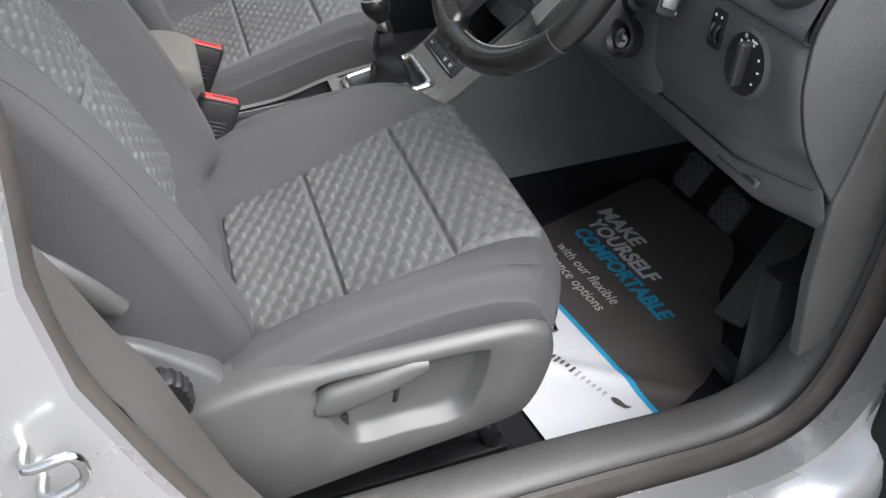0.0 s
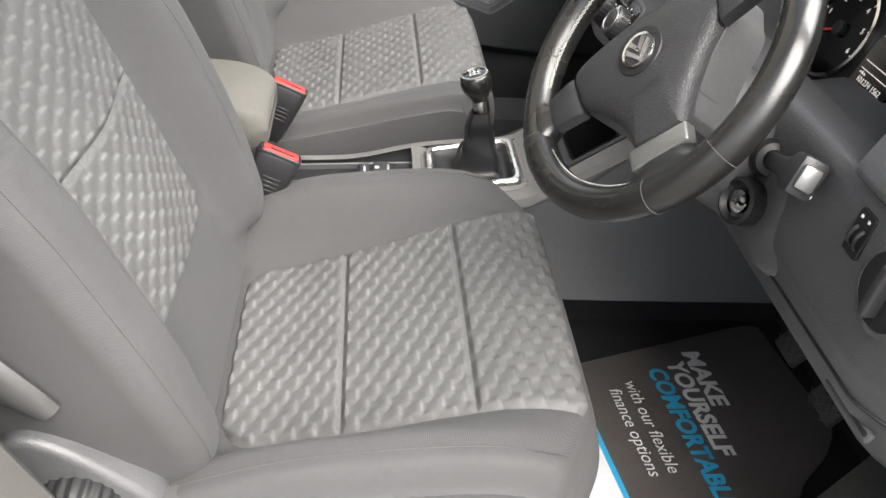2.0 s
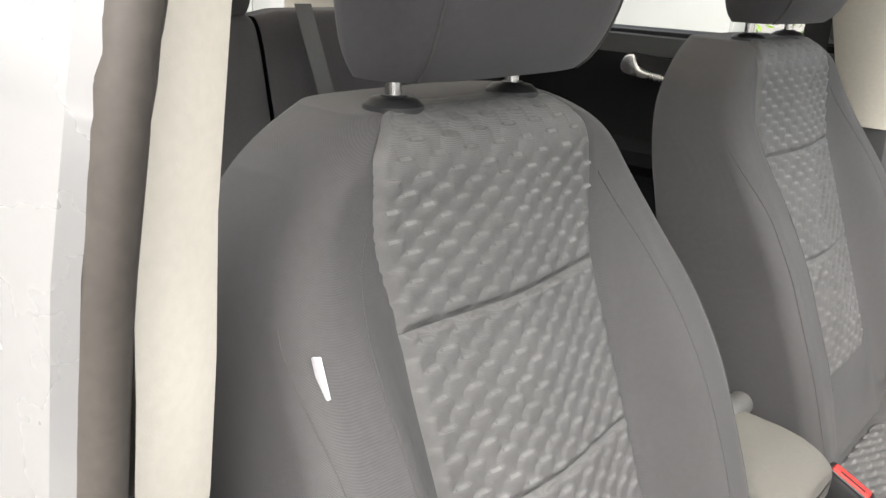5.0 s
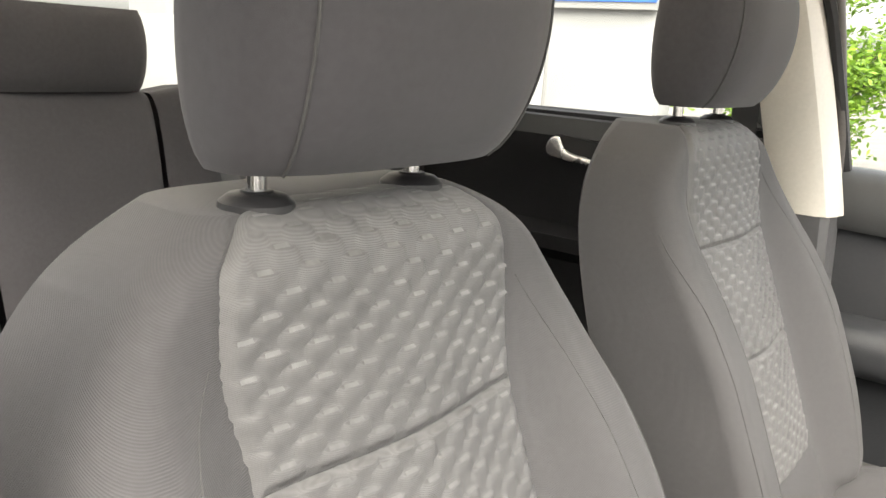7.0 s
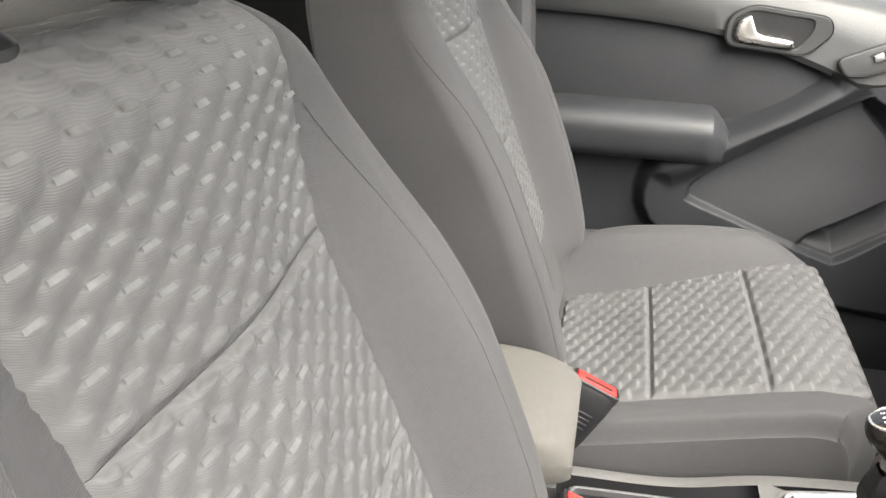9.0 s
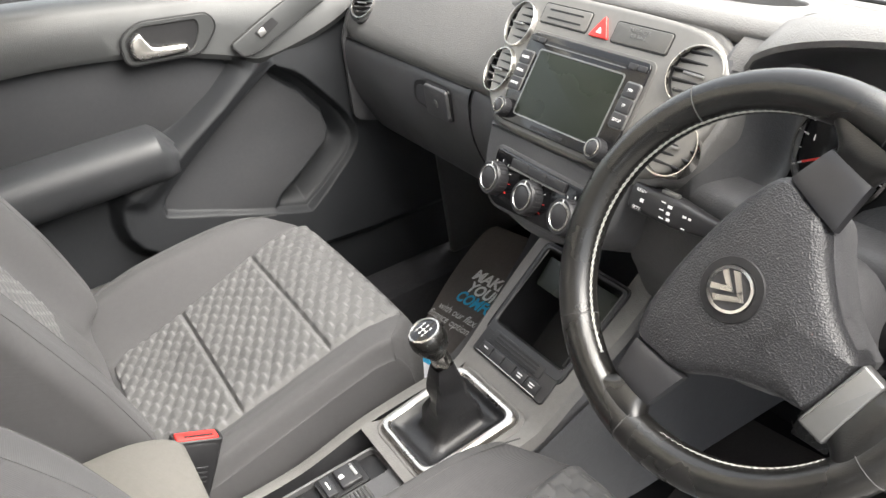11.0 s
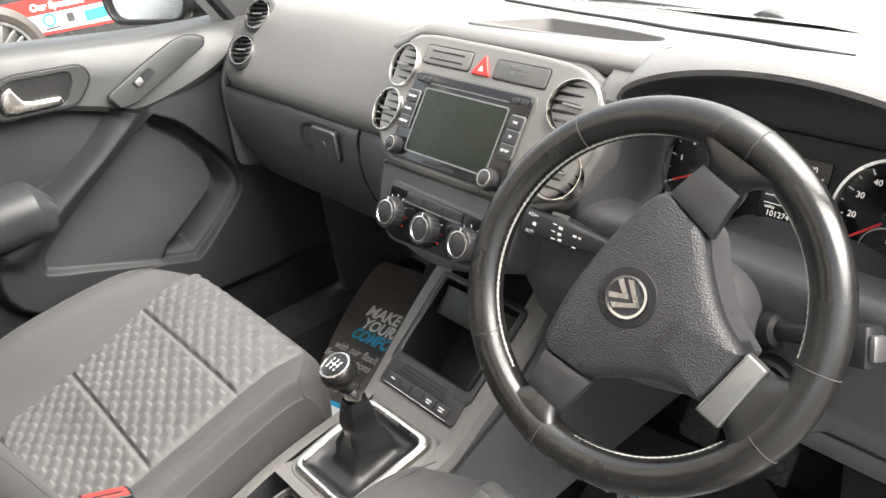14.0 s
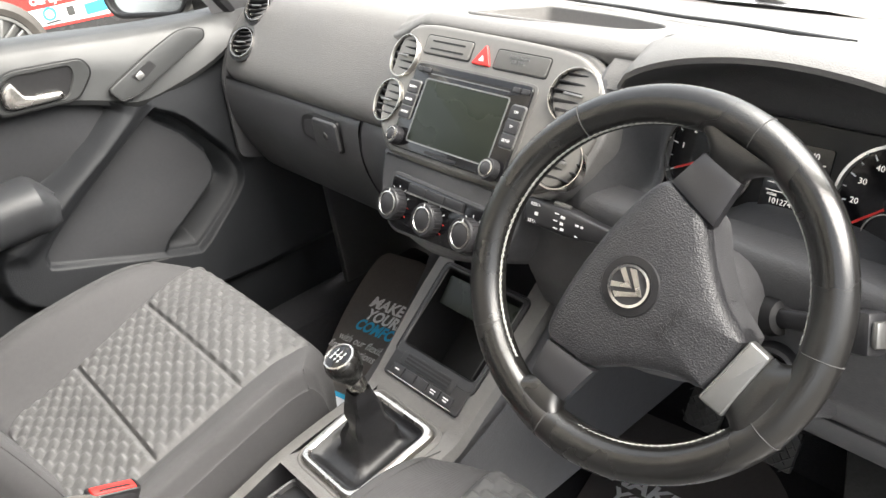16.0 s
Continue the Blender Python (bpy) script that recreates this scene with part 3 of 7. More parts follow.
        # hinge cover and ribbed recline wheel
        part("hinge_cover", slab([tuple(p) for p in spline([(-0.12, 0.72), (-0.105, 0.82), (-0.07, 0.872), (-0.035, 0.868), (0.010, 0.830), (0.045, 0.785), (0.03, 0.72)], 5, closed=True)], -0.03, 0.0, 0.008, axes(O + Vector((0, s * 0.258, 0)), (1, 0, 0), (0, 0, 1) if s < 0 else (0, 0, -1))), SOFTD, root)
        prof = [(0.0, 0.012), (0.017, 0.012), (0.019, 0.016), (0.033, 0.016), (0.036, 0.012), (0.036, -0.010), (0.0, -0.012)]
        m = axes(O + Vector((-0.024, s * 0.262, 0.795)), (1, 0, 0), (0, 0, 1) if s < 0 else (0, 0, -1))
        rows = []
        for r, h in prof:
            rows.append([m @ Vector(((r + (0.0018 if r > 0.032 and k % 4 < 2 else 0)) * math.cos(2 * math.pi * k / 88), (r + (0.0018 if r > 0.032 and k % 4 < 2 else 0)) * math.sin(2 * math.pi * k / 88), h)) for k in range(88)])
        wheel = gridmesh(rows, cv=True)
        part("recline_wheel", wheel, BLACK, root, "black ribbed plastic recline wheel")
        # release handle on the side of the backrest
        hd = []
        for k in range(15):
            f = k / 14
            c = Vector((-0.082 + 0.056 * f, s * (0.256 + 0.004 * math.sin(math.pi * f)), 0.988 - 0.080 * f))
            w = 0.0165 * math.sin(math.pi * (0.12 + 0.76 * f)) ** 0.4
            hd.append([O + c + Vector((w * math.cos(a) * 0.8, s * 0.008 * math.sin(a), w * math.cos(a) * 0.55)) for a in [2 * math.pi * q / 12 for q in range(12)]])
        part("fold_handle", gridmesh(hd, cv=True, cap=True), SEATTRIM, root, "grey plastic backrest release handle")
        part("fabric_tag", box(0.008, 0.003, 0.028, 0.001, T(*(O + Vector((-0.074, s * 0.2240, 1.177)))) @ Matrix.Rotation(-0.35, 4, "Y")), PRINTG, backrest, "small pale sewn label")
    # floor rails
    for sgn in (-1, 1):
        part("floor_rail", box(0.44, 0.030, 0.035, 0.004, T(*(O + Vector((0.16, sgn * 0.20, 0.475 - offset[2]))))), BLACK, root)
        part("rail_strut", tube([O + Vector((0.36, sgn * 0.20, 0.49 - offset[2])), O + Vector((0.30, sgn * 0.20, 0.68))], 0.011, 10), BLACK, root)
        part("rail_strut", tube([O + Vector((-0.02, sgn * 0.20, 0.49 - offset[2])), O + Vector((0.02, sgn * 0.20, 0.68))], 0.011, 10), BLACK, root)
    part("adjuster_bar", tube([O + Vector((0.365, -0.21, 0.515)), O + Vector((0.365, 0.21, 0.515))], 0.007, 10), BLACK, root)
    part("pan", box(0.40, 0.48, 0.05, 0.01, T(*(O + Vector((0.20, 0, 0.675))))), BLACK, root)
    return root


seat("grey cloth driver's seat with quilted centre panels", (0, -0.357, 0), -1, True)
seat("grey cloth passenger seat with quilted centre panels", (-0.023, 0.358, 0.026), 1, False)


# ---- body shell ----
ground = bmesh.new()
bmesh.ops.create_grid(ground, x_segments=8, y_segments=8, size=600)
tagged(part("ground", ground, ASPHALT, flat=True), "grey asphalt yard under and round the car", "ground", kind="structure")

floor = box(2.9, 1.30, 0.03, 0.004, T(-0.35, 0, 0.425))
tagged(part("floor", floor, CARPET), "black carpeted car floor", "floor", kind="structure")
toe = box(0.03, 1.30, 0.62, 0.004, pose(1.13, 0, 0.70, 0, 25, 0))
tagged(part("bulkhead", toe, CARPET), "black carpeted bulkhead under the dash", "bulkhead", kind="structure")
for s in (-1, 1):
    kp = box(0.62, 0.02, 0.86, 0.004, T(1.08, s * 0.69, 0.86)) if s < 0 else box(0.62, 0.02, 0.86, 0.004, T(1.10, 0.712, 0.84))
    tagged(part("kick_panel", kp, SOFTD), "dark plastic footwell side panel", "footwell panel", kind="structure")
sc_ = box(0.02, 1.46, 0.57, 0.004, T(1.175, 0, 0.805))
tagged(part("scuttle_panel", sc_, CARPET), "black lined panel behind the dash", "bulkhead", kind="structure")
tunnel = box(1.2, 0.06, 0.22, 0.02, T(0.55, 0.07, 0.53))
tagged(part("tunnel", tunnel, CARPET), "black carpeted centre tunnel", "tunnel", kind="structure")

lin = box(1.95, 0.13, 0.36, 0.02, T(0.02, 0.705, 0.36))
tagged(part("sill_lining", lin, CARPET), "black carpeted sill lining beside the passenger door", "sill lining", kind="structure")


def sill(side, label):
    root = thing("sill", label, "door sill", kind="structure")
    s = side
    # inner plastic tread, following the floor and rising up the front pillar
    line = spline([(-0.30, 0.580), (0.10, 0.580), (0.40, 0.576), (0.58, 0.566), (0.66, 0.573), (0.712, 0.603), (0.746, 0.674), (0.766, 0.792), (0.773, 0.926), (0.778, 1.05), (0.79, 1.20)], 8)
    def strip(sect):
        """Sweep a (across, out) section along the line; out is away from the door opening."""
        rows = []
        for i, p in enumerate(line):
            q = line[min(i + 1, len(line) - 1)] - line[max(i - 1, 0)]
            t = q / np.linalg.norm(q)
            nrm = np.array([-t[1], t[0]])
            rows.append([(p[0] + nrm[0] * o, s * y, p[1] + nrm[1] * o) for y, o in sect])
        return gridmesh(rows)
    part("tread", strip([(0.630, -0.16), (0.636, -0.03), (0.644, 0.004), (0.656, 0.012), (0.690, 0.010), (0.705, 0.002), (0.712, -0.012)]), TREAD, root, "dark grey plastic sill tread")
    seal = strip([(0.712, -0.014), (0.713, 0.008), (0.719, 0.015), (0.726, 0.013), (0.731, 0.002), (0.732, -0.02)])
    part("door_seal", seal, RUBBER, root, "black rubber door seal")
    part("painted_sill", strip([(0.732, -0.020), (0.740, -0.010), (0.778, -0.010), (0.783, -0.018), (0.808, -0.024), (0.822, -0.034), (0.832, -0.055), (0.838, -0.10), (0.836, -0.20)]), PAINT, root, "silver painted sill")
    return root


pt = slab([(0.684, 0.91), (0.694, 0.948), (0.706, 1.014), (0.723, 1.109), (0.735, 1.22), (0.790, 1.22), (0.772, 1.05), (0.768, 0.93), (0.760, 0.80), (0.742, 0.70), (0.700, 0.68), (0.686, 0.80)], -0.016, 0.0, 0.004, axes((0, -0.7045, 0), (1, 0, 0), (0, 0, 1)))
tagged(part("pillar_trim", pt, TREAD), "dark grey plastic trim along the front pillar foot", "pillar trim", kind="structure")
sill(-1, "silver sill with grey plastic tread below the open door")


def pillar(s, label):
    root = thing("centre_pillar", label, "car pillar", kind="structure")
    if s < 0:
        rows = []
        for x, z in ((0.150, 0.46), (0.110, 0.55), (0.070, 0.64), (0.035, 0.735), (0.014, 0.822), (-0.003, 0.898), (-0.024, 0.95), (-0.044, 1.02), (-0.064, 1.072), (-0.082, 1.088)):
            rows.append([(x - 0.026, s * 0.728, z), (x - 0.016, s * 0.716, z), (x - 0.004, s * 0.696, z), (x, s * 0.686, z), (x - 0.004, s * 0.680, z), (x - 0.014, s * 0.677, z), (x - 0.10, s * 0.672, z), (x - 0.15, s * 0.68, z)])
        part("lower_trim", gridmesh(rows), PILLARTRIM, root, "pale grey plastic lower pillar trim")
    else:
        rows = [[(x + 0.004, s * (y + 0.060), z), (x, s * (y + 0.012), z), (x - 0.012, s * y, z), (x - 0.10, s * (y - 0.004), z), (x - 0.15, s * y, z), (x - 0.16, s * (y + 0.05), z)] for x, z, y in ((-0.02, 0.50, 0.66), (-0.04, 0.80, 0.665), (-0.058, 1.00, 0.668), (-0.068, 1.196, 0.664))]
        part("lower_trim", gridmesh(rows), SOFTD, root, "dark plastic lower pillar trim")
    up = [(-0.080, 1.085, 0.660), (-0.072, 1.10, 0.659), (-0.066, 1.14, 0.656), (-0.063, 1.22, 0.650), (-0.063, 1.30, 0.645), (-0.064, 1.40, 0.632), (-0.066, 1.50, 0.612), (-0.07, 1.60, 0.58)]
    if s > 0:
        up = [(-0.067, 1.192, 0.658), (-0.084, 1.274, 0.652), (-0.104, 1.361, 0.645), (-0.134, 1.489, 0.632), (-0.160, 1.60, 0.60)]
    rows = []
    for x, z, y in up:
        rows.append([(x + 0.012, s * (y + 0.062), z), (x + 0.006, s * (y + 0.030), z), (x - 0.004, s * (y + 0.008), z), (x - 0.02, s * y, z), (x - 0.075, s * (y - 0.002), z + 0.0), (x - 0.095, s * (y + 0.010), z), (x - 0.10, s * (y + 0.05), z)])
    part("upper_trim", gridmesh(rows), BEIGE, root, "pale plastic upper pillar trim")
    LINE = [(0.125, 0.45, 0.700), (0.075, 0.58, 0.708), (0.027, 0.70, 0.714), (-0.018, 0.85, 0.720), (-0.046, 0.96, 0.722), (-0.050, 1.06, 0.722), (-0.034, 1.15, 0.720), (-0.022, 1.30, 0.708), (-0.012, 1.42, 0.690), (-0.01, 1.60, 0.645)]
    if s > 0:
        LINE = [(x - 0.05 - 0.06 * smooth01(1.2, 1.6, z), z, y) for x, z, y in LINE]
    post = []
    for x, z, y in LINE:
        post.append([(x - 0.030, s * (y + 0.012), z), (x + 0.0, s * (y + 0.036), z), (x - 0.004, s * (y + 0.046), z), (x - 0.020, s * (y + 0.052), z), (x - 0.06, s * (y + 0.058), z), (x - 0.13, s * (y + 0.066), z), (x - 0.17, s * (y + 0.068), z), (x - 0.17, s * (y + 0.01), z)])
    part("painted_post", gridmesh(post), PAINT, root, "silver painted pillar post")
    line = [(x - 0.004, s * (y + 0.024), z) for x, z, y in LINE]
    part("door_seal", tube([tuple(p) for p in spline(line, 6)], 0.0125, 10), RUBBER, root)
    return root


pillar(-1, "centre pillar beside the driver's seat, pale upper trim and grey lower trim")
pillar(1, "centre pillar beside the passenger seat, pale upper trim")

# door striker on the driver's side pillar
striker = thing("door_striker", "steel door striker loop bolted to the pillar", "door striker")
part("plate", box(0.045, 0.006, 0.06, 0.002, T(-0.075, -0.762, 0.91)), STEEL, striker)
part("loop", tube([tuple(p) for p in spline([(-0.090, -0.765, 0.930), (-0.088, -0.800, 0.932), (-0.055, -0.802, 0.935), (-0.055, -0.80, 0.905), (-0.086, -0.80, 0.896), (-0.088, -0.765, 0.895)], 5)], 0.0045, 10), STEEL, striker)

# roof, pillars at the windscreen, rear end
roof = []
for x, z in [(0.26, 1.622), (0.16, 1.655), (0.0, 1.675), (-0.5, 1.68), (-1.1, 1.66), (-1.5, 1.60)]:
    roof.append([(x, 0.62 * f, z - 0.05 * abs(f) ** 4) for f in [k / 8 for k in range(-8, 9)]])
rf = gridmesh(roof)
bmesh.ops.solidify(rf, geom=rf.faces[:], thickness=0.03)
tagged(part("roof", rf, HEADLINER), "pale roof lining over the cabin", "roof", kind="structure")
for s in (-1, 1):
    a_p = tube([tuple(p) for p in spline([(1.12, s * 0.70, 1.17), (0.75, s * 0.66, 1.42), (0.36, s * 0.61, 1.60), (0.0, s * 0.61, 1.64), (-0.9, s * 0.60, 1.63), (-1.45, s * 0.58, 1.55)], 6)], 0.035, 10)
    tagged(part("roof_rail", a_p, HEADLINER), "pale lined roof rail and windscreen pillar", "pillar", kind="structure")
    c_p = gridmesh([[(-0.96, s * 0.74, 1.04), (-0.93, s * 0.66, 1.40), (-0.88, s * 0.60, 1.63)], [(-1.06, s * 0.75, 1.04), (-1.01, s * 0.68, 1.40), (-0.98, s * 0.62, 1.63)]])
    bmesh.ops.solidify(c_p, geom=c_p.faces[:], thickness=0.04)
    tagged(part("rear_pillar", c_p, BLACK), "dark rear door window frame", "pillar", kind="structure")
    d_p = gridmesh([[(-1.45, s * 0.70, 1.10), (-1.42, s * 0.64, 1.40), (-1.38, s * 0.58, 1.62)], [(-1.75, s * 0.66, 1.10), (-1.66, s * 0.62, 1.40), (-1.52, s * 0.56, 1.62)]])
    bmesh.ops.solidify(d_p, geom=d_p.faces[:], thickness=0.04)
    tagged(part("tail_pillar", d_p, BEIGE), "pale rear pillar trim", "pillar", kind="structure")
ws = gridmesh([[(1.24, y, 1.118), (0.27, y * 0.88, 1.628)] for y in (-0.68, -0.34, 0, 0.34, 0.68)])
tagged(part("windscreen", ws, GLASS), "clear laminated windscreen", "windscreen", kind="structure").visible_shadow = False
tail = gridmesh([[(-1.80, y, 1.08), (-1.50, y * 0.9, 1.60)] for y in (-0.6, 0, 0.6)])
tagged(part("rear_screen", tail, GLASS), "clear rear window glass", "window", kind="structure").visible_shadow = False
for s in (-1, 1):
    qp = gridmesh([[(-1.18, s * 0.765, 0.40), (-1.18, s * 0.765, 0.85), (-1.18, s * 0.76, 1.10)], [(-1.5, s * 0.75, 0.40), (-1.5, s * 0.75, 0.85), (-1.48, s * 0.735, 1.12)], [(-1.82, s * 0.67, 0.40), (-1.82, s * 0.67, 0.85), (-1.78, s * 0.66, 1.12)]])
    bmesh.ops.solidify(qp, geom=qp.faces[:], thickness=0.02)
    tagged(part("quarter_panel", qp, PAINT), "silver painted rear quarter panel", "body panel", kind="structure")
back = box(0.05, 1.30, 0.68, 0.01, T(-1.80, 0, 0.76))
tagged(part("tailgate", back, BEIGE), "grey tailgate lining", "tailgate", kind="structure")


# ---- passenger door ----
def belt(x):
    """Height of the door's window line."""
    return curve1([(-0.10, 1.262), (0.05, 1.258), (0.30, 1.228), (0.57, 1.190), (0.72, 1.178), (0.90, 1.170)], x)


def band_low(x):
    return curve1([(-0.10, 1.168), (0.10, 1.160), (0.26, 1.140), (0.41, 1.096), (0.475, 1.073), (0.55, 1.084), (0.63, 1.106), (0.715, 1.148), (0.90, 1.160)], x)


def side_of(X, Z, pts):
    """Signed distance from points of a plane to a polygon's outline, negative inside."""
    best = np.full(X.shape, 1e9)
    inside = np.zeros(X.shape, bool)
    for (ax, az), (bx, bz) in zip(pts, pts[1:] + pts[:1]):
        dx, dz = bx - ax, bz - az
        t = np.clip(((X - ax) * dx + (Z - az) * dz) / (dx * dx + dz * dz + 1e-12), 0, 1)
        best = np.minimum(best, np.hypot(X - ax - t * dx, Z - az - t * dz))
        cross = (az > Z) != (bz > Z)
        inside ^= cross & (X < ax + dx * (Z - az) / (dz if abs(dz) > 1e-9 else 1e-9))
    return np.where(inside, -best, best)


def ramp(a, b, x):
    t = np.clip((x - a) / (b - a), 0, 1)
    return t * t * (3 - 2 * t)


def passenger_door():
    root = thing("passenger_door", "closed passenger door with dark grey card, cloth insert and chrome handle", "car door")
    xs = [-0.075 + 0.90 * k / 45 for k in range(46)]
    # moulded card: a raised panel with a pull bar along it, a map pocket cut into it
    gx = np.linspace(-0.075, 0.826, 402)
    gu = np.linspace(0, 1, 296)
    X = np.repeat(gx[:, None], 296, 1)
    ztop = np.array([band_low(float(x)) + 0.008 for x in gx])
    Z = 0.45 + gu[None, :] * (ztop[:, None] - 0.45)
    soft = lambda pts, n=5: [tuple(p) for p in spline(pts, n, closed=True)]
    raised = [(0.405, 1.112), (0.421, 1.085), (0.365, 1.043), (0.327, 1.019), (0.289, 1.0), (0.255, 0.985), (0.203, 0.957), (0.164, 0.933), (0.149, 0.902), (0.143, 0.868), (0.146, 0.838), (0.162, 0.806), (0.20, 0.775), (0.30, 0.725), (0.45, 0.68), (0.62, 0.66), (0.90, 0.66), (0.90, 1.25), (0.50, 1.25)]
    bar = [(0.405, 1.13), (0.423, 1.085), (0.365, 1.043), (0.289, 1.0), (0.164, 0.933), (0.150, 0.90), (0.20, 0.872), (0.246, 0.904), (0.325, 0.962), (0.395, 1.006), (0.489, 1.072), (0.50, 1.13)]
    pocket = soft([(0.476, 1.060), (0.500, 1.060), (0.537, 1.034), (0.577, 0.984), (0.614, 0.930), (0.627, 0.884), (0.610, 0.848), (0.555, 0.806), (0.500, 0.768), (0.480, 0.768), (0.41, 0.791), (0.316, 0.825), (0.240, 0.852), (0.226, 0.866), (0.242, 0.900), (0.349, 0.979)])
    lobe = [(0.470, 1.075), (0.51, 1.09), (0.60, 1.03), (0.66, 0.93), (0.66, 0.82), (0.52, 0.73), (0.420, 0.770), (0.424, 0.790), (0.446, 0.814), (0.503, 0.848), (0.565, 0.888), (0.574, 0.912), (0.568, 0.945), (0.536, 0.992), (0.490, 1.036)]
    d_r, d_b, d_p, d_l = side_of(X, Z, raised), side_of(X, Z, bar), side_of(X, Z, pocket), side_of(X, Z, lobe)
    Y = 0.742 - (0.034 - 0.014 * ramp(0.50, 0.64, X)) * (1 - ramp(-0.016, 0.010, d_r))
    Y = Y - 0.020 * (1 - ramp(-0.030, 0.004, d_b)) * ramp(0.86, 0.93, Z)
    floor_y = 0.7195 + 0.0185 * ramp(0.80, 0.95, Z) + 0.040 * (1 - ramp(-0.008, 0.002, d_l)) * (1 - 0.8 * ramp(-0.045, -0.010, d_p))
    Y = Y + (floor_y - Y) * (1 - ramp(-0.009, 0.001, d_p))
    Y = np.where(Z < 0.64, Y + 0.03 * ramp(0.64, 0.45, Z), Y)
    card, lining = bmesh.new(), bmesh.new()
    flat = (d_p < -0.0095) & (d_l > 0.003)
    for bm, want in ((card, False), (lining, True)):
        V = {}
        for i in range(401):
            for j in range(295):
                if bool(flat[i, j] and flat[i + 1, j] and flat[i, j + 1] and flat[i + 1, j + 1]) == want:
                    q = []
                    for a, b in ((i, j), (i + 1, j), (i + 1, j + 1), (i, j + 1)):
                        if (a, b) not in V:
                            V[a, b] = bm.verts.new((X[a, b], Y[a, b], Z[a, b]))
                        q.append(V[a, b])
                    bm.faces.new(q)
    part("door_card", card, DOORP, root, "dark grey moulded door card with pull bar")
    part("pocket_lining", lining, DOORC, root, "dark flat pocket lining")
    part("door_core", slab([(-0.07, 0.45), (0.82, 0.45), (0.82, 1.16), (0.45, 1.08), (-0.07, 1.16)], 0.0, 0.02, 0, axes((0, 0.80, 0), (1, 0, 0), (0, 0, 1))), BLACK, root)
    # cloth insert between the upper band and the armrest
    rows = []
    for k in range(20):
        x = -0.070 + 0.50 * k / 19
        zt = band_low(x)
        rows.append([(x, 0.7415, 1.00), (x, 0.736, 1.02), (x, 0.734, (1.0 + zt) / 2), (x, 0.737, zt - 0.004), (x, 0.7415, zt + 0.004)])
    part("cloth_insert", gridmesh(rows), DOORC, root, "dark grey cloth door insert")
    band = []
    for x in xs:
        zb, zl = belt(x), band_low(x)
        f = smooth01(0.30, 0.60, x)
        band.append([(x, 0.80, zb + 0.006), (x, 0.752, zb + 0.006), (x, 0.738, zb), (x, 0.725, zb - 0.015), (x, 0.720 - 0.008 * f, zb - 0.5 * (zb - zl)), (x, 0.716 - 0.012 * f, zl + 0.012), (x, 0.722 - 0.012 * f, zl + 0.002), (x, 0.738, zl), (x, 0.80, zl)])
    part("upper_band", gridmesh(band, cv=True, cap=True), SEATDARK, root, "smooth grey upper door trim")
    # armrest
    arm = []
    for k in range(36):
        x = -0.072 + 0.362 * k / 35
        e = 1 - smooth01(0.245, 0.291, x)
        t = 1.024 - 0.042 * (1 - e) - 0.05 * max(0.0, -x)
        o = 0.044 * (1 - e)
        d = 0.60 + 0.52 * e
        arm.append([tuple(p) for p in spline([(x, 0.745, t + 0.002), (x, 0.700 + 0.2 * o, t), (x, 0.668 + o, t - 0.006), (x, 0.654 + o, t - 0.020 * d), (x, 0.654 + o, t - 0.040 * d), (x, 0.664 + o, t - 0.066 * d), (x, 0.692 + 0.5 * o, t - 0.082 * d), (x, 0.745, t - 0.086 * d)], 4)])
    part("armrest", gridmesh(arm, cv=True, cap=True), ARMP, root, "padded dark grey door armrest")
    # handle in its scooped bezel
    H = axes((0.318, 0.7125, 1.160), (1, 0, -0.13), (0.0, 0, 1))
    bez = rounded([(-0.066, -0.036), (0.062, -0.030), (0.092, 0.012), (0.080, 0.036), (-0.040, 0.034), (-0.072, 0.010)], 0.018, 5)
    hole = rounded([(-0.058, -0.028), (0.045, -0.024), (0.060, 0.010), (0.058, 0.027), (-0.036, 0.025), (-0.062, 0.006)], 0.012, 5)
    hb = part("handle_bezel", ringslab(bez, hole, -0.004, 0.0045, H, 0.002), SEATDARK, root)
    part("bezel_seam", tube([H @ Vector((x, y, 0.0028)) for x, y in inset(bez, -0.0006)], 0.0011, 5, closed=True), BLACK, hb)
    part("handle_scoop", slab(hole, -0.005, 0.0012, 0, H), BLACK, hb)
    lev = spline([(-0.056, -0.004), (-0.050, 0.010), (-0.038, 0.016), (-0.028, 0.002), (-0.016, -0.008), (0.030, -0.009), (0.036, -0.014), (0.034, -0.021), (-0.020, -0.025), (-0.050, -0.023)], 5, closed=True)
    part("door_handle", slab([tuple(p) for p in lev], 0.002, 0.014, 0.005, H), CHROME, root, "satin chrome inner door handle")
    # window switch plate
    S = axes((0.522, 0.7035, 1.128), (1, 0, 0.12), (0, 0.12, 1))
    plate = rounded([(-0.100, 0.006), (-0.086, -0.020), (-0.056, -0.021), (0.022, -0.001), (0.097, 0.019), (0.103, 0.032), (0.082, 0.045), (0.054, 0.049), (-0.010, 0.034)], [0.010, 0.008, 0.010, 0.05, 0.010, 0.010, 0.010, 0.012, 0.05], 5)
    sp = part("switch_plate", slab(plate, -0.006, 0.004, 0.002, S), SEATDARK, root)
    part("plate_seam", tube([S @ Vector((x, y, 0.0030)) for x, y in inset(plate, -0.0006)], 0.0011, 5, closed=True), BLACK, sp)
    sw = rounded([(-0.055, 0.010), (-0.040, -0.004), (-0.005, 0.010), (-0.013, 0.024)], 0.003, 3)
    part("switch_well", slab(sw, 0.0, 0.0046, 0, S), BLACK, sp)
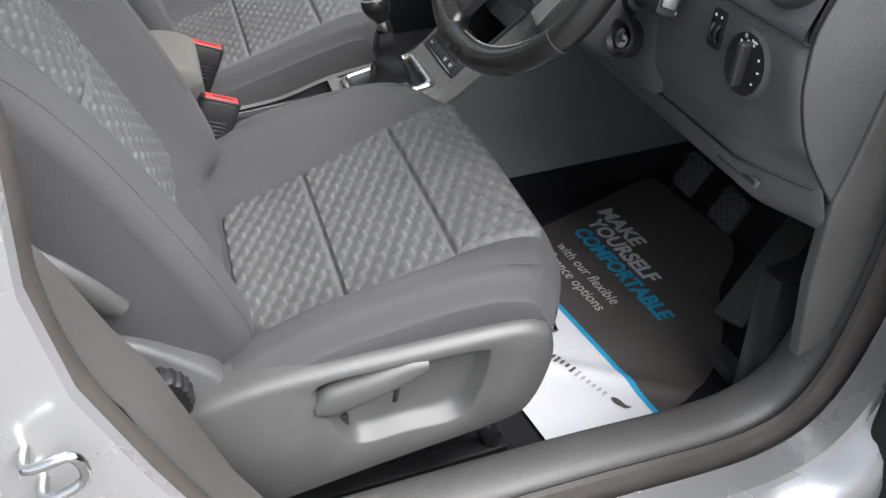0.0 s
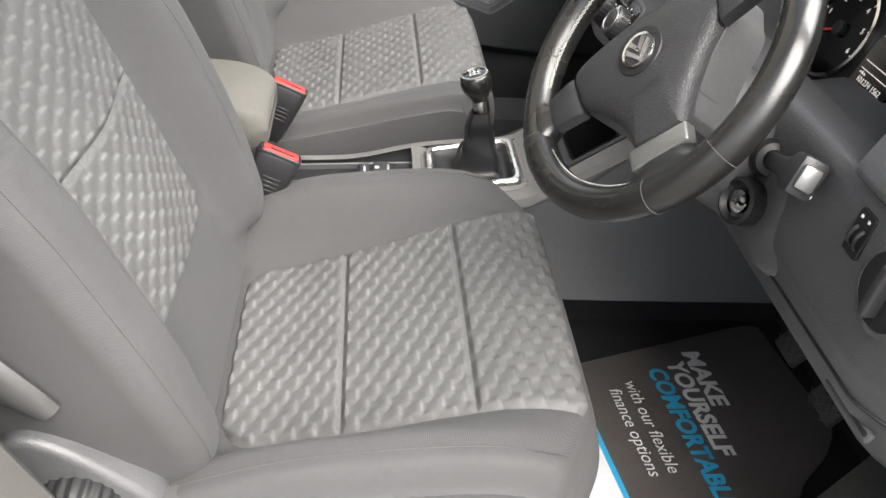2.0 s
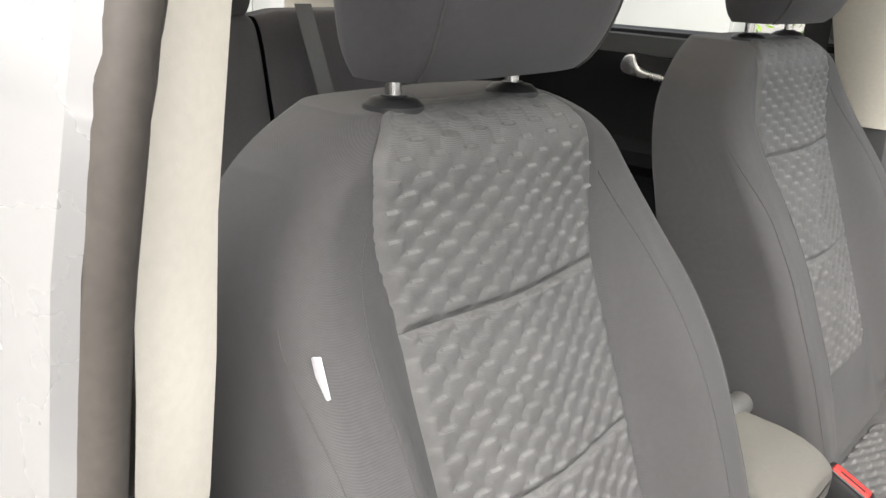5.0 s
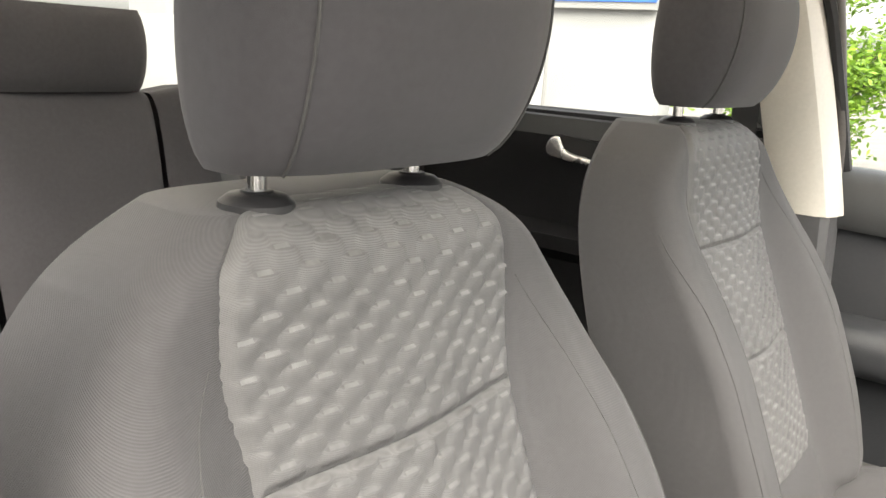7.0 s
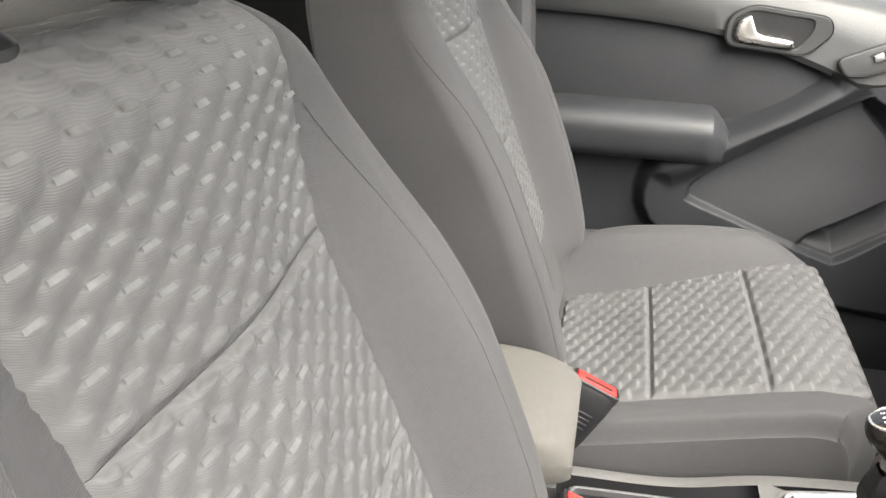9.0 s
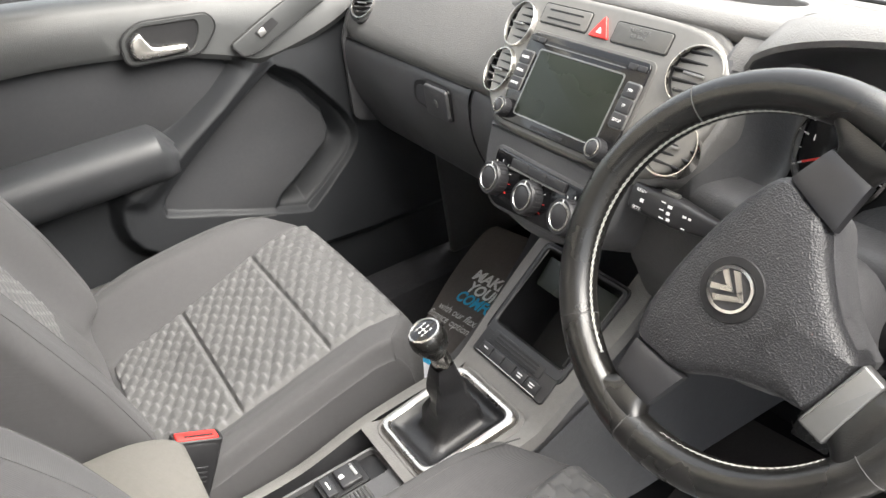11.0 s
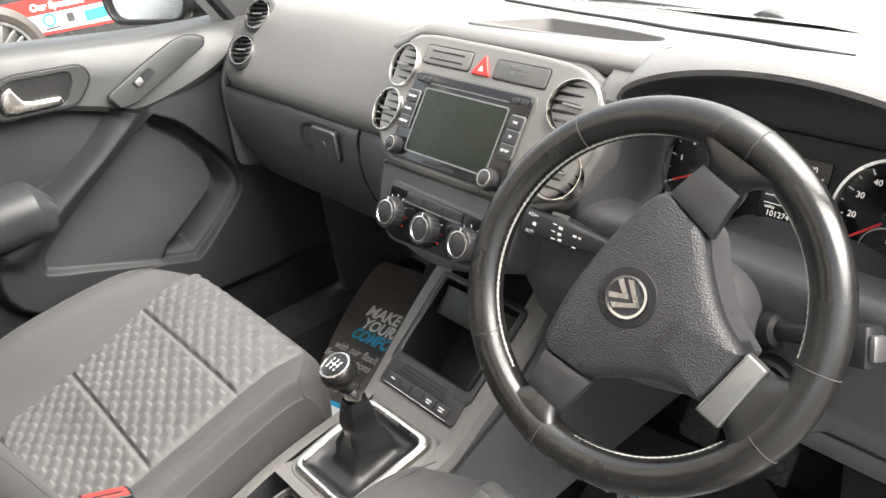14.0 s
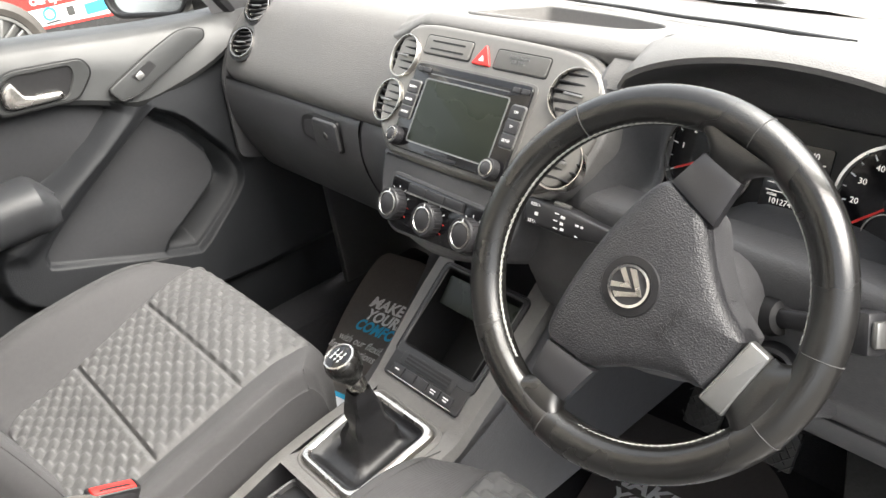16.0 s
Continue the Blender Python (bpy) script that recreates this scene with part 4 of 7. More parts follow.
    part("window_switch", box(0.015, 0.012, 0.007, 0.002, S @ T(-0.040, 0.007, 0.005) @ Matrix.Rotation(0.35, 4, "Z")), SILVERP, sp, "silver rocker window switch")
    # glass and frame
    gl = gridmesh([[(x, 0.752, belt(x) + 0.004), (x * 0.9 - 0.02, 0.640, 1.56)] for x in (-0.06, 0.2, 0.45, 0.66)])
    g = part("window_glass", gl, GLASS, root)
    g.visible_shadow = False
    part("front_frame", tube([(0.70, 0.752, 1.18), (0.60, 0.715, 1.33), (0.42, 0.665, 1.50)], 0.014, 8), BLACK, root)
    part("rear_frame", tube([(-0.068, 0.755, 1.24), (-0.092, 0.72, 1.38), (-0.115, 0.69, 1.50), (-0.14, 0.65, 1.60)], 0.011, 8), BLACK, root)
    part("sail_panel", gridmesh([[(0.66, 0.742, 1.185), (0.80, 0.742, 1.175), (0.80, 0.742, 1.19)], [(0.655, 0.738, 1.20), (0.74, 0.735, 1.225), (0.76, 0.735, 1.22)], [(0.60, 0.72, 1.28), (0.62, 0.715, 1.30), (0.63, 0.715, 1.30)]]), SOFTD, root)
    return root


passenger_door()

# wing mirror beyond the passenger window
WM = thing("wing_mirror", "dark wing mirror with grey reflecting glass", "wing mirror")
MM = axes((0.640, 1.000, 1.205), (0.62, -0.78, 0.0), (0.12, 0.10, 0.99))
mo = rounded([(-0.080, -0.042), (0.085, -0.050), (0.105, 0.010), (0.080, 0.070), (-0.070, 0.074), (-0.098, 0.02)], 0.035, 6)
sh = ringslab(mo, inset(mo, 0.010), -0.02, 0.006, MM, 0.003)
part("mirror_housing", sh, BLACK, WM)
bowl = gridmesh([[(MM @ Vector((x * k, y * k, z))) for x, y in mo] for k, z in ((1.0, -0.02), (0.9, -0.06), (0.5, -0.09), (0.1, -0.095))], cv=True)
part("mirror_shell", bowl, BLACK, WM)
part("mirror_glass", slab(inset(mo, 0.009), -0.012, -0.008, 0, MM), STEEL, WM, "clear mirror glass")
part("mirror_stalk", tube([(0.74, 0.95, 1.17), (0.77, 0.84, 1.165), (0.76, 0.77, 1.175)], [0.03, 0.022, 0.024], 10), BLACK, WM)

# rear door on the passenger side
RD = thing("rear_door", "closed rear door with dark card and chrome handle", "car door")
rows = []
for k in range(20):
    x = -1.20 + 1.03 * k / 19
    zb = 1.305 + 0.01 * (k / 19)
    rows.append([(x, 0.80, 0.46), (x, 0.742, 0.46), (x, 0.742, 1.00), (x, 0.70, 1.03), (x, 0.70, 1.06), (x, 0.738, 1.08), (x, 0.738, 1.20), (x, 0.730, 1.215), (x, 0.722, 1.27), (x, 0.730, zb), (x, 0.80, zb + 0.004)])
part("door_card", gridmesh(rows, cv=True, cap=True), DOORR, RD)
rows = [[(-0.97 + 0.79 * k / 9, 0.7195, 1.262), (-0.97 + 0.79 * k / 9, 0.723, 1.30), (-0.97 + 0.79 * k / 9, 0.745, 1.3135)] for k in range(10)]
part("upper_band", gridmesh(rows), SEATDARK, RD)
H = axes((-0.560, 0.721, 1.236), (1, 0, -0.10), (0, 0, 1))
part("handle_scoop", slab(rounded([(-0.075, -0.024), (0.06, -0.024), (0.06, 0.026), (-0.06, 0.026)], 0.016, 5), -0.002, 0.003, 0, H), BLACK, RD)
lev = spline([(-0.070, -0.004), (-0.062, 0.016), (-0.044, 0.022), (-0.032, 0.006), (-0.016, -0.006), (0.040, -0.008), (0.046, -0.014), (0.042, -0.020), (-0.020, -0.022), (-0.060, -0.020)], 5, closed=True)
part("door_handle", slab([tuple(p) for p in lev], 0.004, 0.016, 0.005, H), CHROME, RD, "satin chrome inner door handle")
g = part("window_glass", gridmesh([[(-0.95, 0.752, 1.31), (-0.90, 0.64, 1.58)], [(-0.17, 0.752, 1.31), (-0.15, 0.64, 1.58)]]), GLASS, RD)
g.visible_shadow = False

# rear door on the driver's side
RR = thing("rear_door", "closed rear door behind the driver's seat with dark card", "car door")
rows = []
for k in range(20):
    x = -1.20 + 0.98 * k / 19
    rows.append([(x, -0.80, 0.46), (x, -0.735, 0.46), (x, -0.735, 1.00), (x, -0.70, 1.03), (x, -0.70, 1.06), (x, -0.735, 1.08), (x, -0.725, 1.25), (x, -0.735, 1.30), (x, -0.80, 1.304)])
part("door_card", gridmesh(rows, cv=True, cap=True), DOORR, RR)
g = part("window_glass", gridmesh([[(-0.95, -0.752, 1.30), (-0.90, -0.64, 1.58)], [(-0.20, -0.752, 1.30), (-0.19, -0.64, 1.58)]]), GLASS, RR)
g.visible_shadow = False

# open driver's door, swung forward beyond the front pillar
DD = thing("driver_door", "open driver's door seen edge-on, dark lower card", "car door")
DM = axes((0.772, -0.757, 0.0), (0.16, -0.987, 0), (0, 0, 1))
part("door_card", slab(rounded([(0.03, 0.46), (0.95, 0.50), (0.98, 1.16), (0.02, 1.16)], 0.05, 5), -0.02, 0.03, 0.012, DM), DOORP, DD)
part("door_shell", slab(rounded([(0.09, 0.42), (0.99, 0.46), (1.02, 1.20), (0.09, 1.20)], 0.05, 5), -0.13, -0.02, 0.012, DM), PAINT, DD)
part("speaker_grille", slab(rounded([(0.10, 0.50), (0.32, 0.50), (0.34, 0.74), (0.10, 0.74)], 0.07, 5), 0.028, 0.036, 0.004, DM), BLACK, DD, "black speaker grille")
part("hinge_post", box(0.04, 0.03, 0.5, 0.006, T(0.86, -0.81, 0.80)), PAINT, DD)
part("door_check", box(0.03, 0.022, 0.03, 0.004, T(0.776, -0.776, 0.905)), BLACK, DD, "black door check bracket")

# ---- rear bench ----
RB = thing("rear_bench", "grey cloth rear bench with head restraints", "car seat")
prof = spline([(-0.55, 0.44), (-0.52, 0.60), (-0.50, 0.72), (-0.56, 0.775), (-0.72, 0.755), (-0.86, 0.735), (-0.90, 0.78), (-0.93, 0.95), (-0.975, 1.15), (-1.01, 1.30), (-1.05, 1.325), (-1.09, 1.29), (-1.05, 1.0), (-1.02, 0.44)], 5)
for y0, y1 in ((-0.64, -0.245), (-0.235, 0.055), (0.065, 0.64)):
    rows = []
    for k in range(13):
        f = k / 12
        y = y0 + (y1 - y0) * f
        b = 0.012 * (1 - math.sqrt(max(0, 1 - min(1, abs(2 * f - 1)) ** 8)))
        rows.append([(x - 0.9 * b if z > 0.8 else x, y, z - b) for x, z in prof])
    part("bench_section", gridmesh([r[9:] for r in rows], cap=False), HEAD, RB)
    part("bench_base", gridmesh([r[:10] for r in rows], cap=False), CARPET, RB, "black carpeted bench base")
for yc in (-0.40, -0.09, 0.42):
    rows = []
    for k in range(15):
        f = k / 14
        g_ = math.sin(math.pi * (0.04 + 0.92 * f)) ** 0.3
        w = 0.135
        rows.append([(-1.035 + 0.05 * g_ * math.copysign(abs(math.cos(a)) ** 0.6, math.cos(a)), yc + w * (0.85 + 0.15 * g_) * math.copysign(abs(math.sin(a)) ** 0.6, math.sin(a)), 1.318 + 0.13 * f) for a in [2 * math.pi * q / 32 for q in range(32)]])
    part("headrest", gridmesh(rows, cv=True, cap=True), HEAD, RB)
belt1 = thing("rear_seat_belt", "grey webbing rear seat belt", "seat belt")
part("webbing", gridmesh([[(-0.985, 0.115, 1.34), (-0.925, 0.150, 1.10), (-0.88, 0.19, 0.85)], [(-0.985, 0.155, 1.34), (-0.925, 0.190, 1.10), (-0.88, 0.23, 0.85)]]), SEATTRIM, belt1)
rbk = thing("rear_belt_buckle", "black and red rear belt buckle", "belt buckle")
part("buckle_body", box(0.02, 0.05, 0.09, 0.006, pose(-0.62, -0.30, 0.88, 20, -20, 0)), BLACK, rbk)
part("release_button", box(0.016, 0.032, 0.014, 0.003, pose(-0.607, -0.317, 0.93, 20, -20, 0)), RED, rbk)
# luggage cover and parcel edge behind the bench
lc = part("luggage_cover", box(0.55, 1.2, 0.012, 0.004, T(-1.40, 0, 1.06)), BLACK)
tagged(lc, "black luggage cover behind the bench", "luggage cover", kind="structure")


# ---- dashboard ----
DASH = thing("dashboard", "dark grey soft-touch dashboard with lighter upper pad", "dashboard")


def sweep_y(prof_at, ys):
    return gridmesh([[(x, y, z) for x, z in prof_at(y)] for y in ys])


def upper(y):
    """Section of the upper pad from under its lip up and back to the windscreen."""
    e = 0.012 * smooth01(0.66, 0.705, y)
    return spline([(0.665 + e, 1.072), (0.636 + e, 1.079), (0.632 + e, 1.105), (0.660 + e, 1.150), (0.700 + e, 1.197 - e), (0.735 + e, 1.216 - e), (0.80, 1.214 - e), (0.90, 1.188), (1.05, 1.150), (1.25, 1.108)], 5)


def lower(y):
    return spline([(0.660, 1.083), (0.638, 1.078), (0.628, 1.055), (0.629, 1.00), (0.655, 0.930), (0.70, 0.87), (0.82, 0.84)], 5)


part("upper_pad", sweep_y(upper, [0.708, 0.70, 0.69, 0.67, 0.6, 0.5, 0.4, 0.3, 0.2, 0.13]), SOFT, DASH, "light grey grained upper dash pad")
lo = sweep_y(lower, [0.70, 0.6, 0.5, 0.4, 0.33, 0.285, 0.272])
part("lower_panel", lo, SOFTD, DASH)


def cheek(y):
    """Section beside the fascia: flush with the glovebox, swelling towards the middle."""
    k = 1 - smooth01(0.14, 0.262, y)
    far = [(0.640, 1.083), (0.618, 1.075), (0.606, 1.05), (0.602, 1.00), (0.618, 0.95), (0.655, 0.90), (0.76, 0.85)]
    near = [(0.655, 1.083), (0.640, 1.076), (0.630, 1.05), (0.630, 1.00), (0.655, 0.935), (0.70, 0.875), (0.82, 0.845)]
    return spline([(a + (c - a) * k, b + (d - b) * k) for (a, b), (c, d) in zip(near, far)], 5)


part("knee_cheek", sweep_y(cheek, [0.269, 0.26, 0.24, 0.22, 0.20, 0.18, 0.16, 0.14, 0.10]), SOFTD, DASH)
part("end_cap", slab(rounded([(0.62, 0.92), (0.80, 0.86), (0.80, 1.20), (0.735, 1.20), (0.66, 1.14), (0.628, 1.08)], 0.02), -0.004, 0.004, 0, axes((0, 0.704, 0), (1, 0, 0), (0, 0, 1))), SOFTD, DASH)
# windscreen edge trim, demister slot, dash tray
tray = [tuple(p) for p in rounded([(0.800, 0.185), (0.812, -0.118), (0.868, -0.125), (0.892, 0.118)], [0.01, 0.02, 0.02, 0.04], 5)]
SLOT = [(1.097, 0.414, 1.1465), (1.045, 0.215, 1.1580), (0.988, 0.055, 1.1745), (0.945, -0.068, 1.1855), (0.898, -0.188, 1.2005), (0.860, -0.278, 1.2110), (0.832, -0.350, 1.2185)]
part("slot_grille", tube([tuple(p) for p in spline(SLOT, 5)], 0.0026, 8), BLACK, DASH, "black demister slot")
part("slot_edge", tube([(p[0] + 0.011, p[1] - 0.004, p[2] - 0.0022) for p in spline(SLOT, 5)], 0.0011, 6), BLACK, DASH)
TO = Vector((0.846, 0, 1.2062))
TM = axes(TO, (0, -1, 0), (0.972, 0, -0.235))
to = rounded([(-0.082, -0.134), (0.02, -0.128), (0.148, -0.103), (0.155, -0.050), (0.130, -0.011), (0.035, 0.028), (-0.112, 0.046), (-0.098, -0.047)], [0.012, 0.04, 0.03, 0.02, 0.02, 0.04, 0.02, 0.03], 6)
part("tray_rim", ringslab(inset(to, -0.008), to, -0.012, 0.0016, TM, 0.0015), SOFT, DASH)
part("tray_wall", gridmesh([[TM @ Vector((x, y, z - k * 0.30 * (y + 0.138))) for x, y in inset(to, d)] for d, z, k in ((-0.0005, 0.001, 0), (0.003, -0.008, 1), (0.008, -0.012, 1))], cv=True), SOFT, DASH)
part("tray_well", slab(inset(to, 0.003), -0.006, 0.0, 0, TM @ T(0, -0.138, -0.0115) @ Matrix.Rotation(-math.atan(0.30), 4, "X") @ T(0, 0.138, 0)), SOFT, DASH, "shallow tray sunk into the dash top")


def top(y):
    k = smooth01(0.12, 0.25, y)
    a = [(0.684, 1.215), (0.680, 1.228), (0.690, 1.2365), (0.705, 1.238), (0.74, 1.233), (0.83, 1.209), (0.95, 1.177), (1.05, 1.152), (1.25, 1.110)]
    b = [(0.694, 1.180), (0.697, 1.192), (0.705, 1.199), (0.715, 1.206), (0.745, 1.2155), (0.83, 1.2075), (0.95, 1.174), (1.05, 1.149), (1.25, 1.108)]
    return spline([(p + (u - p) * k, q + (w - q) * k) for (p, q), (u, w) in zip(a, b)], 14)


def in_outline(x, y, pts):
    n = 0
    for (a, b), (c, d) in zip(pts, pts[1:] + pts[:1]):
        if (b > y) != (d > y) and x < a + (c - a) * (y - b) / (d - b):
            n += 1
    return n % 2 == 1


tp = sweep_y(top, [0.25 - 0.46 * k / 92 for k in range(93)])
TI = TM.inverted()
cut = inset(to, -0.004)
holes = []
for f in tp.faces:
    c = TI @ f.calc_center_median()
    if abs(c.z) < 0.03 and in_outline(c.x, c.y, cut):
        holes.append(f)
bmesh.ops.delete(tp, geom=holes, context="FACES")
part("top_pad", tp, SOFT, DASH, "grained dash top")


def drv(y):
    k = 1 - smooth01(-0.697, -0.625, y)
    c = min(1.0, max(0.0, (-0.672 - y) / 0.0262))
    c = 0.013 * (1 - math.sqrt(1 - c * c))
    return spline([(0.650 + c, 1.095), (0.610 + c, 1.092), (0.602 + c, 1.05), (0.600 + 0.022 * k + c, 0.985), (0.608 + 0.037 * k + c, 0.957), (0.622 + 0.040 * k + c, 0.918), (0.650 + 0.028 * k + c, 0.876), (0.70 + c, 0.862), (0.80, 0.86)], 5)


part("driver_panel", sweep_y(drv, [-0.10, -0.2, -0.3, -0.4, -0.5, -0.6, -0.625, -0.64, -0.655, -0.672, -0.680, -0.686, -0.691, -0.695, -0.697, -0.698]), SOFTD, DASH)
drvu = lambda y: spline([(0.660, 1.09), (0.606, 1.094), (0.612, 1.125), (0.640, 1.18), (0.676, 1.222), (0.74, 1.238), (0.82, 1.208), (0.95, 1.175), (1.25, 1.110)], 5)
cap_line = [tuple(p) for p in spline([(0.640, 1.165), (0.616, 1.110), (0.613, 1.075), (0.617, 1.035), (0.640, 0.975), (0.690, 0.900)], 6)]
part("end_cap", slab(cap_line + [(0.80, 0.89), (0.80, 1.22), (0.68, 1.22)], -0.008, 0.0, 0.0015, axes((0, -0.6984, 0), (1, 0, 0), (0, 0, 1))), SOFTD, DASH)
part("cap_seam", tube([(x - 0.0012, -0.6978, z) for x, z in cap_line], 0.0012, 6), BLACK, DASH)
part("driver_pad", sweep_y(drvu, [-0.535, -0.56, -0.6, -0.65, -0.695]), CONS, DASH)
hood = []
for k in range(37):
    f = k / 36
    y = -0.200 - 0.355 * f
    h = math.sin(math.pi * f) ** 0.55
    hood.append([(0.660, y, 1.1985 + 0.050 * h), (0.656, y, 1.200 + 0.050 * h), (0.655, y, 1.206 + 0.050 * h), (0.664, y, 1.214 + 0.046 * h), (0.70, y, 1.232 + 0.030 * h), (0.76, y, 1.230 + 0.014 * h), (0.85, y, 1.205 + 0.003 * h), (1.0, y, 1.168), (1.25, y, 1.112)])
lining = []
for k in range(37):
    f = k / 36
    y = -0.200 - 0.355 * f
    h = math.sin(math.pi * f) ** 0.55
    lining.append([(0.740, y, 1.140), (0.738, y, 1.165 + 0.030 * h), (0.715, y, 1.180 + 0.048 * h), (0.672, y, 1.194 + 0.050 * h), (0.660, y, 1.1983 + 0.050 * h)])
part("hood_lining", gridmesh(lining), SOFTD, DASH, "dark matt lining under the hood")
part("binnacle_hood", gridmesh(hood), SOFT, DASH, "arched hood over the dials")


def cheek_face(y):
    """Face of the dash beside the dials; it swings back into their recess."""
    k = smooth01(-0.183, -0.226, y)
    pts = [(0.640, 1.058), (0.607, 1.066), (0.606, 1.094), (0.612, 1.125), (0.640, 1.180), (0.668, 1.214), (0.700, 1.224)]
    back = [(0.660, 1.056), (0.648, 1.064), (0.684, 1.080), (0.706, 1.110), (0.722, 1.160), (0.730, 1.196), (0.738, 1.214)]
    return spline([(a + (c - a) * k, b + (d - b) * k) for (a, b), (c, d) in zip(pts, back)], 5)


# Same plastic as the dash top; SOFTD puts its shade into the colour.
part("binnacle_cheek", sweep_y(cheek_face, [-0.174 - 0.054 * k / 24 for k in range(25)]), SOFTD, DASH, "grained dash face beside the dials, shade in its colour")
part("cheek_pad", sweep_y(lambda y: spline([(0.655, 1.200), (0.668, 1.2155), (0.690, 1.228), (0.74, 1.235), (0.82, 1.208), (0.95, 1.175), (1.25, 1.110)], 5), [-0.178, -0.19, -0.205]), SOFT, DASH)
part("binnacle_floor", sweep_y(lambda y: [(0.62, 1.062), (0.64, 1.068), (0.70, 1.062), (0.76, 1.06)], [-0.20, -0.36, -0.53]), SOFTD, DASH)
part("binnacle_cheek", gridmesh([[(0.612, -0.537, 1.075), (0.642, -0.537, 1.18), (0.68, -0.537, 1.225)], [(0.66, -0.522, 1.07), (0.68, -0.526, 1.17), (0.70, -0.530, 1.225)], [(0.72, -0.518, 1.06), (0.73, -0.522, 1.17), (0.74, -0.526, 1.22)]]), SOFTD, DASH)
g_line = tube([(0.640, 0.2705, 1.078), (0.6295, 0.2705, 1.05), (0.6295, 0.2705, 1.00), (0.6545, 0.2705, 0.933), (0.70, 0.2705, 0.872)], 0.0020, 6)
part("glovebox_gap", g_line, BLACK, DASH)
part("pad_gap", tube([(0.637, 0.70, 1.0785), (0.637, 0.5, 1.0785), (0.637, 0.28, 1.0785)], 0.0022, 6), BLACK, DASH)

# ---- centre fascia ----
FP = Vector((0.606, 0, 1.140))
FA = radians(53)
FAS = axes(FP, (0, -1, 0), (math.cos(FA), 0, math.sin(FA)))
OUT = [(-y, s) for y, s in [(0.163, 0.050), (0.160, 0.090), (0.130, 0.112), (0.029, 0.114), (-0.115, 0.110), (-0.162, 0.097), (-0.188, 0.072), (-0.194, 0.032), (-0.190, 0.006), (-0.178, -0.026), (-0.140, -0.050), (-0.066, -0.060), (0.026, -0.062), (0.105, -0.058), (0.146, -0.034), (0.161, 0.004)]]
outl = [tuple(p) for p in spline(OUT, 6, closed=True)]
CF = thing("centre_fascia", "satin grey centre fascia with round chrome-ringed vents", "dash fascia")
part("fascia_plate", slab(outl, -0.06, 0.0, 0.007, FAS, 4), FASC, CF)
part("fascia_surround", slab(inset(outl, -0.007), -0.06, -0.008, 0.006, FAS, 3), SOFT, CF)


def vent(m, r, parent, tilt=0.0):
    """A round vent: chrome ring, dark cup, slats and a small chrome tab."""
    v = part("vent_ring", lathe([(r * 1.04, -0.012), (r * 1.04, 0.001), (r * 1.02, 0.003), (r * 0.985, 0.003), (r * 0.96, 0.0), (r * 0.945, -0.012)], m, 40), CHROME, parent, "chrome vent ring")
    part("vent_cup", lathe([(r * 0.945, -0.001), (r * 0.90, -0.016), (0.0, -0.018)], m, 32), BLACK, v)
    mm = m @ Matrix.Rotation(tilt, 4, "Z")
    for k in (-2, -1, 0, 1, 2):
        y = k * r * 0.33
        w = 2 * math.sqrt(max(0, (r * 0.90) ** 2 - y * y))
        part("vent_slat", box(w, r * 0.075, 0.014, 0.001, mm @ T(0, y, -0.006) @ Matrix.Rotation(-0.5, 4, "X")), BLACK, v)
    part("vent_tab", box(r * 0.8, r * 0.10, 0.004, 0.001, mm @ T(0, 0, 0.003)), SILVERP, v)
    return v


for y, s_, turn in ((-0.152, 0.062, 8), (-0.162, -0.010, 8)):
    vent(FAS @ T(-y, s_, 0.001) @ Matrix.Rotation(radians(turn), 4, "Y"), 0.0305, CF)
for y, s_ in ((0.144, 0.066), (0.147, 0.004)):
    vent(FAS @ T(-y, s_, 0.0005) @ Matrix.Rotation(radians(-6), 4, "Y"), 0.0285, CF)
# slotted blank, hazard switch and passenger airbag lamp
bl = part("slotted_blank", slab(rect(0.086, 0.023, 0.004, -0.067, 0.087), -0.004, 0.0018, 0.001, FAS), FASC, CF)
for dy in (-0.005, 0.005):
    part("slot", slab(rect(0.062, 0.0022, 0.001, -0.067, 0.087 + dy), 0.0, 0.0022, 0, FAS), BLACK, bl)
part("blank_gap", ringslab(rect(0.089, 0.026, 0.005, -0.067, 0.087), rect(0.0865, 0.0235, 0.004, -0.067, 0.087), -0.003, 0.0006, FAS), BLACK, bl)
hz = part("hazard_switch", slab(rounded([(-0.0175, 0.0735), (0.0155, 0.0735), (-0.001, 0.0995)], 0.0035, 4), -0.004, 0.003, 0.0012, FAS), RED, CF, "red triangular hazard switch")
part("hazard_mark", slab(rounded([(-0.0055, 0.0785), (0.0035, 0.0785), (-0.001, 0.0855)], 0.001, 2), 0.002, 0.0034, 0, FAS), WHITEP, hz)
ab = part("airbag_lamp", slab(rect(0.084, 0.0225, 0.004, 0.062, 0.085), -0.004, 0.0018, 0.001, FAS), FASCD, CF, "grey airbag warning panel")
part("lamp_gap", ringslab(rect(0.087, 0.0255, 0.005, 0.062, 0.085), rect(0.0845, 0.023, 0.004, 0.062, 0.085), -0.003, 0.0006, FAS), BLACK, ab)
text("PASSENGER\nAIR BAG", 0.0062, FAS @ T(0.058, 0.0875, 0.0022), SILVERP, ab, "lamp_lettering", align="CENTER")

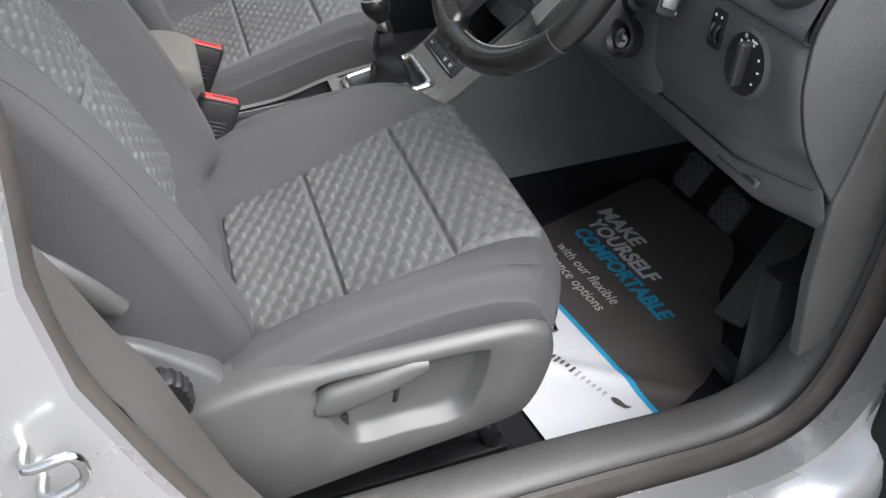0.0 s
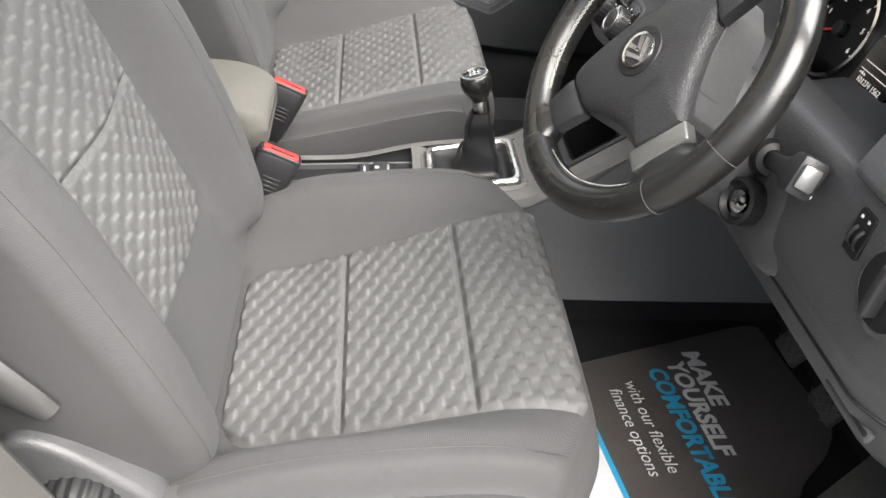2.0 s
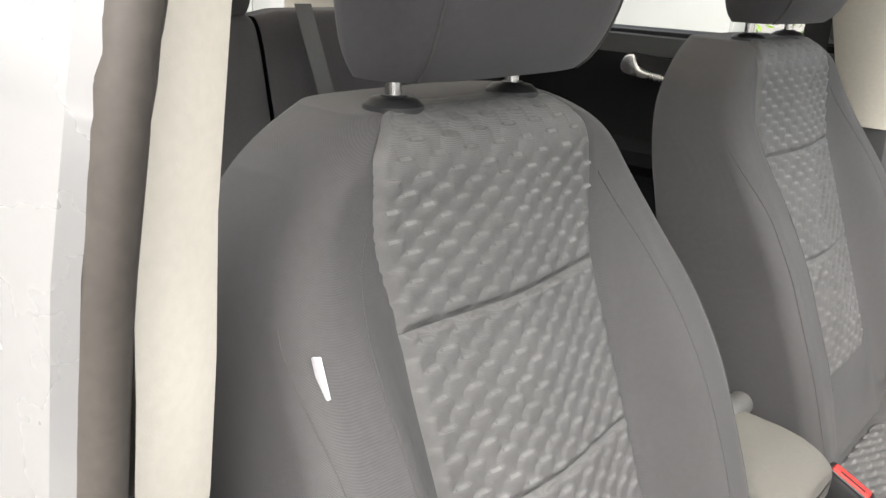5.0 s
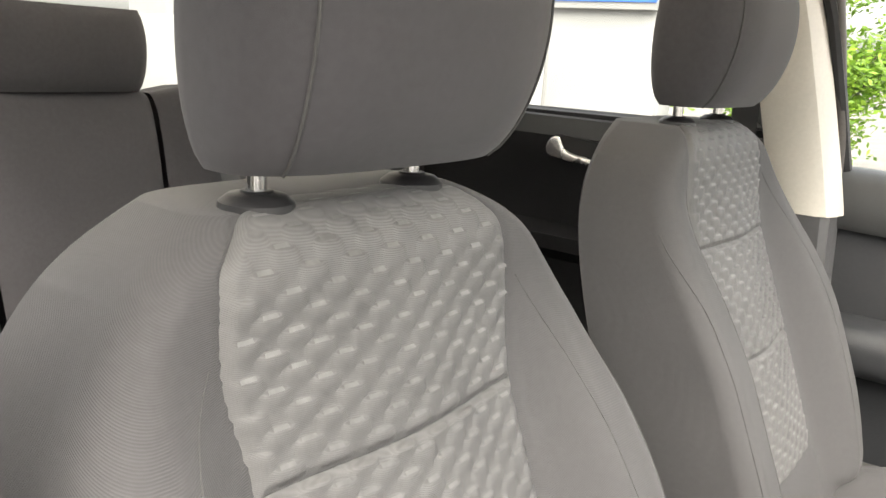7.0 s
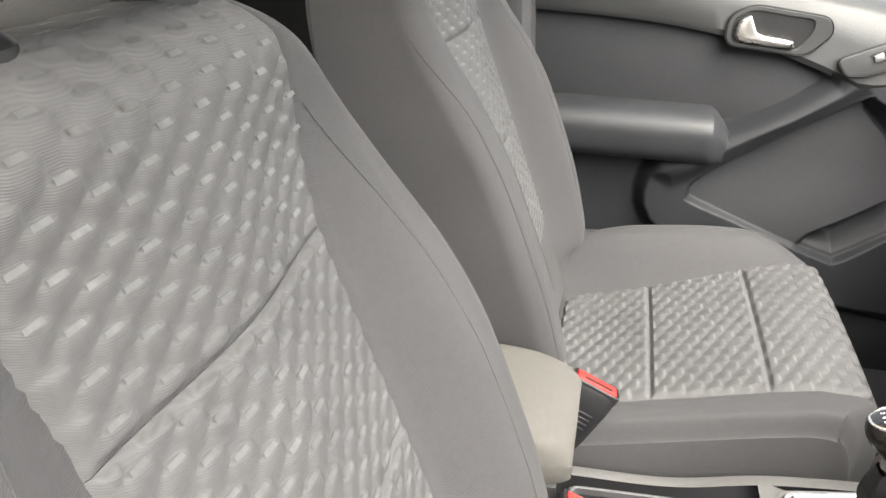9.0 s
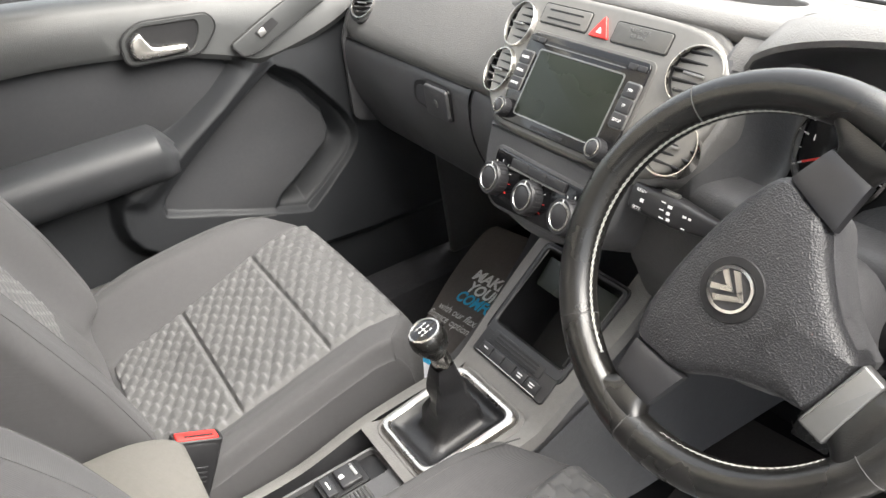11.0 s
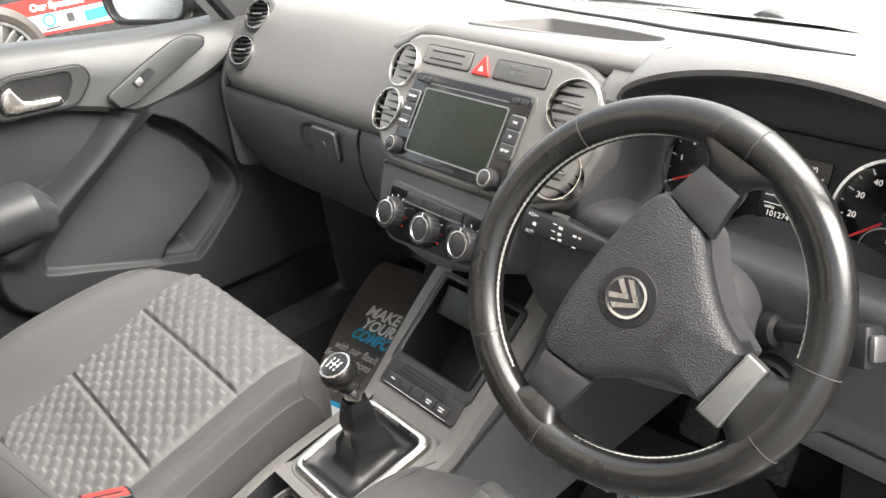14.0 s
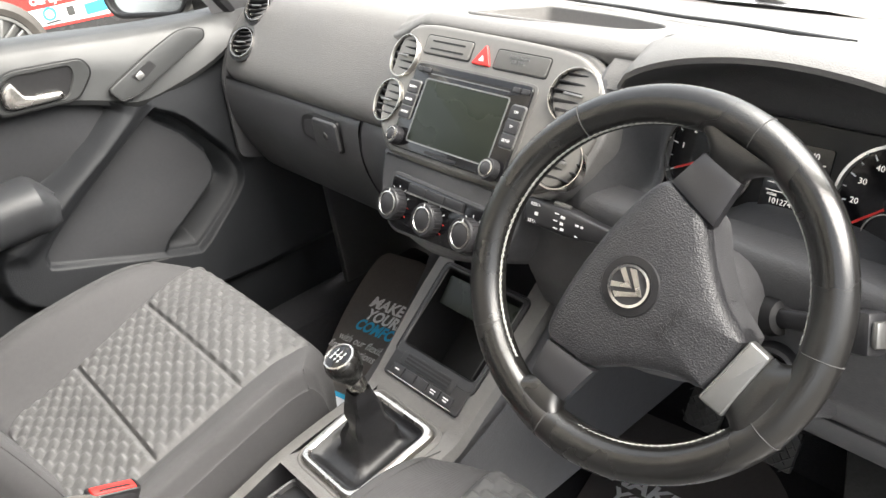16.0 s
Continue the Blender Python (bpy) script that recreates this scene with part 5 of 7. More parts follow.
# ---- radio ----
RAD = thing("radio", "gloss black touchscreen radio with two knobs", "car radio")
part("bezel_plate", slab(rect(0.216, 0.122, 0.012, -0.006, 0.004), -0.01, 0.0015, 0.001, FAS), FASCD, RAD)
part("faceplate", slab(rect(0.206, 0.113, 0.008, -0.006, 0.005), -0.01, 0.0045, 0.0015, FAS), GLOSS, RAD)
sc = part("screen", slab(rect(0.146, 0.080, 0.004, -0.006, 0.002), 0.0, 0.0052, 0.0004, FAS), SCREEN, RAD, "dark touchscreen, switched off")
part("screen_edge", ringslab(rect(0.150, 0.084, 0.005, -0.006, 0.002), rect(0.1465, 0.0805, 0.004, -0.006, 0.002), 0.0, 0.0056, FAS), SILVERP, sc)
part("disc_slot", slab(rect(0.140, 0.0030, 0.001, -0.006, 0.0525), 0.0, 0.0052, 0, FAS), BLACK, RAD)
part("slot_lip", slab(rect(0.140, 0.0012, 0.0005, -0.006, 0.0500), 0.0, 0.0056, 0, FAS), SILVERP, RAD)
part("card_slot", slab(rect(0.058, 0.0035, 0.001, -0.010, -0.0465), 0.0, 0.0052, 0, FAS), BLACK, RAD)
for xs_, names in ((-0.0985, ("RADIO", "MEDIA", "PHONE")), (0.0865, ("TIM", "TP", "SETUP"))):
    part("button_rail", slab(rect(0.0225, 0.052, 0.004, xs_, 0.012), 0.003, 0.0056, 0.0006, FAS), SILVERP, RAD)
    for k, nm in enumerate(names):
        b = part("radio_button", slab(rect(0.0205, 0.0155, 0.0025, xs_, 0.0285 - 0.0168 * k), 0.003, 0.0078, 0.001, FAS), BUTTON, RAD)
        text(nm, 0.0046, FAS @ T(xs_, 0.0285 - 0.0168 * k, 0.0080), WHITEP, b, "button_lettering")
for xs_ in (-0.097, -0.084, 0.074, 0.088):
    part("radio_button", slab(rect(0.0115, 0.0065, 0.0015, xs_, 0.0535), 0.003, 0.0070, 0.0008, FAS), BUTTON, RAD)


def knob(m, r, h, parent, name="knob", mark=None):
    k = part(name, lathe([(r, 0.0), (r, h * 0.80), (r * 0.94, h), (r * 0.80, h), (r * 0.64, h - 0.0006), (r * 0.62, h + 0.0008), (r * 0.40, h + 0.0020), (0, h + 0.0024)], m, 36), BUTTON, parent)
    part("knob_ring", lathe([(r * 0.80, h - 0.001), (r * 0.79, h + 0.0009), (r * 0.70, h + 0.0012), (r * 0.645, h - 0.0005)], m, 36), CHROME, k, "chrome knob ring")
    rd = bmesh.new()
    for q in range(22):
        a = 2 * math.pi * q / 22
        add(rd, box(r * 0.07, r * 0.11, h * 0.78, 0, m @ T(r * math.cos(a), r * math.sin(a), h * 0.42) @ Matrix.Rotation(a, 4, "Z")))
    kn = part("knurling", rd, BUTTON, k, flat=True)
    kn["kind"] = "stuff"
    if mark:
        part("pointer", box(*mark), WHITEP, k)
    return k


knob(FAS @ T(-0.099, -0.0375, 0.003), 0.0118, 0.013, RAD)
knob(FAS @ T(0.0785, -0.0415, 0.003), 0.0125, 0.013, RAD)

# ---- climate panel ----
CL = axes(Vector((0.540, 0, 1.030)), (0, -1, 0), (math.cos(radians(62)), 0, math.sin(radians(62))))
CLIM = thing("climate_panel", "gloss black heater panel with three chrome-ringed knobs", "heater controls")
house = [tuple(p) for p in spline([(-0.132, 0.070), (-0.126, 0.030), (-0.112, -0.002), (-0.078, -0.022), (0.0, -0.036), (0.075, -0.024), (0.108, -0.004), (0.124, 0.030), (0.130, 0.070)], 6)]
part("housing", slab(house, -0.09, 0.0, 0.010, CL @ T(0, 0, -0.004)), SOFTD, CLIM, "grained housing below the radio")
part("panel", slab(rounded([(-0.094, 0.044), (-0.088, -0.016), (-0.070, -0.024), (0.070, -0.018), (0.086, -0.010), (0.088, 0.040)], 0.010, 4), -0.006, 0.0, 0.001, CL), GLOSS, CLIM)
part("panel_gap", slab(rounded([(-0.098, 0.048), (-0.092, -0.018), (-0.072, -0.028), (0.072, -0.022), (0.090, -0.013), (0.092, 0.044)], 0.012, 4), -0.008, -0.002, 0.001, CL), SOFTD, CLIM)
for k in range(3):
    x = -0.039 + 0.0345 * k
    part("climate_button", slab(rect(0.0335, 0.0115, 0.002, x, 0.034), -0.002, 0.004, 0.001, CL), BUTTON, CLIM)
part("button_edge", slab(rect(0.104, 0.0016, 0.0006, -0.0045, 0.0272), -0.002, 0.0046, 0, CL), SILVERP, CLIM)
for y, s_ in ((0.0755, 0.007), (0.005, 0.005), (-0.0645, 0.006)):
    kb = knob(CL @ T(-y, s_, 0.0), 0.0205, 0.016, CLIM, "climate_knob")
    for q in range(9):
        a = radians(210 - 30 * q)
        part("scale_mark", box(0.0030, 0.0009, 0.0006, 0, CL @ T(-y + 0.0235 * math.cos(a), s_ + 0.0235 * math.sin(a), 0.0004) @ Matrix.Rotation(a, 4, "Z")), RED if (q > 6) else WHITEP, kb)
    part("pointer", box(0.0014, 0.0050, 0.0006, 0, CL @ T(-y, s_ + 0.0175, 0.0164)), WHITEP, kb)

# passenger end vents
EV = thing("end_vents", "pair of chrome-ringed round vents at the dash end", "air vent")
for c, r in (((0.706, 0.628, 1.1925), 0.026), ((0.661, 0.632, 1.140), 0.026)):
    m = axes(Vector(c), (0.30, -0.954, 0.0), (0.60, 0.19, 0.78)) @ T(0, 0, 0.013)
    part("vent_base", lathe([(r * 1.32, -0.014), (r * 1.30, -0.002), (r * 1.12, 0.001), (r * 1.0, -0.004)], m, 32), SEATDARK, EV)
    vent(m, r, EV)
# driver end vent
DV = thing("driver_vent", "round vent with a grey ring at the driver's end", "air vent")
m = axes(Vector((0.618, -0.648, 1.158)), (0.0, -1, 0), (0.50, 0.0, 0.866))
part("vent_base", lathe([(0.046, -0.018), (0.044, 0.0), (0.036, 0.004), (0.032, -0.002)], m, 36), SEATDARK, DV)
vent(m, 0.031, DV, radians(45))
m = axes(Vector((0.655, -0.662, 1.215)), (0.0, -1, 0), (0.60, 0.0, 0.80))
vent(m, 0.028, DV, radians(45))

# glovebox catch
GB = thing("glovebox_catch", "recessed glovebox catch with key lock", "glovebox catch")
GM = axes(Vector((0.6265, 0.352, 1.042)), (0, -1, 0), (0.0, 0, 1))
part("recess", slab(rounded([(-0.082, -0.016), (-0.030, -0.024), (0.020, -0.024), (0.024, 0.026), (-0.050, 0.027), (-0.076, 0.018)], 0.014, 5), -0.01, 0.0030, 0.001, GM), BLACK, GB)
part("recess_back", slab(rounded([(-0.074, -0.012), (-0.030, -0.018), (-0.024, 0.020), (-0.066, 0.016)], 0.010, 4), 0.0, 0.0036, 0.0, GM), SOFTD, GB)
part("latch_gap", slab(rect(0.072, 0.054, 0.010, 0.000, 0.001, 5), 0.0, 0.0042, 0.001, GM), BLACK, GB)
part("latch_plate", slab(rect(0.068, 0.050, 0.009, 0.000, 0.001, 5), 0.0, 0.0090, 0.003, GM), SOFTD, GB)
part("key_lock", lathe([(0.0, 0.0108), (0.0055, 0.0108), (0.0068, 0.0102), (0.0072, 0.0085)], GM @ T(0.000, 0, 0), 24), SEATTRIM, GB, "grey key lock")
part("key_slit", box(0.0050, 0.0011, 0.001, 0, GM @ T(0.000, 0, 0.0110)), BLACK, GB)
text("AIRBAG", 0.011, axes(Vector((0.6425, 0.272, 1.1180)), (0, -1, 0), (0.50, 0, 0.866)) @ T(0, 0, 0.0022), SOFTD, DASH, "pad_lettering", "embossed airbag lettering")

# ---- instrument cluster ----
IC = thing("instrument_cluster", "instrument cluster with two chrome-ringed dials and lit display", "instrument cluster")
IM = axes(Vector((0.712, -0.366, 1.118)), (0, -1, 0), (0.35, 0, 0.937))
part("dial_panel", slab(rect(0.31, 0.115, 0.02), -0.01, 0.0, 0.002, IM), BLACK, IC)


def dial(cx, r, labels, a0, a1, needle, size):
    d = part("dial_ring", lathe([(r * 1.05, 0.0), (r * 1.05, 0.006), (r * 0.99, 0.007), (r * 0.97, 0.0)], IM @ T(cx, 0, 0), 48), CHROME, IC, "chrome dial ring")
    part("dial_face", lathe([(r * 0.98, 0.001), (0, 0.001)], IM @ T(cx, 0, 0), 40), GLOSS, d)
    n = len(labels)
    for i, lb in enumerate(labels):
        a = radians(a0 + (a1 - a0) * i / (n - 1))
        part("tick", box(r * 0.11, 0.0012, 0.0006, 0, IM @ T(cx + r * 0.88 * math.cos(a), r * 0.88 * math.sin(a), 0.0015) @ Matrix.Rotation(a, 4, "Z")), WHITEP, d)
        if lb:
            text(lb, size, IM @ T(cx + r * 0.68 * math.cos(a), r * 0.68 * math.sin(a), 0.0016), LCD, d, "dial_figure")
    for i in range((n - 1) * 2 + 1):
        a = radians(a0 + (a1 - a0) * i / (2 * n - 2))
        part("tick", box(r * 0.06, 0.0008, 0.0006, 0, IM @ T(cx + r * 0.91 * math.cos(a), r * 0.91 * math.sin(a), 0.0015) @ Matrix.Rotation(a, 4, "Z")), WHITEP, d)
    a = radians(needle)
    part("needle", box(r * 0.80, 0.0022, 0.001, 0, IM @ T(cx + r * 0.42 * math.cos(a), r * 0.42 * math.sin(a), 0.0035) @ Matrix.Rotation(a, 4, "Z")), RED, d, "red needle")
    part("needle_cap", lathe([(0.008, 0.0), (0.008, 0.006), (0.006, 0.007), (0, 0.007)], IM @ T(cx, 0, 0), 20), BLACK, d)
    return d


dial(-0.092, 0.051, ["", "1", "2", "3", "4", "5", "6"], 205, -20, 205, 0.0085)
d2 = dial(0.096, 0.052, ["", "20", "30", "40", "50", "60", "80", "100"], 218, 0, 218, 0.0080)
part("small_ring", lathe([(0.022, 0.001), (0.022, 0.003), (0.0205, 0.003), (0.0205, 0.001)], IM @ T(0.096, -0.030, 0.001), 30), CHROME, d2)
text("1/2", 0.007, IM @ T(0.100, -0.020, 0.003), LCD, d2, "dial_figure")
disp = part("display", slab(rect(0.062, 0.072, 0.003, 0.003, 0.0), 0.0, 0.0035, 0, IM), GLOSS, IC, "dark multifunction display")
part("display_line", slab(rect(0.052, 0.0008, 0.0002, 0.003, 0.020), 0.003, 0.0040, 0, IM), LCD, disp)
part("display_line", slab(rect(0.052, 0.0008, 0.0002, 0.003, -0.014), 0.003, 0.0040, 0, IM), LCD, disp)
part("display_line", slab(rect(0.052, 0.0008, 0.0002, 0.003, -0.006), 0.003, 0.0040, 0, IM), LCD, disp)
text("9:40", 0.0085, IM @ T(0.014, 0.027, 0.0038), LCD, disp, "display_figures")
text("miles", 0.0050, IM @ T(-0.016, -0.0175, 0.0038), LCD, disp, "display_figures")
text("101274 1562", 0.0082, IM @ T(0.003, -0.024, 0.0038), LCD, disp, "display_figures")
part("lamp_button", box(0.030, 0.012, 0.004, 0.002, axes(Vector((0.650, -0.212, 1.078)), (0, -1, 0), (0.5, 0, 0.86))), BUTTON, IC)

# ---- steering wheel ----
WC = Vector((0.485, -0.356, 1.114))
WHEEL = axes(WC, (0.214, -0.977, 0), (0.5176, 0.1133, 0.848)) @ Matrix.Scale(0.865, 4)
TURN = radians(62.6)
HUB = WHEEL @ T(-0.0036, -0.0045, 0.0087) @ Matrix.Rotation(TURN, 4, "Z")
SW = thing("steering_wheel", "worn black leather three-spoke steering wheel, turned to one side", "steering wheel")
rows = []
for k in range(120):
    a = 2 * math.pi * k / 120
    # thicker grips at ten to two, in the wheel's own turn
    g_ = max(0.0, math.cos(2 * (a - TURN) - radians(40))) ** 4
    rr_ = 0.0182 + 0.0012 * g_
    c = Vector((0.1745 * math.cos(a), 0.1745 * math.sin(a), 0))
    rad = Vector((math.cos(a), math.sin(a), 0))
    rows.append([WHEEL @ (c + rad * rr_ * 1.05 * math.cos(b) + Vector((0, 0, rr_ * 1.12 * math.sin(b)))) for b in [2 * math.pi * q / 18 for q in range(18)]])
part("rim", gridmesh(rows, cu=True, cv=True), LEATHER, SW, "black leather rim, shiny with wear")
for deg in (122, -9, -36, 208, 62, -112):
    a = radians(deg)
    c = Vector((0.1745 * math.cos(a), 0.1745 * math.sin(a), 0))
    rad = Vector((math.cos(a), math.sin(a), 0))
    w_ = 0.0182 + 0.0012 * max(0.0, math.cos(2 * (a - TURN) - radians(40))) ** 4
    part("rim_seam", tube([WHEEL @ (c + rad * (w_ * 1.05 + 0.0001) * math.cos(b) + Vector((0, 0, (w_ * 1.12 + 0.0001) * math.sin(b)))) for b in [2 * math.pi * q / 36 for q in range(36)]], 0.0005, 5, closed=True), SEAM, SW)
st = bmesh.new()
for k in range(150):
    a = 2 * math.pi * k / 150
    rel = (math.degrees(a) - 62.6) % 360
    if not (20 < rel < 160 or 196 < rel < 250 or 290 < rel < 344):
        continue
    for q in (0, 1):
        p0 = Vector((0.1556 * math.cos(a), 0.1556 * math.sin(a), 0.0035 if q else 0.0075))
        a2 = a + 2 * math.pi / 150
        p1 = Vector((0.1556 * math.cos(a2), 0.1556 * math.sin(a2), 0.0075 if q else 0.0035))
        add(st, tube([WHEEL @ p0, WHEEL @ p1], 0.0006, 4))
ss = part("stitching", st, STITCH, SW, "pale cross stitching round the inner rim")
ss["kind"] = "stuff"
pad = [(0.0, 0.058), (0.045, 0.056), (0.088, 0.048), (0.102, 0.034), (0.099, 0.008), (0.094, -0.014), (0.068, -0.042), (0.044, -0.076), (0.032, -0.108), (0.026, -0.114), (0.0, -0.116), (-0.026, -0.114), (-0.032, -0.108), (-0.044, -0.076), (-0.068, -0.042), (-0.094, -0.014), (-0.099, 0.008), (-0.102, 0.034), (-0.088, 0.048), (-0.045, 0.056)]
pad = [tuple(p) for p in spline(pad, 4, closed=True)]
rows = []
for d, z in ((0.0, -0.050), (0.0, -0.012), (0.002, -0.004), (0.006, 0.001)):
    rows.append([HUB @ Vector((x, y, z)) for x, y in inset(pad, d)])
for k, z in ((0.88, 0.0035), (0.72, 0.0054), (0.5, 0.0066), (0.25, 0.0071), (0.02, 0.0072)):
    rows.append([HUB @ Vector((x * k, y * k, z)) for x, y in inset(pad, 0.006)])
part("airbag_pad", gridmesh(rows, cv=True, cap=True), PADP, SW, "grained black airbag cover")
part("hub_back", slab([(x * 1.02, y * 0.98) for x, y in pad], -0.075, -0.014, 0.004, HUB), SOFTD, SW)
def leather_spoke(turn, mid, w0, flare0, flare1, r0, r1):
    """Leather that runs from a spoke's trim out into the rim, flaring on both sides; local y is outwards."""
    m = HUB @ Matrix.Rotation(turn, 4, "Z")
    rows = []
    for k in range(19):
        f = k / 18
        y = r0 + (r1 - r0) * f
        g_ = max(0.0, (f - 0.10) / 0.90) ** 1.9
        a, b = mid - w0 - flare0 * g_, mid + w0 + flare1 * g_
        up, dn = [], []
        for q in range(21):
            u = q / 20
            e = abs(2 * u - 1) ** 5
            up.append(m @ Vector((a + (b - a) * u, y, 0.0005 + 0.0075 * math.sin(0.5 * math.pi * min(1, f * 1.3)) - (0.011 - 0.004 * f) * e)))
            dn.append(m @ Vector((a + (b - a) * u, y, -0.026 + 0.012 * e)))
        rows.append(up + dn[::-1])
    return part("leather_spoke", gridmesh(rows, cv=True, cap=True), LEATHER, SW)


for sx in (-1, 1):
    tr = [Vector((sx * x, y, 0)) for x, y in ((0.101, 0.0345), (0.140, 0.0265), (0.137, -0.0185), (0.092, -0.0235))]
    rows = []
    for k in range(-1, 18):
        row = []
        for j in range(-1, 18):
            u, w = min(1, max(0, k / 16)), min(1, max(0, j / 16))
            p = (tr[0] * (1 - u) + tr[1] * u) * (1 - w) + (tr[3] * (1 - u) + tr[2] * u) * w
            p.z = 0.0042 - 0.0030 * abs(2 * w - 1) ** 2.5 - 0.0022 * abs(2 * u - 1) ** 4 if 0 <= k <= 16 and 0 <= j <= 16 else -0.014
            row.append(HUB @ p)
        rows.append(row if sx > 0 else row[::-1])
    part("spoke_trim", gridmesh(rows), BUTTON, SW, "satin black spoke trim")
leather_spoke(-math.pi / 2, -0.004, 0.0212, 0.034, 0.030, 0.1365, 0.164)
leather_spoke(math.pi / 2, 0.004, 0.0212, 0.030, 0.034, 0.1365, 0.164)
part("lower_trim", slab(rounded([(-0.037, -0.113), (0.035, -0.115), (0.034, -0.138), (-0.036, -0.140)], 0.003, 3), -0.014, 0.0015, 0.003, HUB), SILVERP, SW, "silver lower spoke trim")
leather_spoke(math.pi, 0.0, 0.0345, 0.022, 0.022, 0.1385, 0.166)
emb = part("emblem_bezel", lathe([(0.0, 0.0076), (0.0215, 0.0076), (0.0225, 0.0088), (0.0292, 0.0085), (0.0305, 0.0062)], HUB, 44), BLACK, SW)
part("emblem", lathe([(0.0, 0.0080), (0.0180, 0.0084), (0.0184, 0.0108), (0.0212, 0.0112), (0.0218, 0.0082)], HUB, 44), STEEL, emb, "round chrome emblem")
for pts in (((-0.0115, 0.014), (-0.0070, 0.0165), (0.0, 0.0045), (0.0, -0.0035)), ((0.0115, 0.014), (0.0070, 0.0165), (0.0, 0.0045), (0.0, -0.0035)), ((-0.0170, 0.004), (-0.0140, 0.0095), (0.0, -0.0095), (0.0, -0.0165)), ((0.0170, 0.004), (0.0140, 0.0095), (0.0, -0.0095), (0.0, -0.0165))):
    part("emblem_bar", slab(list(pts), 0.0082, 0.0106, 0, HUB), CHROME, emb)
part("emblem_ground", slab([(0.0182 * math.cos(a), 0.0182 * math.sin(a)) for a in [2 * math.pi * k / 36 for k in range(36)]], 0.0078, 0.0088, 0, HUB), BUTTON, emb)
text("AIRBAG", 0.011, HUB @ T(0.0, -0.052, 0.0072), BUTTON, SW, "pad_lettering", "embossed airbag lettering")

# ---- steering column: shroud, ignition, stalks ----
SC = thing("steering_column", "dark moulded steering column shroud with ignition lock", "steering column")
rows = []
for f, w, h in ((0.055, 0.062, 0.060), (0.065, 0.070, 0.070), (0.10, 0.078, 0.075), (0.17, 0.085, 0.080), (0.22, 0.085, 0.080)):
    ring = []
    for q in range(28):
        a = 2 * math.pi * q / 28
        ca, sa = math.cos(a), math.sin(a)
        ring.append(WHEEL @ Vector((0.005 + w * math.copysign(abs(ca) ** 0.7, ca), -0.025 + h * math.copysign(abs(sa) ** 0.7, sa), -f)))
    rows.append(ring)
part("shroud", gridmesh(rows, cv=True, cap=True), SOFTD, SC)
# lower cowl that drops to the ignition lock
rows = []
for x, w, z0, z1 in ((0.596, 0.060, 0.950, 1.035), (0.604, 0.085, 0.932, 1.06), (0.620, 0.100, 0.922, 1.08), (0.67, 0.105, 0.915, 1.09), (0.74, 0.105, 0.92, 1.10)):
    ring = []
    for q in range(24):
        a = 2 * math.pi * q / 24
        ca, sa = math.cos(a), math.sin(a)
        ring.append((x, -0.395 + w * math.copysign(abs(ca) ** 0.6, ca), (z0 + z1) / 2 + (z1 - z0) / 2 * math.copysign(abs(sa) ** 0.6, sa)))
    rows.append(ring)
part("lower_cowl", gridmesh(rows, cv=True, cap=True), SOFTD, SC)
IGM = axes(Vector((0.590, -0.424, 0.995)), (0.22, -0.975, 0), (0.25, 0.05, 0.97))
part("ignition_bezel", lathe([(0.024, -0.010), (0.0235, 0.006), (0.020, 0.008), (0.016, 0.002)], IGM @ T(0, 0, 0.012), 32), BLACK, SC)
part("ignition_lock", lathe([(0.0, 0.0085), (0.0095, 0.0085), (0.0112, 0.0075), (0.0120, 0.004), (0.0120, 0.0)], IGM @ T(0, 0, 0.008), 28), STEEL, SC, "steel ignition lock")
part("key_slit", box(0.0016, 0.008, 0.001, 0, IGM @ T(0, 0, 0.0168)), BLACK, SC)


def stalk(name, label, p0, p1, tipw, parent=None):
    th = thing(name, label, "column stalk")
    p0, p1 = Vector(p0), Vector(p1)
    d = (p1 - p0).normalized()
    L = (p1 - p0).length
    m = axes(p0, d, Vector((0.35, 0, 0.94)))
    rows = []
    for f, w, h in ((0.0, 0.008, 0.009), (0.30, 0.009, 0.011), (0.48, 0.011, 0.014), (0.56, 0.012, tipw), (0.97, 0.011, tipw * 0.95), (1.0, 0.008, tipw * 0.8)):
        rows.append([m @ Vector((f * L, h * math.copysign(abs(math.sin(a)) ** 0.5, math.sin(a)), w * math.copysign(abs(math.cos(a)) ** 0.5, math.cos(a)))) for a in [2 * math.pi * q / 20 for q in range(20)]])
    part("stalk_body", gridmesh(rows, cv=True, cap=True), BUTTON, th)
    return th, m, L


s1, m1, L1 = stalk("indicator_stalk", "black indicator stalk with white lamp symbols", (0.600, -0.255, 1.060), (0.578, -0.133, 1.078), 0.0155)
for x, y, w, h in ((0.084, 0.008, 0.005, 0.0010), (0.076, 0.006, 0.005, 0.0030), (0.084, 0.0, 0.005, 0.0010), (0.076, -0.001, 0.004, 0.0030), (0.082, -0.008, 0.005, 0.0010), (0.074, -0.007, 0.004, 0.0026), (0.108, 0.0, 0.004, 0.0035), (0.058, 0.003, 0.004, 0.0022), (0.052, 0.003, 0.003, 0.0022), (0.056, -0.009, 0.004, 0.0012)):
    part("symbol", box(w, h, 0.0008, 0, m1 @ T(x, y, -0.0124)), WHITEP, s1)
for body, y in (("RES/+", 0.0095), ("SET/-", -0.0095)):
    text(body, 0.0050, m1 @ T(L1 - 0.014, y, -0.0124) @ Matrix.Rotation(math.pi, 4, "Y"), WHITEP, s1, "stalk_lettering")
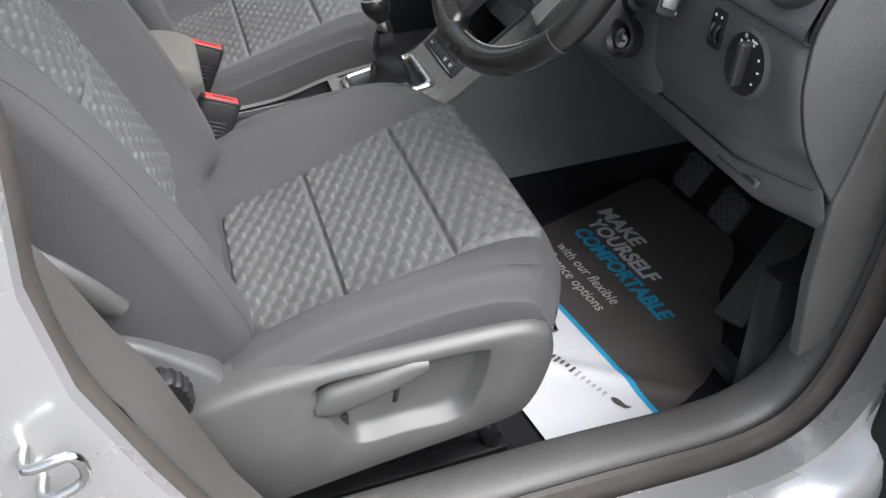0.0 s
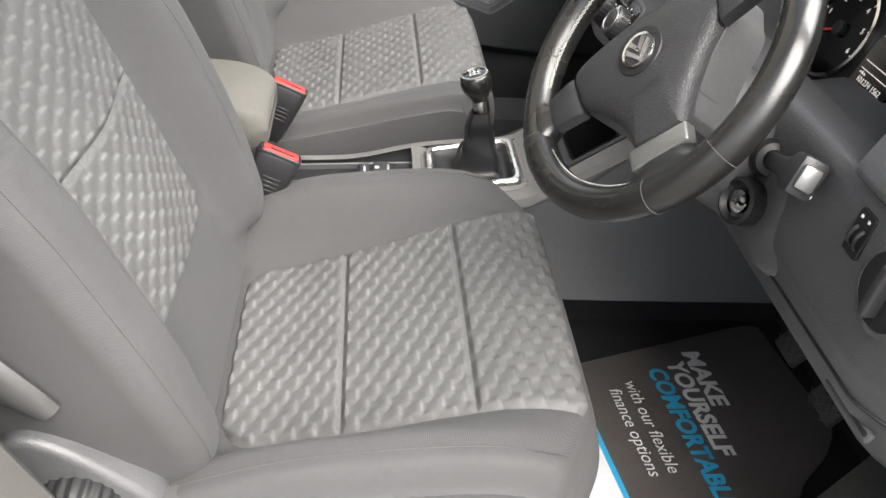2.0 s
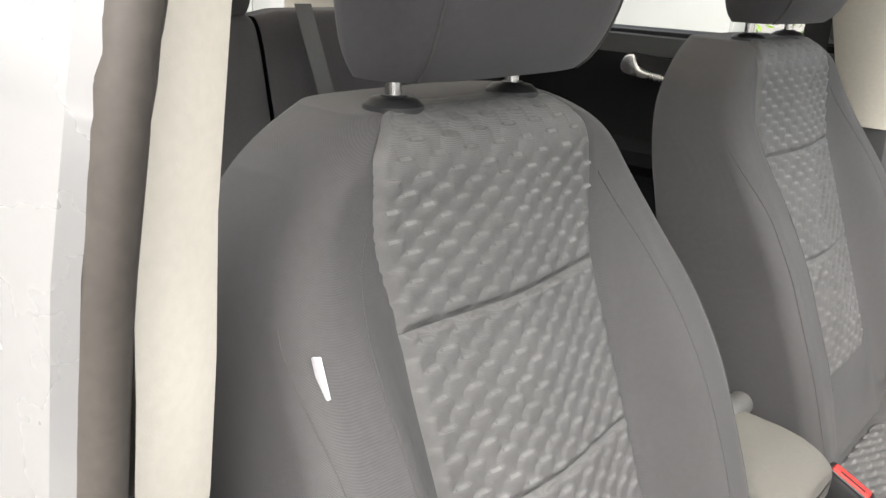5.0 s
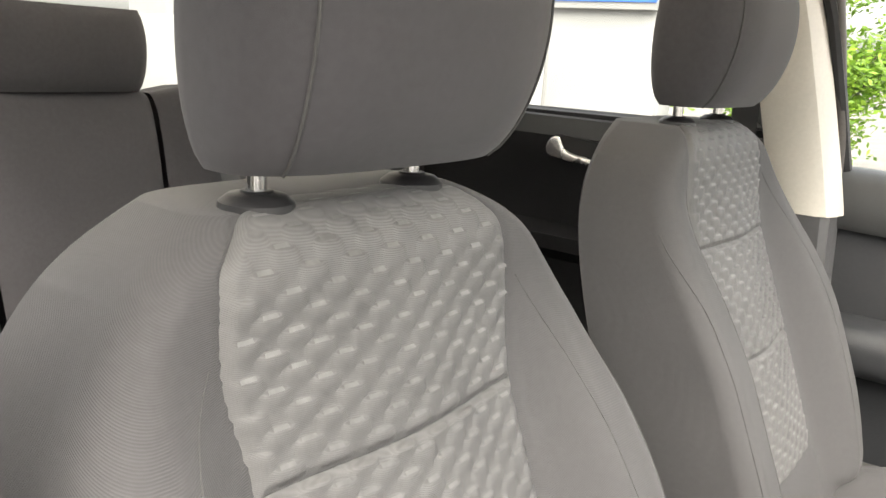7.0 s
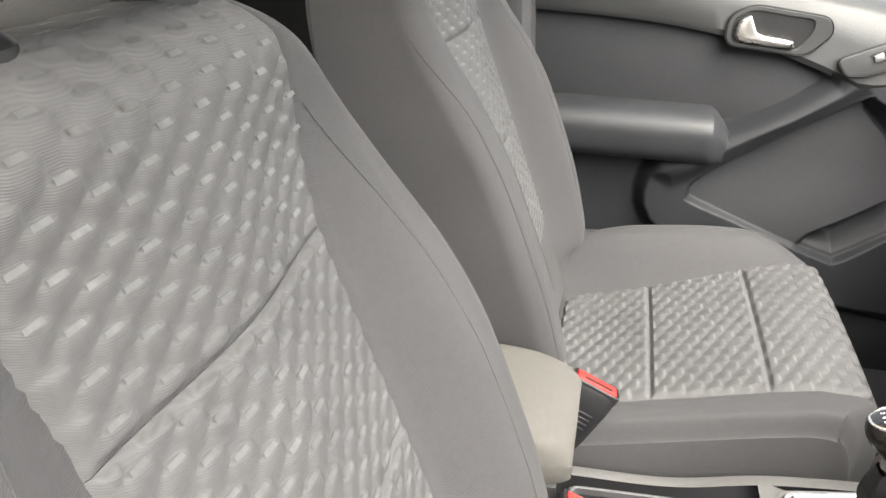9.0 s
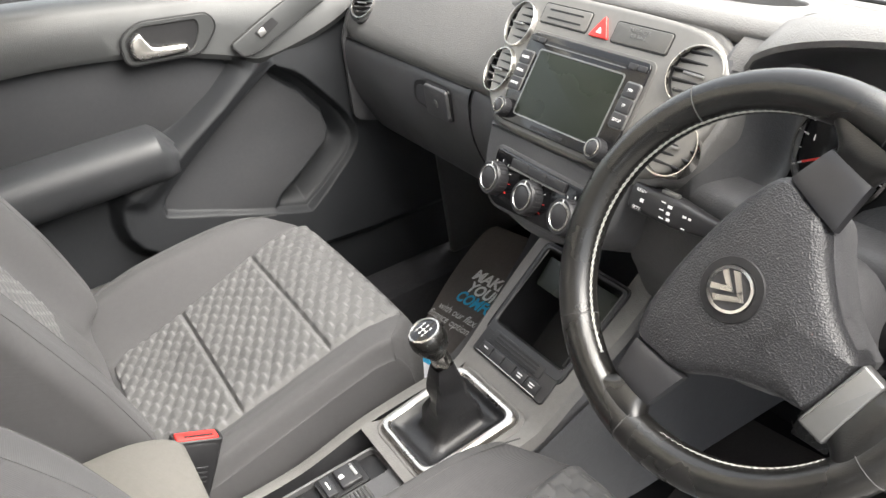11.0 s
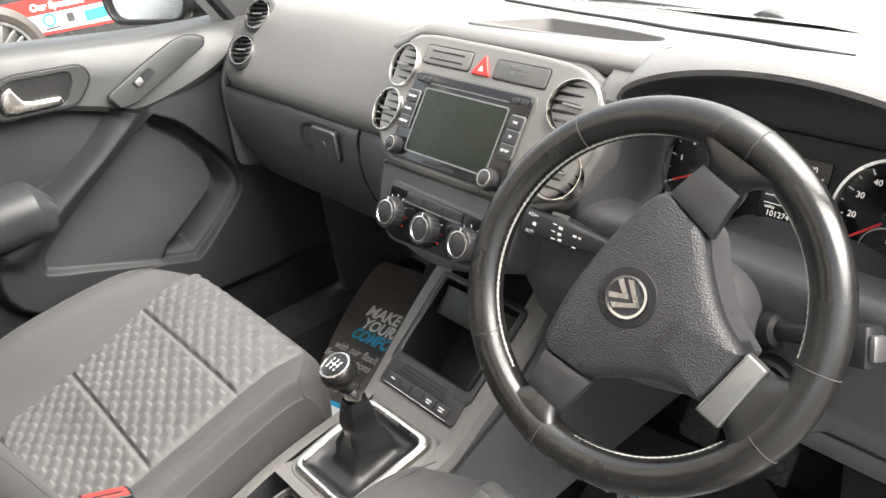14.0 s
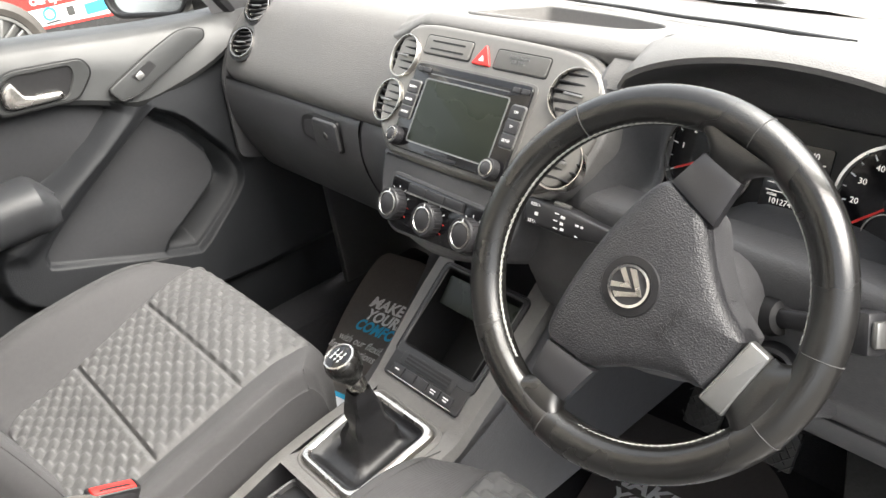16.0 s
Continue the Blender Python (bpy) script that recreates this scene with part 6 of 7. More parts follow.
part("cruise_slider", box(0.020, 0.005, 0.006, 0.001, m1 @ T(0.083, 0.0165, -0.004)), SILVERP, s1)
s2 = thing("wiper_stalk", "black wiper stalk with white symbols and a silver end", "column stalk")
W0, W1 = Vector((0.600, -0.415, 1.040)), Vector((0.585, -0.492, 1.068))
m2 = axes(W0, W1 - W0, Vector((0.35, 0, 0.94)))
L2 = (W1 - W0).length
part("stalk_socket", lathe([(0.010, 0.012), (0.016, 0.010), (0.019, 0.0), (0.020, -0.02)], m2 @ Matrix.Rotation(radians(90), 4, "Y"), 28), BLACK, s2)
rows = []
for f, w, h in ((-0.2, 0.0075, 0.0085), (0.3, 0.0075, 0.0085), (0.62, 0.0080, 0.0095), (0.80, 0.0095, 0.0125), (0.9, 0.011, 0.0165), (1.0, 0.0115, 0.0175)):
    rows.append([m2 @ Vector((f * L2, h * math.copysign(abs(math.sin(a)) ** 0.6, math.sin(a)), w * math.copysign(abs(math.cos(a)) ** 0.6, math.cos(a)))) for a in [2 * math.pi * q / 24 for q in range(24)]])
part("stalk_body", gridmesh(rows, cv=True, cap=True), BUTTON, s2)
part("end_block", box(0.026, 0.036, 0.024, 0.004, m2 @ T(L2 + 0.010, 0, 0)), BUTTON, s2)
part("end_switch", box(0.007, 0.022, 0.017, 0.003, m2 @ T(L2 + 0.0255, 0, 0.001)), SILVERP, s2, "silver switch end")
part("rocker", box(0.012, 0.018, 0.006, 0.002, m2 @ T(L2 + 0.012, 0.006, -0.0115)), BUTTON, s2)
for x, y, w, h in ((0.004, 0.010, 0.006, 0.0014), (0.002, 0.004, 0.004, 0.004), (0.004, -0.003, 0.007, 0.0014), (0.008, -0.009, 0.009, 0.0014), (0.0, -0.011, 0.004, 0.004), (0.017, -0.012, 0.004, 0.003)):
    part("symbol", box(w, h, 0.0008, 0, m2 @ T(L2 + x, y, -0.0124)), WHITEP, s2)

# ---- light switch and leveller ----
LS = thing("light_switch", "round black headlamp switch with white symbols", "light switch")
LM = axes(Vector((0.6015, -0.628, 1.048)), (0, -1, 0), (0.10, 0, 0.995))
part("switch_bezel", lathe([(0.036, -0.006), (0.036, 0.002), (0.031, 0.004), (0.030, 0.0)], LM, 40), SOFTD, LS)
part("switch_disc", lathe([(0.031, 0.0), (0.0305, 0.003), (0.0, 0.004)], LM, 40), BLACK, LS)
part("switch_grip", slab(rect(0.0095, 0.046, 0.004), 0.0, 0.015, 0.003, LM), BUTTON, LS)
text("O", 0.0055, LM @ T(-0.006, 0.0265, 0.0045), WHITEP, LS, "switch_lettering")
text("Auto", 0.0045, LM @ T(0.008, 0.0255, 0.0045), WHITEP, LS, "switch_lettering")
for deg in (60, 85, 110, 150, 180, 215):
    a = radians(deg)
    part("symbol", box(0.0022, 0.0020, 0.0006, 0, LM @ T(-0.023 * math.cos(a), 0.023 * math.sin(a), 0.0042)), WHITEP, LS)
LV = thing("lamp_leveller", "small black headlamp leveller with two thumbwheels", "leveller switch")
VM = axes(Vector((0.6035, -0.572, 1.062)), (0, -1, 0), (0.10, 0, 0.995))
part("leveller_plate", slab(rect(0.022, 0.040, 0.004), -0.006, 0.003, 0.001, VM), BLACK, LV)
for q in (-1, 1):
    part("thumbwheel", lathe([(0.011, -0.0025), (0.012, 0), (0.011, 0.0025)], VM @ T(q * 0.0045, -0.004, -0.004) @ Matrix.Rotation(radians(90), 4, "Y"), 24), BUTTON, LV)
    part("symbol", box(0.0025, 0.0025, 0.0006, 0, VM @ T(q * 0.005, 0.0135, 0.0033)), WHITEP, LV)
# knee tray seam and slot below the driver's panel
line = []
for k in range(24):
    y = -0.45 - 0.243 * k / 23
    pr = drv(y)
    zz = 0.938 - 0.012 * smooth01(0.64, 0.697, -y)
    front = sorted((float(q), float(p)) for p, q in pr if float(p) < 0.69 and 0.87 < float(q) < 1.04)
    x = float(np.interp(zz, [q for q, p in front], [p for q, p in front]))
    line.append((x - 0.0006, y, zz))
part("knee_seam", tube(line, 0.0019, 6), BLACK, DASH)
part("knee_slot", box(0.006, 0.072, 0.010, 0.002, pose(0.6275, -0.617, 0.914, 0, 30, 0)), SOFTD, DASH)
part("knee_slot_shade", box(0.006, 0.066, 0.004, 0.001, pose(0.6262, -0.617, 0.915, 0, 30, 0)), BLACK, DASH)


# ---- centre console ----
CON = thing("centre_console", "grey centre console with storage bin, button row and trays", "car console")
prof = spline([(0.05, 0.742), (0.10, 0.742), (0.20, 0.748), (0.29, 0.770), (0.36, 0.780), (0.44, 0.788), (0.468, 0.801), (0.500, 0.825), (0.560, 0.868), (0.605, 0.900), (0.66, 0.94)], 5)


# sides and flanks
for s in (-1, 1):
    rows = []
    for p in prof:
        x, z = p
        wide = 0.100 + 0.012 * smooth01(0.44, 0.60, x)
        rows.append([(x, s * (wide + 0.010), 0.45 + 0.17 * smooth01(0.40, 0.50, x)), (x, s * (wide + 0.006), z - 0.06), (x, s * wide, z - 0.016), (x, s * (wide - 0.006), z - 0.004), (x, s * (wide - 0.016), z), (x, s * 0.072, z + 0.0005)])
    part("console_side", gridmesh([r[2:] for r in rows]), SOFT, CON)
    part("console_flank", gridmesh([r[:3] for r in rows]), CONS, CON)
# cheeks that close the console up to the dash
for s in (-1, 1):
    w = part("console_cheek", gridmesh([[(0.42, s * 0.113, 0.60), (0.42, s * 0.109, 0.765)], [(0.52, s * 0.119, 0.619), (0.52, s * 0.116, 0.815)], [(0.60, s * 0.121, 0.619), (0.60, s * 0.120, 0.89)], [(0.70, s * 0.122, 0.619), (0.68, s * 0.120, 1.0)], [(1.10, s * 0.125, 0.619), (1.10, s * 0.125, 1.0)]]), CONS, CON)
# top strip, front part with the bin's opening cut through
rows = [[(float(x), y, float(z) + 0.0005) for y in (0.072, 0.03, -0.03, -0.072)] for x, z in prof if 0.28 < x < 0.506]
rows = [[(x, y, z - 0.006 * (0.31 < x < 0.45)) for x, y, z in r] for r in rows]
part("console_top", gridmesh(rows), SOFT, CON)
BM = axes(Vector((0.553, 0, 0.8625)), (0, -1, 0), (0.815, 0, 0.579))
bo = rounded([(-0.078, -0.066), (0.078, -0.066), (0.082, 0.078), (-0.082, 0.078)], 0.010, 4)
bi = rounded([(-0.071, -0.050), (0.071, -0.050), (0.075, 0.072), (-0.075, 0.072)], 0.008, 4)
part("bin_frame", ringslab(bo, bi, -0.004, 0.0035, BM, 0.002), BUTTON, CON)
part("bin_line", ringslab(inset(bo, -0.0025), inset(bo, -0.0002), -0.004, 0.0022, BM), BLACK, CON)
rows = [[BM @ Vector((x, y, 0.0)) for x, y in bi], [BM @ Vector((x * 0.98, y * 0.98, -0.02)) for x, y in bi], [BM @ Vector((x * 0.95, y * 0.9 - 0.01, -0.085)) for x, y in bi]]
part("bin_well", gridmesh(rows, cv=True, cap=False), BLACK, CON, "black storage bin")
part("bin_floor", slab([(x * 0.95, y * 0.9 - 0.01) for x, y in bi], -0.09, -0.084, 0, BM), BLACK, CON)
part("bin_lid", slab(rounded([(-0.066, 0.020), (0.066, 0.020), (0.069, 0.063), (-0.069, 0.063)], 0.004, 3), -0.020, -0.016, 0.001, BM @ T(0, 0, 0.004) @ Matrix.Rotation(0.12, 4, "X")), SCREEN, CON, "glossy dark shutter over the bin")
part("bin_rib", box(0.003, 0.05, 0.02, 0.001, BM @ T(0.012, -0.02, -0.075)), SOFTD, CON)
# button row with silver edge on a dark plate
KM = axes(Vector((0.4865, 0, 0.8155)), (0, -1, 0), (0.815, 0, 0.579))
part("button_plate", slab(rect(0.152, 0.044, 0.006, -0.001, 0.0040), -0.006, 0.0026, 0.0015, KM), BUTTON, CON, "dark plate round the button row")
for k in range(5):
    x = -0.0515 + 0.0250 * k
    b = part("console_button", slab(rect(0.0235, 0.0145, 0.0018, x, -0.006), -0.003, 0.0055, 0.0012, KM), BUTTON, CON)
    if k in (3, 4):
        part("symbol", box(0.010, 0.0016, 0.0006, 0, KM @ T(x, -0.004, 0.0057)), WHITEP, b)
        part("symbol", box(0.008, 0.0016, 0.0006, 0, KM @ T(x, -0.0075, 0.0057)), WHITEP, b)
    if k == 0:
        part("symbol", box(0.008, 0.0016, 0.0006, 0, KM @ T(x, -0.0055, 0.0057)), WHITEP, b)
part("button_edge", slab(rect(0.128, 0.0022, 0.001, -0.0015, -0.0148), -0.003, 0.0050, 0.0008, KM), CHROME, CON, "chrome strip along the buttons")
for k in range(3):
    part("vent_slot", slab(rect(0.088, 0.0028, 0.001, -0.004, 0.0085 + 0.0052 * k), -0.002, 0.0046, 0, KM), BLACK, CON)
part("slot_plate", slab(rect(0.108, 0.019, 0.003, -0.004, 0.0135), -0.003, 0.0038, 0.001, KM), BUTTON, CON)

# gear lever with chrome frame and pleated gaiter
GEAR = thing("gear_lever", "black leather gear lever with chrome frame and glossy knob", "gear lever")
GF = axes(Vector((0.383, -0.002, 0.7845)), (0, -1, 0), (0.990, 0, 0.140))
fo = rounded([(-0.060, -0.074), (0.060, -0.074), (0.066, 0.064), (-0.066, 0.064)], 0.018, 6)
fi = rounded([(-0.0505, -0.0645), (0.0505, -0.0645), (0.0555, 0.0535), (-0.0555, 0.0535)], 0.014, 6)
part("gaiter_frame", ringslab(fo, fi, -0.010, 0.007, GF, 0.003), CHROME, GEAR, "satin chrome gaiter frame")
part("frame_base", ringslab(inset(fo, -0.010), inset(fo, -0.0005), -0.016, 0.001, GF, 0.004), SOFT, GEAR)
rows = []
TOPC = GF.inverted() @ Vector((0.382, -0.010, 0.882))
levels = spline([(0.0, 1.0, 0.003), (0.05, 0.94, 0.004), (0.12, 0.80, -0.002), (0.22, 0.58, 0.002), (0.34, 0.46, 0.022), (0.48, 0.41, 0.042), (0.62, 0.36, 0.060), (0.76, 0.31, 0.076), (0.9, 0.25, 0.089), (1.0, 0.20, 0.095)], 3)
for f, k, h in levels:
    row = []
    g_ = smooth01(0.06, 0.42, f)
    rad = 0.037 - 0.016 * smooth01(0.15, 0.75, f) - 0.006 * smooth01(0.7, 1.0, f)
    for i, (x, y) in enumerate(rounded([(-0.0525, -0.0665), (0.0525, -0.0665), (0.0575, 0.0555), (-0.0575, 0.0555)], 0.014, 12)):
        a = math.atan2(y, x)
        fold = 1 + (0.13 * math.sin(5 * a + 1.1 + 4.0 * f) + 0.08 * math.sin(8 * a + 7 * f) + 0.09 * math.sin(2 * a + 19 * f)) * math.sin(math.pi * min(1, f * 1.15)) * (1 - 0.6 * smooth01(0.7, 1.0, f))
        px, py = x * k * (1 - g_) + rad * math.cos(a) * fold * g_, y * k * (1 - g_) + rad * math.sin(a) * fold * g_
        row.append(GF @ Vector((TOPC.x * f + px, TOPC.y * f + py, h + 0.004 * math.sin(4 * a + 0.5) * math.sin(math.pi * min(1, f * 2.6)) * (f < 0.385))))
    rows.append(row)
part("gaiter", gridmesh(rows, cv=True), GAITER, GEAR, "black leather gaiter with folds")
KA = axes(Vector((0.382, -0.010, 0.886)), (0, -1, 0), (0.96, 0, 0.28)) @ Matrix.Scale(0.86, 4)
part("knob_collar", lathe([(0.0135, -0.008), (0.0145, 0.0), (0.0135, 0.010), (0.0125, 0.014)], KA, 28), CHROME, GEAR, "chrome collar")
part("knob", lathe([(0.0125, 0.012), (0.0150, 0.018), (0.0225, 0.030), (0.0262, 0.042), (0.0265, 0.050), (0.0245, 0.058), (0.0225, 0.0605), (0.0, 0.0625)], KA, 36), LEATHER, GEAR)
part("knob_rim", lathe([(0.0225, 0.0600), (0.0222, 0.0622), (0.0200, 0.0628), (0.0195, 0.0610)], KA, 36), CHROME, GEAR)
cap = part("shift_cap", lathe([(0.0198, 0.0612), (0.012, 0.0628), (0.0, 0.0634)], KA, 32), GLOSS, GEAR, "gloss cap with the shift pattern")
for x, n_ in ((-0.008, "1"), (0.0, "3"), (0.008, "5")):
    text(n_, 0.0062, KA @ T(x, 0.0068, 0.0636), WHITEP, cap, "shift_figure")
for x, n_ in ((-0.008, "2"), (0.0, "4"), (0.008, "6")):
    text(n_, 0.0062, KA @ T(x, -0.0068, 0.0636), WHITEP, cap, "shift_figure")
for x in (-0.008, 0.0, 0.008):
    part("shift_line", box(0.0008, 0.006, 0.0004, 0, KA @ T(x, 0, 0.0637)), WHITEP, cap)
part("shift_line", box(0.0165, 0.0008, 0.0004, 0, KA @ T(0, 0, 0.0637)), WHITEP, cap)

# trays and parking brake switches between the seats
TRAY = thing("console_tray", "console tray with parking brake switches", "console tray")
TM2 = axes(Vector((0.190, 0.008, 0.752)), (1, 0, 0.05), (0, 1, 0))
o_ = rect(0.215, 0.084, 0.012, 0.0, -0.004, 5)
i_ = rect(0.200, 0.046, 0.008, 0.0, 0.012, 5)
part("tray_rim", ringslab(o_, i_, -0.008, 0.004, TM2, 0.002), SOFTD, TRAY)
part("tray_well", slab(i_, -0.012, -0.006, 0, TM2), BLACK, TRAY)
part("switch_panel", slab(rect(0.060, 0.042, 0.004, 0.045, 0.012), -0.006, 0.003, 0.001, TM2), BLACK, TRAY)
b1 = part("hold_switch", slab(rect(0.014, 0.034, 0.002, 0.027, 0.012), 0.0, 0.007, 0.0015, TM2), BUTTON, TRAY)
part("symbol", box(0.002, 0.014, 0.0006, 0, TM2 @ T(0.027, 0.012, 0.0072)), WHITEP, b1)
b2 = part("brake_switch", slab(rect(0.028, 0.034, 0.003, 0.054, 0.012), 0.0, 0.009, 0.002, TM2), BUTTON, TRAY)
part("symbol", box(0.006, 0.006, 0.0006, 0, TM2 @ T(0.046, 0.012, 0.0092)), WHITEP, b2)
part("switch_lip", box(0.004, 0.022, 0.002, 0.0006, TM2 @ T(0.063, 0.014, 0.0094)), CHROME, b2)
shut = bmesh.new()
for k in range(34):
    add(shut, box(0.0040, 0.030, 0.003, 0.0012, TM2 @ T(-0.095 + 0.0048 * k, -0.030, 0.004), 1))
sh_ = part("roller_shutter", shut, SEATTRIM, TRAY, "ribbed grey roller shutter")
sh_["kind"] = "stuff"

# padded armrest behind the trays
AR = thing("armrest", "pale grey cloth centre armrest with dark base", "armrest")
rows = []
for k in range(29):
    f = k / 28
    x = -0.30 + 0.385 * math.sin(f * math.pi / 2) ** 0.9
    u = max(0.0, (x - 0.0) / 0.086)
    e = math.sqrt(max(0.0, 1 - min(1.0, u) ** 2.4))
    t = 0.872 + (0.046 - 0.010 * f) * (0.25 + 0.75 * e)
    w = 0.080 * (0.80 + 0.20 * e)
    b = 0.842 + 0.010 * (1 - e)
    ring = [(x, w * 0.93, b), (x, w, b + 0.018), (x, w, t - 0.020), (x, w * 0.92, t - 0.006), (x, w * 0.65, t), (x, 0, t + 0.003), (x, -w * 0.65, t), (x, -w * 0.92, t - 0.006), (x, -w, t - 0.020), (x, -w, b + 0.018), (x, -w * 0.93, b)]
    rows.append([tuple(p) for p in spline(ring, 3)])
part("lid", gridmesh(rows, cv=True, cap=True), ARMC, AR, "pale grey cloth lid")
rows = []
for k in range(16):
    f = k / 15
    x = -0.30 + 0.372 * f
    e = smooth01(1.0, 0.80, f)
    b_ = 0.80 + 0.03 * (1 - e)
    rows.append([(x, 0.070, b_), (x, 0.074, 0.845), (x, -0.074, 0.845), (x, -0.070, b_)])
part("lid_base", gridmesh(rows, cv=True, cap=True), SOFTD, AR)
part("box_body", box(0.34, 0.15, 0.34, 0.012, T(-0.13, 0, 0.635)), SOFT, AR)
part("hinge_cap", lathe([(0.0, 0.10), (0.012, 0.10), (0.016, 0.095), (0.016, -0.095), (0.012, -0.10), (0.0, -0.10)], axes(Vector((-0.045, 0, 0.905)), (0, 0, 1), (1, 0, 0)), 20), SILVERP, AR, "silver hinge cap")


def buckle(p, lean, label):
    """A belt buckle on its stalk; p is the middle of its top."""
    th = thing("belt_buckle", label, "belt buckle", group="front belt buckles")
    m = T(*p) @ Matrix.Rotation(radians(lean), 4, "Y") @ Matrix.Rotation(radians(-6), 4, "X") @ Matrix.Scale(1.06, 4)
    rows = []
    for z, w, d in ((-0.085, 0.010, 0.018), (-0.075, 0.012, 0.021), (-0.03, 0.0135, 0.0265), (-0.004, 0.014, 0.0285), (0.0, 0.0125, 0.027)):
        rows.append([m @ Vector((d * math.copysign(abs(math.cos(a)) ** 0.45, math.cos(a)), w * math.copysign(abs(math.sin(a)) ** 0.45, math.sin(a)), z)) for a in [2 * math.pi * q / 24 for q in range(24)]])
    part("buckle_body", gridmesh(rows, cv=True, cap=True), BLACK, th)
    part("release_button", box(0.046, 0.0175, 0.008, 0.002, m @ T(0.001, -0.0005, 0.0005)), RED, th, "red release button")
    part("button_rim", ringslab(rect(0.0545, 0.0245, 0.006), rect(0.0465, 0.018, 0.002), -0.004, 0.0032, m @ T(0.001, -0.0005, 0.0), 0.0012), BLACK, th)
    for k in range(4):
        part("body_rib", box(0.022, 0.0012, 0.0020, 0.0004, m @ T(0.002, -0.0138, -0.030 - 0.006 * k), 1), BUTTON, th)
    part("button_slit", box(0.032, 0.0035, 0.002, 0.0005, m @ T(0.002, -0.0045, 0.0046)), BLACK, th)
    part("buckle_stalk", tube([m @ Vector((0, 0, -0.075)), m @ Vector((-0.02, 0, -0.20))], 0.009, 8), BLACK, th)
    return th


buckle((0.104, -0.110, 0.857), 24, "black belt buckle with red button beside the driver's seat")
buckle((0.100, 0.089, 0.861), 24, "black belt buckle with red button beside the passenger seat")

# passenger belt hanging on its pillar
SB = thing("seat_belt", "dark seat belt webbing beside the passenger pillar", "seat belt")
part("webbing", gridmesh([[(-0.20, 0.655, 1.46), (-0.205, 0.675, 1.1), (-0.19, 0.68, 0.55)], [(-0.245, 0.655, 1.46), (-0.25, 0.675, 1.1), (-0.235, 0.68, 0.55)]]), BLACK, SB)

# ---- pedals ----
PEDAL = material("worn pedal rubber", (0.055, 0.054, 0.052), 0.6, grain=0.4, grain_size=300, var=0.25)


def pedal(c, w, h, tilt, label, name="pedal"):
    th = thing(name, label, "pedal")
    m = pose(*c, 0, tilt, 0)
    part("pedal_pad", box(0.012, w, h, 0.004, m), PEDAL, th)
    for k in range(-3, 4):
        for sgn in (-1, 1):
            mm = m @ T(-0.0065, 0, 0) @ Matrix.Rotation(radians(45 * sgn), 4, "X") @ T(0, k * 0.0125, 0)
            part("tread_rib", box(0.003, 0.002, min(w, h) * (0.98 - 0.20 * abs(k)), 0.0006, mm, 1), SEATTRIM, th)
    part("pedal_arm", tube([m @ Vector((0.006, 0, h * 0.3)), m @ Vector((0.08, 0, 0.14)), m @ Vector((0.13, 0, 0.36)), Vector((1.19, c[1], 0.98))], 0.009, 8), BLACK, th)
    return th


pedal((0.915, -0.150, 0.562), 0.062, 0.072, 34, "black rubber clutch pedal with diamond treads")
pedal((0.915, -0.272, 0.560), 0.066, 0.066, 34, "black rubber brake pedal with diamond treads")
AC = thing("accelerator", "long ribbed black accelerator pedal", "pedal")
am = axes(Vector((0.905, -0.412, 0.545)), Vector((0.22, 0.10, 0.115)), Vector((0.3, -0.95, 0)))
part("pedal_plate", box(0.25, 0.056, 0.012, 0.004, am), PEDAL, AC)
for k in range(5):
    part("tread_rib", box(0.22, 0.004, 0.003, 0.001, am @ T(0, -0.022 + 0.011 * k, 0.007)), BLACK, AC)
FR = part("side_lining", box(0.50, 0.04, 0.30, 0.012, pose(0.95, -0.600, 0.60, 0, 0, 6)), BLACK)
tagged(FR, "black moulded footwell side lining", "footwell lining", kind="structure")
for k in range(3):
    fm = part("footwell_box", box(0.16, 0.06, 0.05, 0.015, pose(0.80 + 0.07 * k, -0.545, 0.49 + 0.03 * k, 10, 20, 12)), BLACK)
    tagged(fm, "black moulded footwell trim", "footwell trim", kind="structure")


# ---- printed paper floor mats ----
def sheet_z(x, y, base, slope, x0, seed):
    return base + slope * max(0.0, x - x0) + 0.0035 * math.sin(9 * x + 5 * y + seed) + 0.003 * math.sin(23 * x - 17 * y + 2 * seed) * (0.5 + 0.5 * math.sin(7 * y)) + 0.006 * math.exp(-((x * 0.7 + y + 0.05 + 0.1 * seed) / 0.018) ** 2)


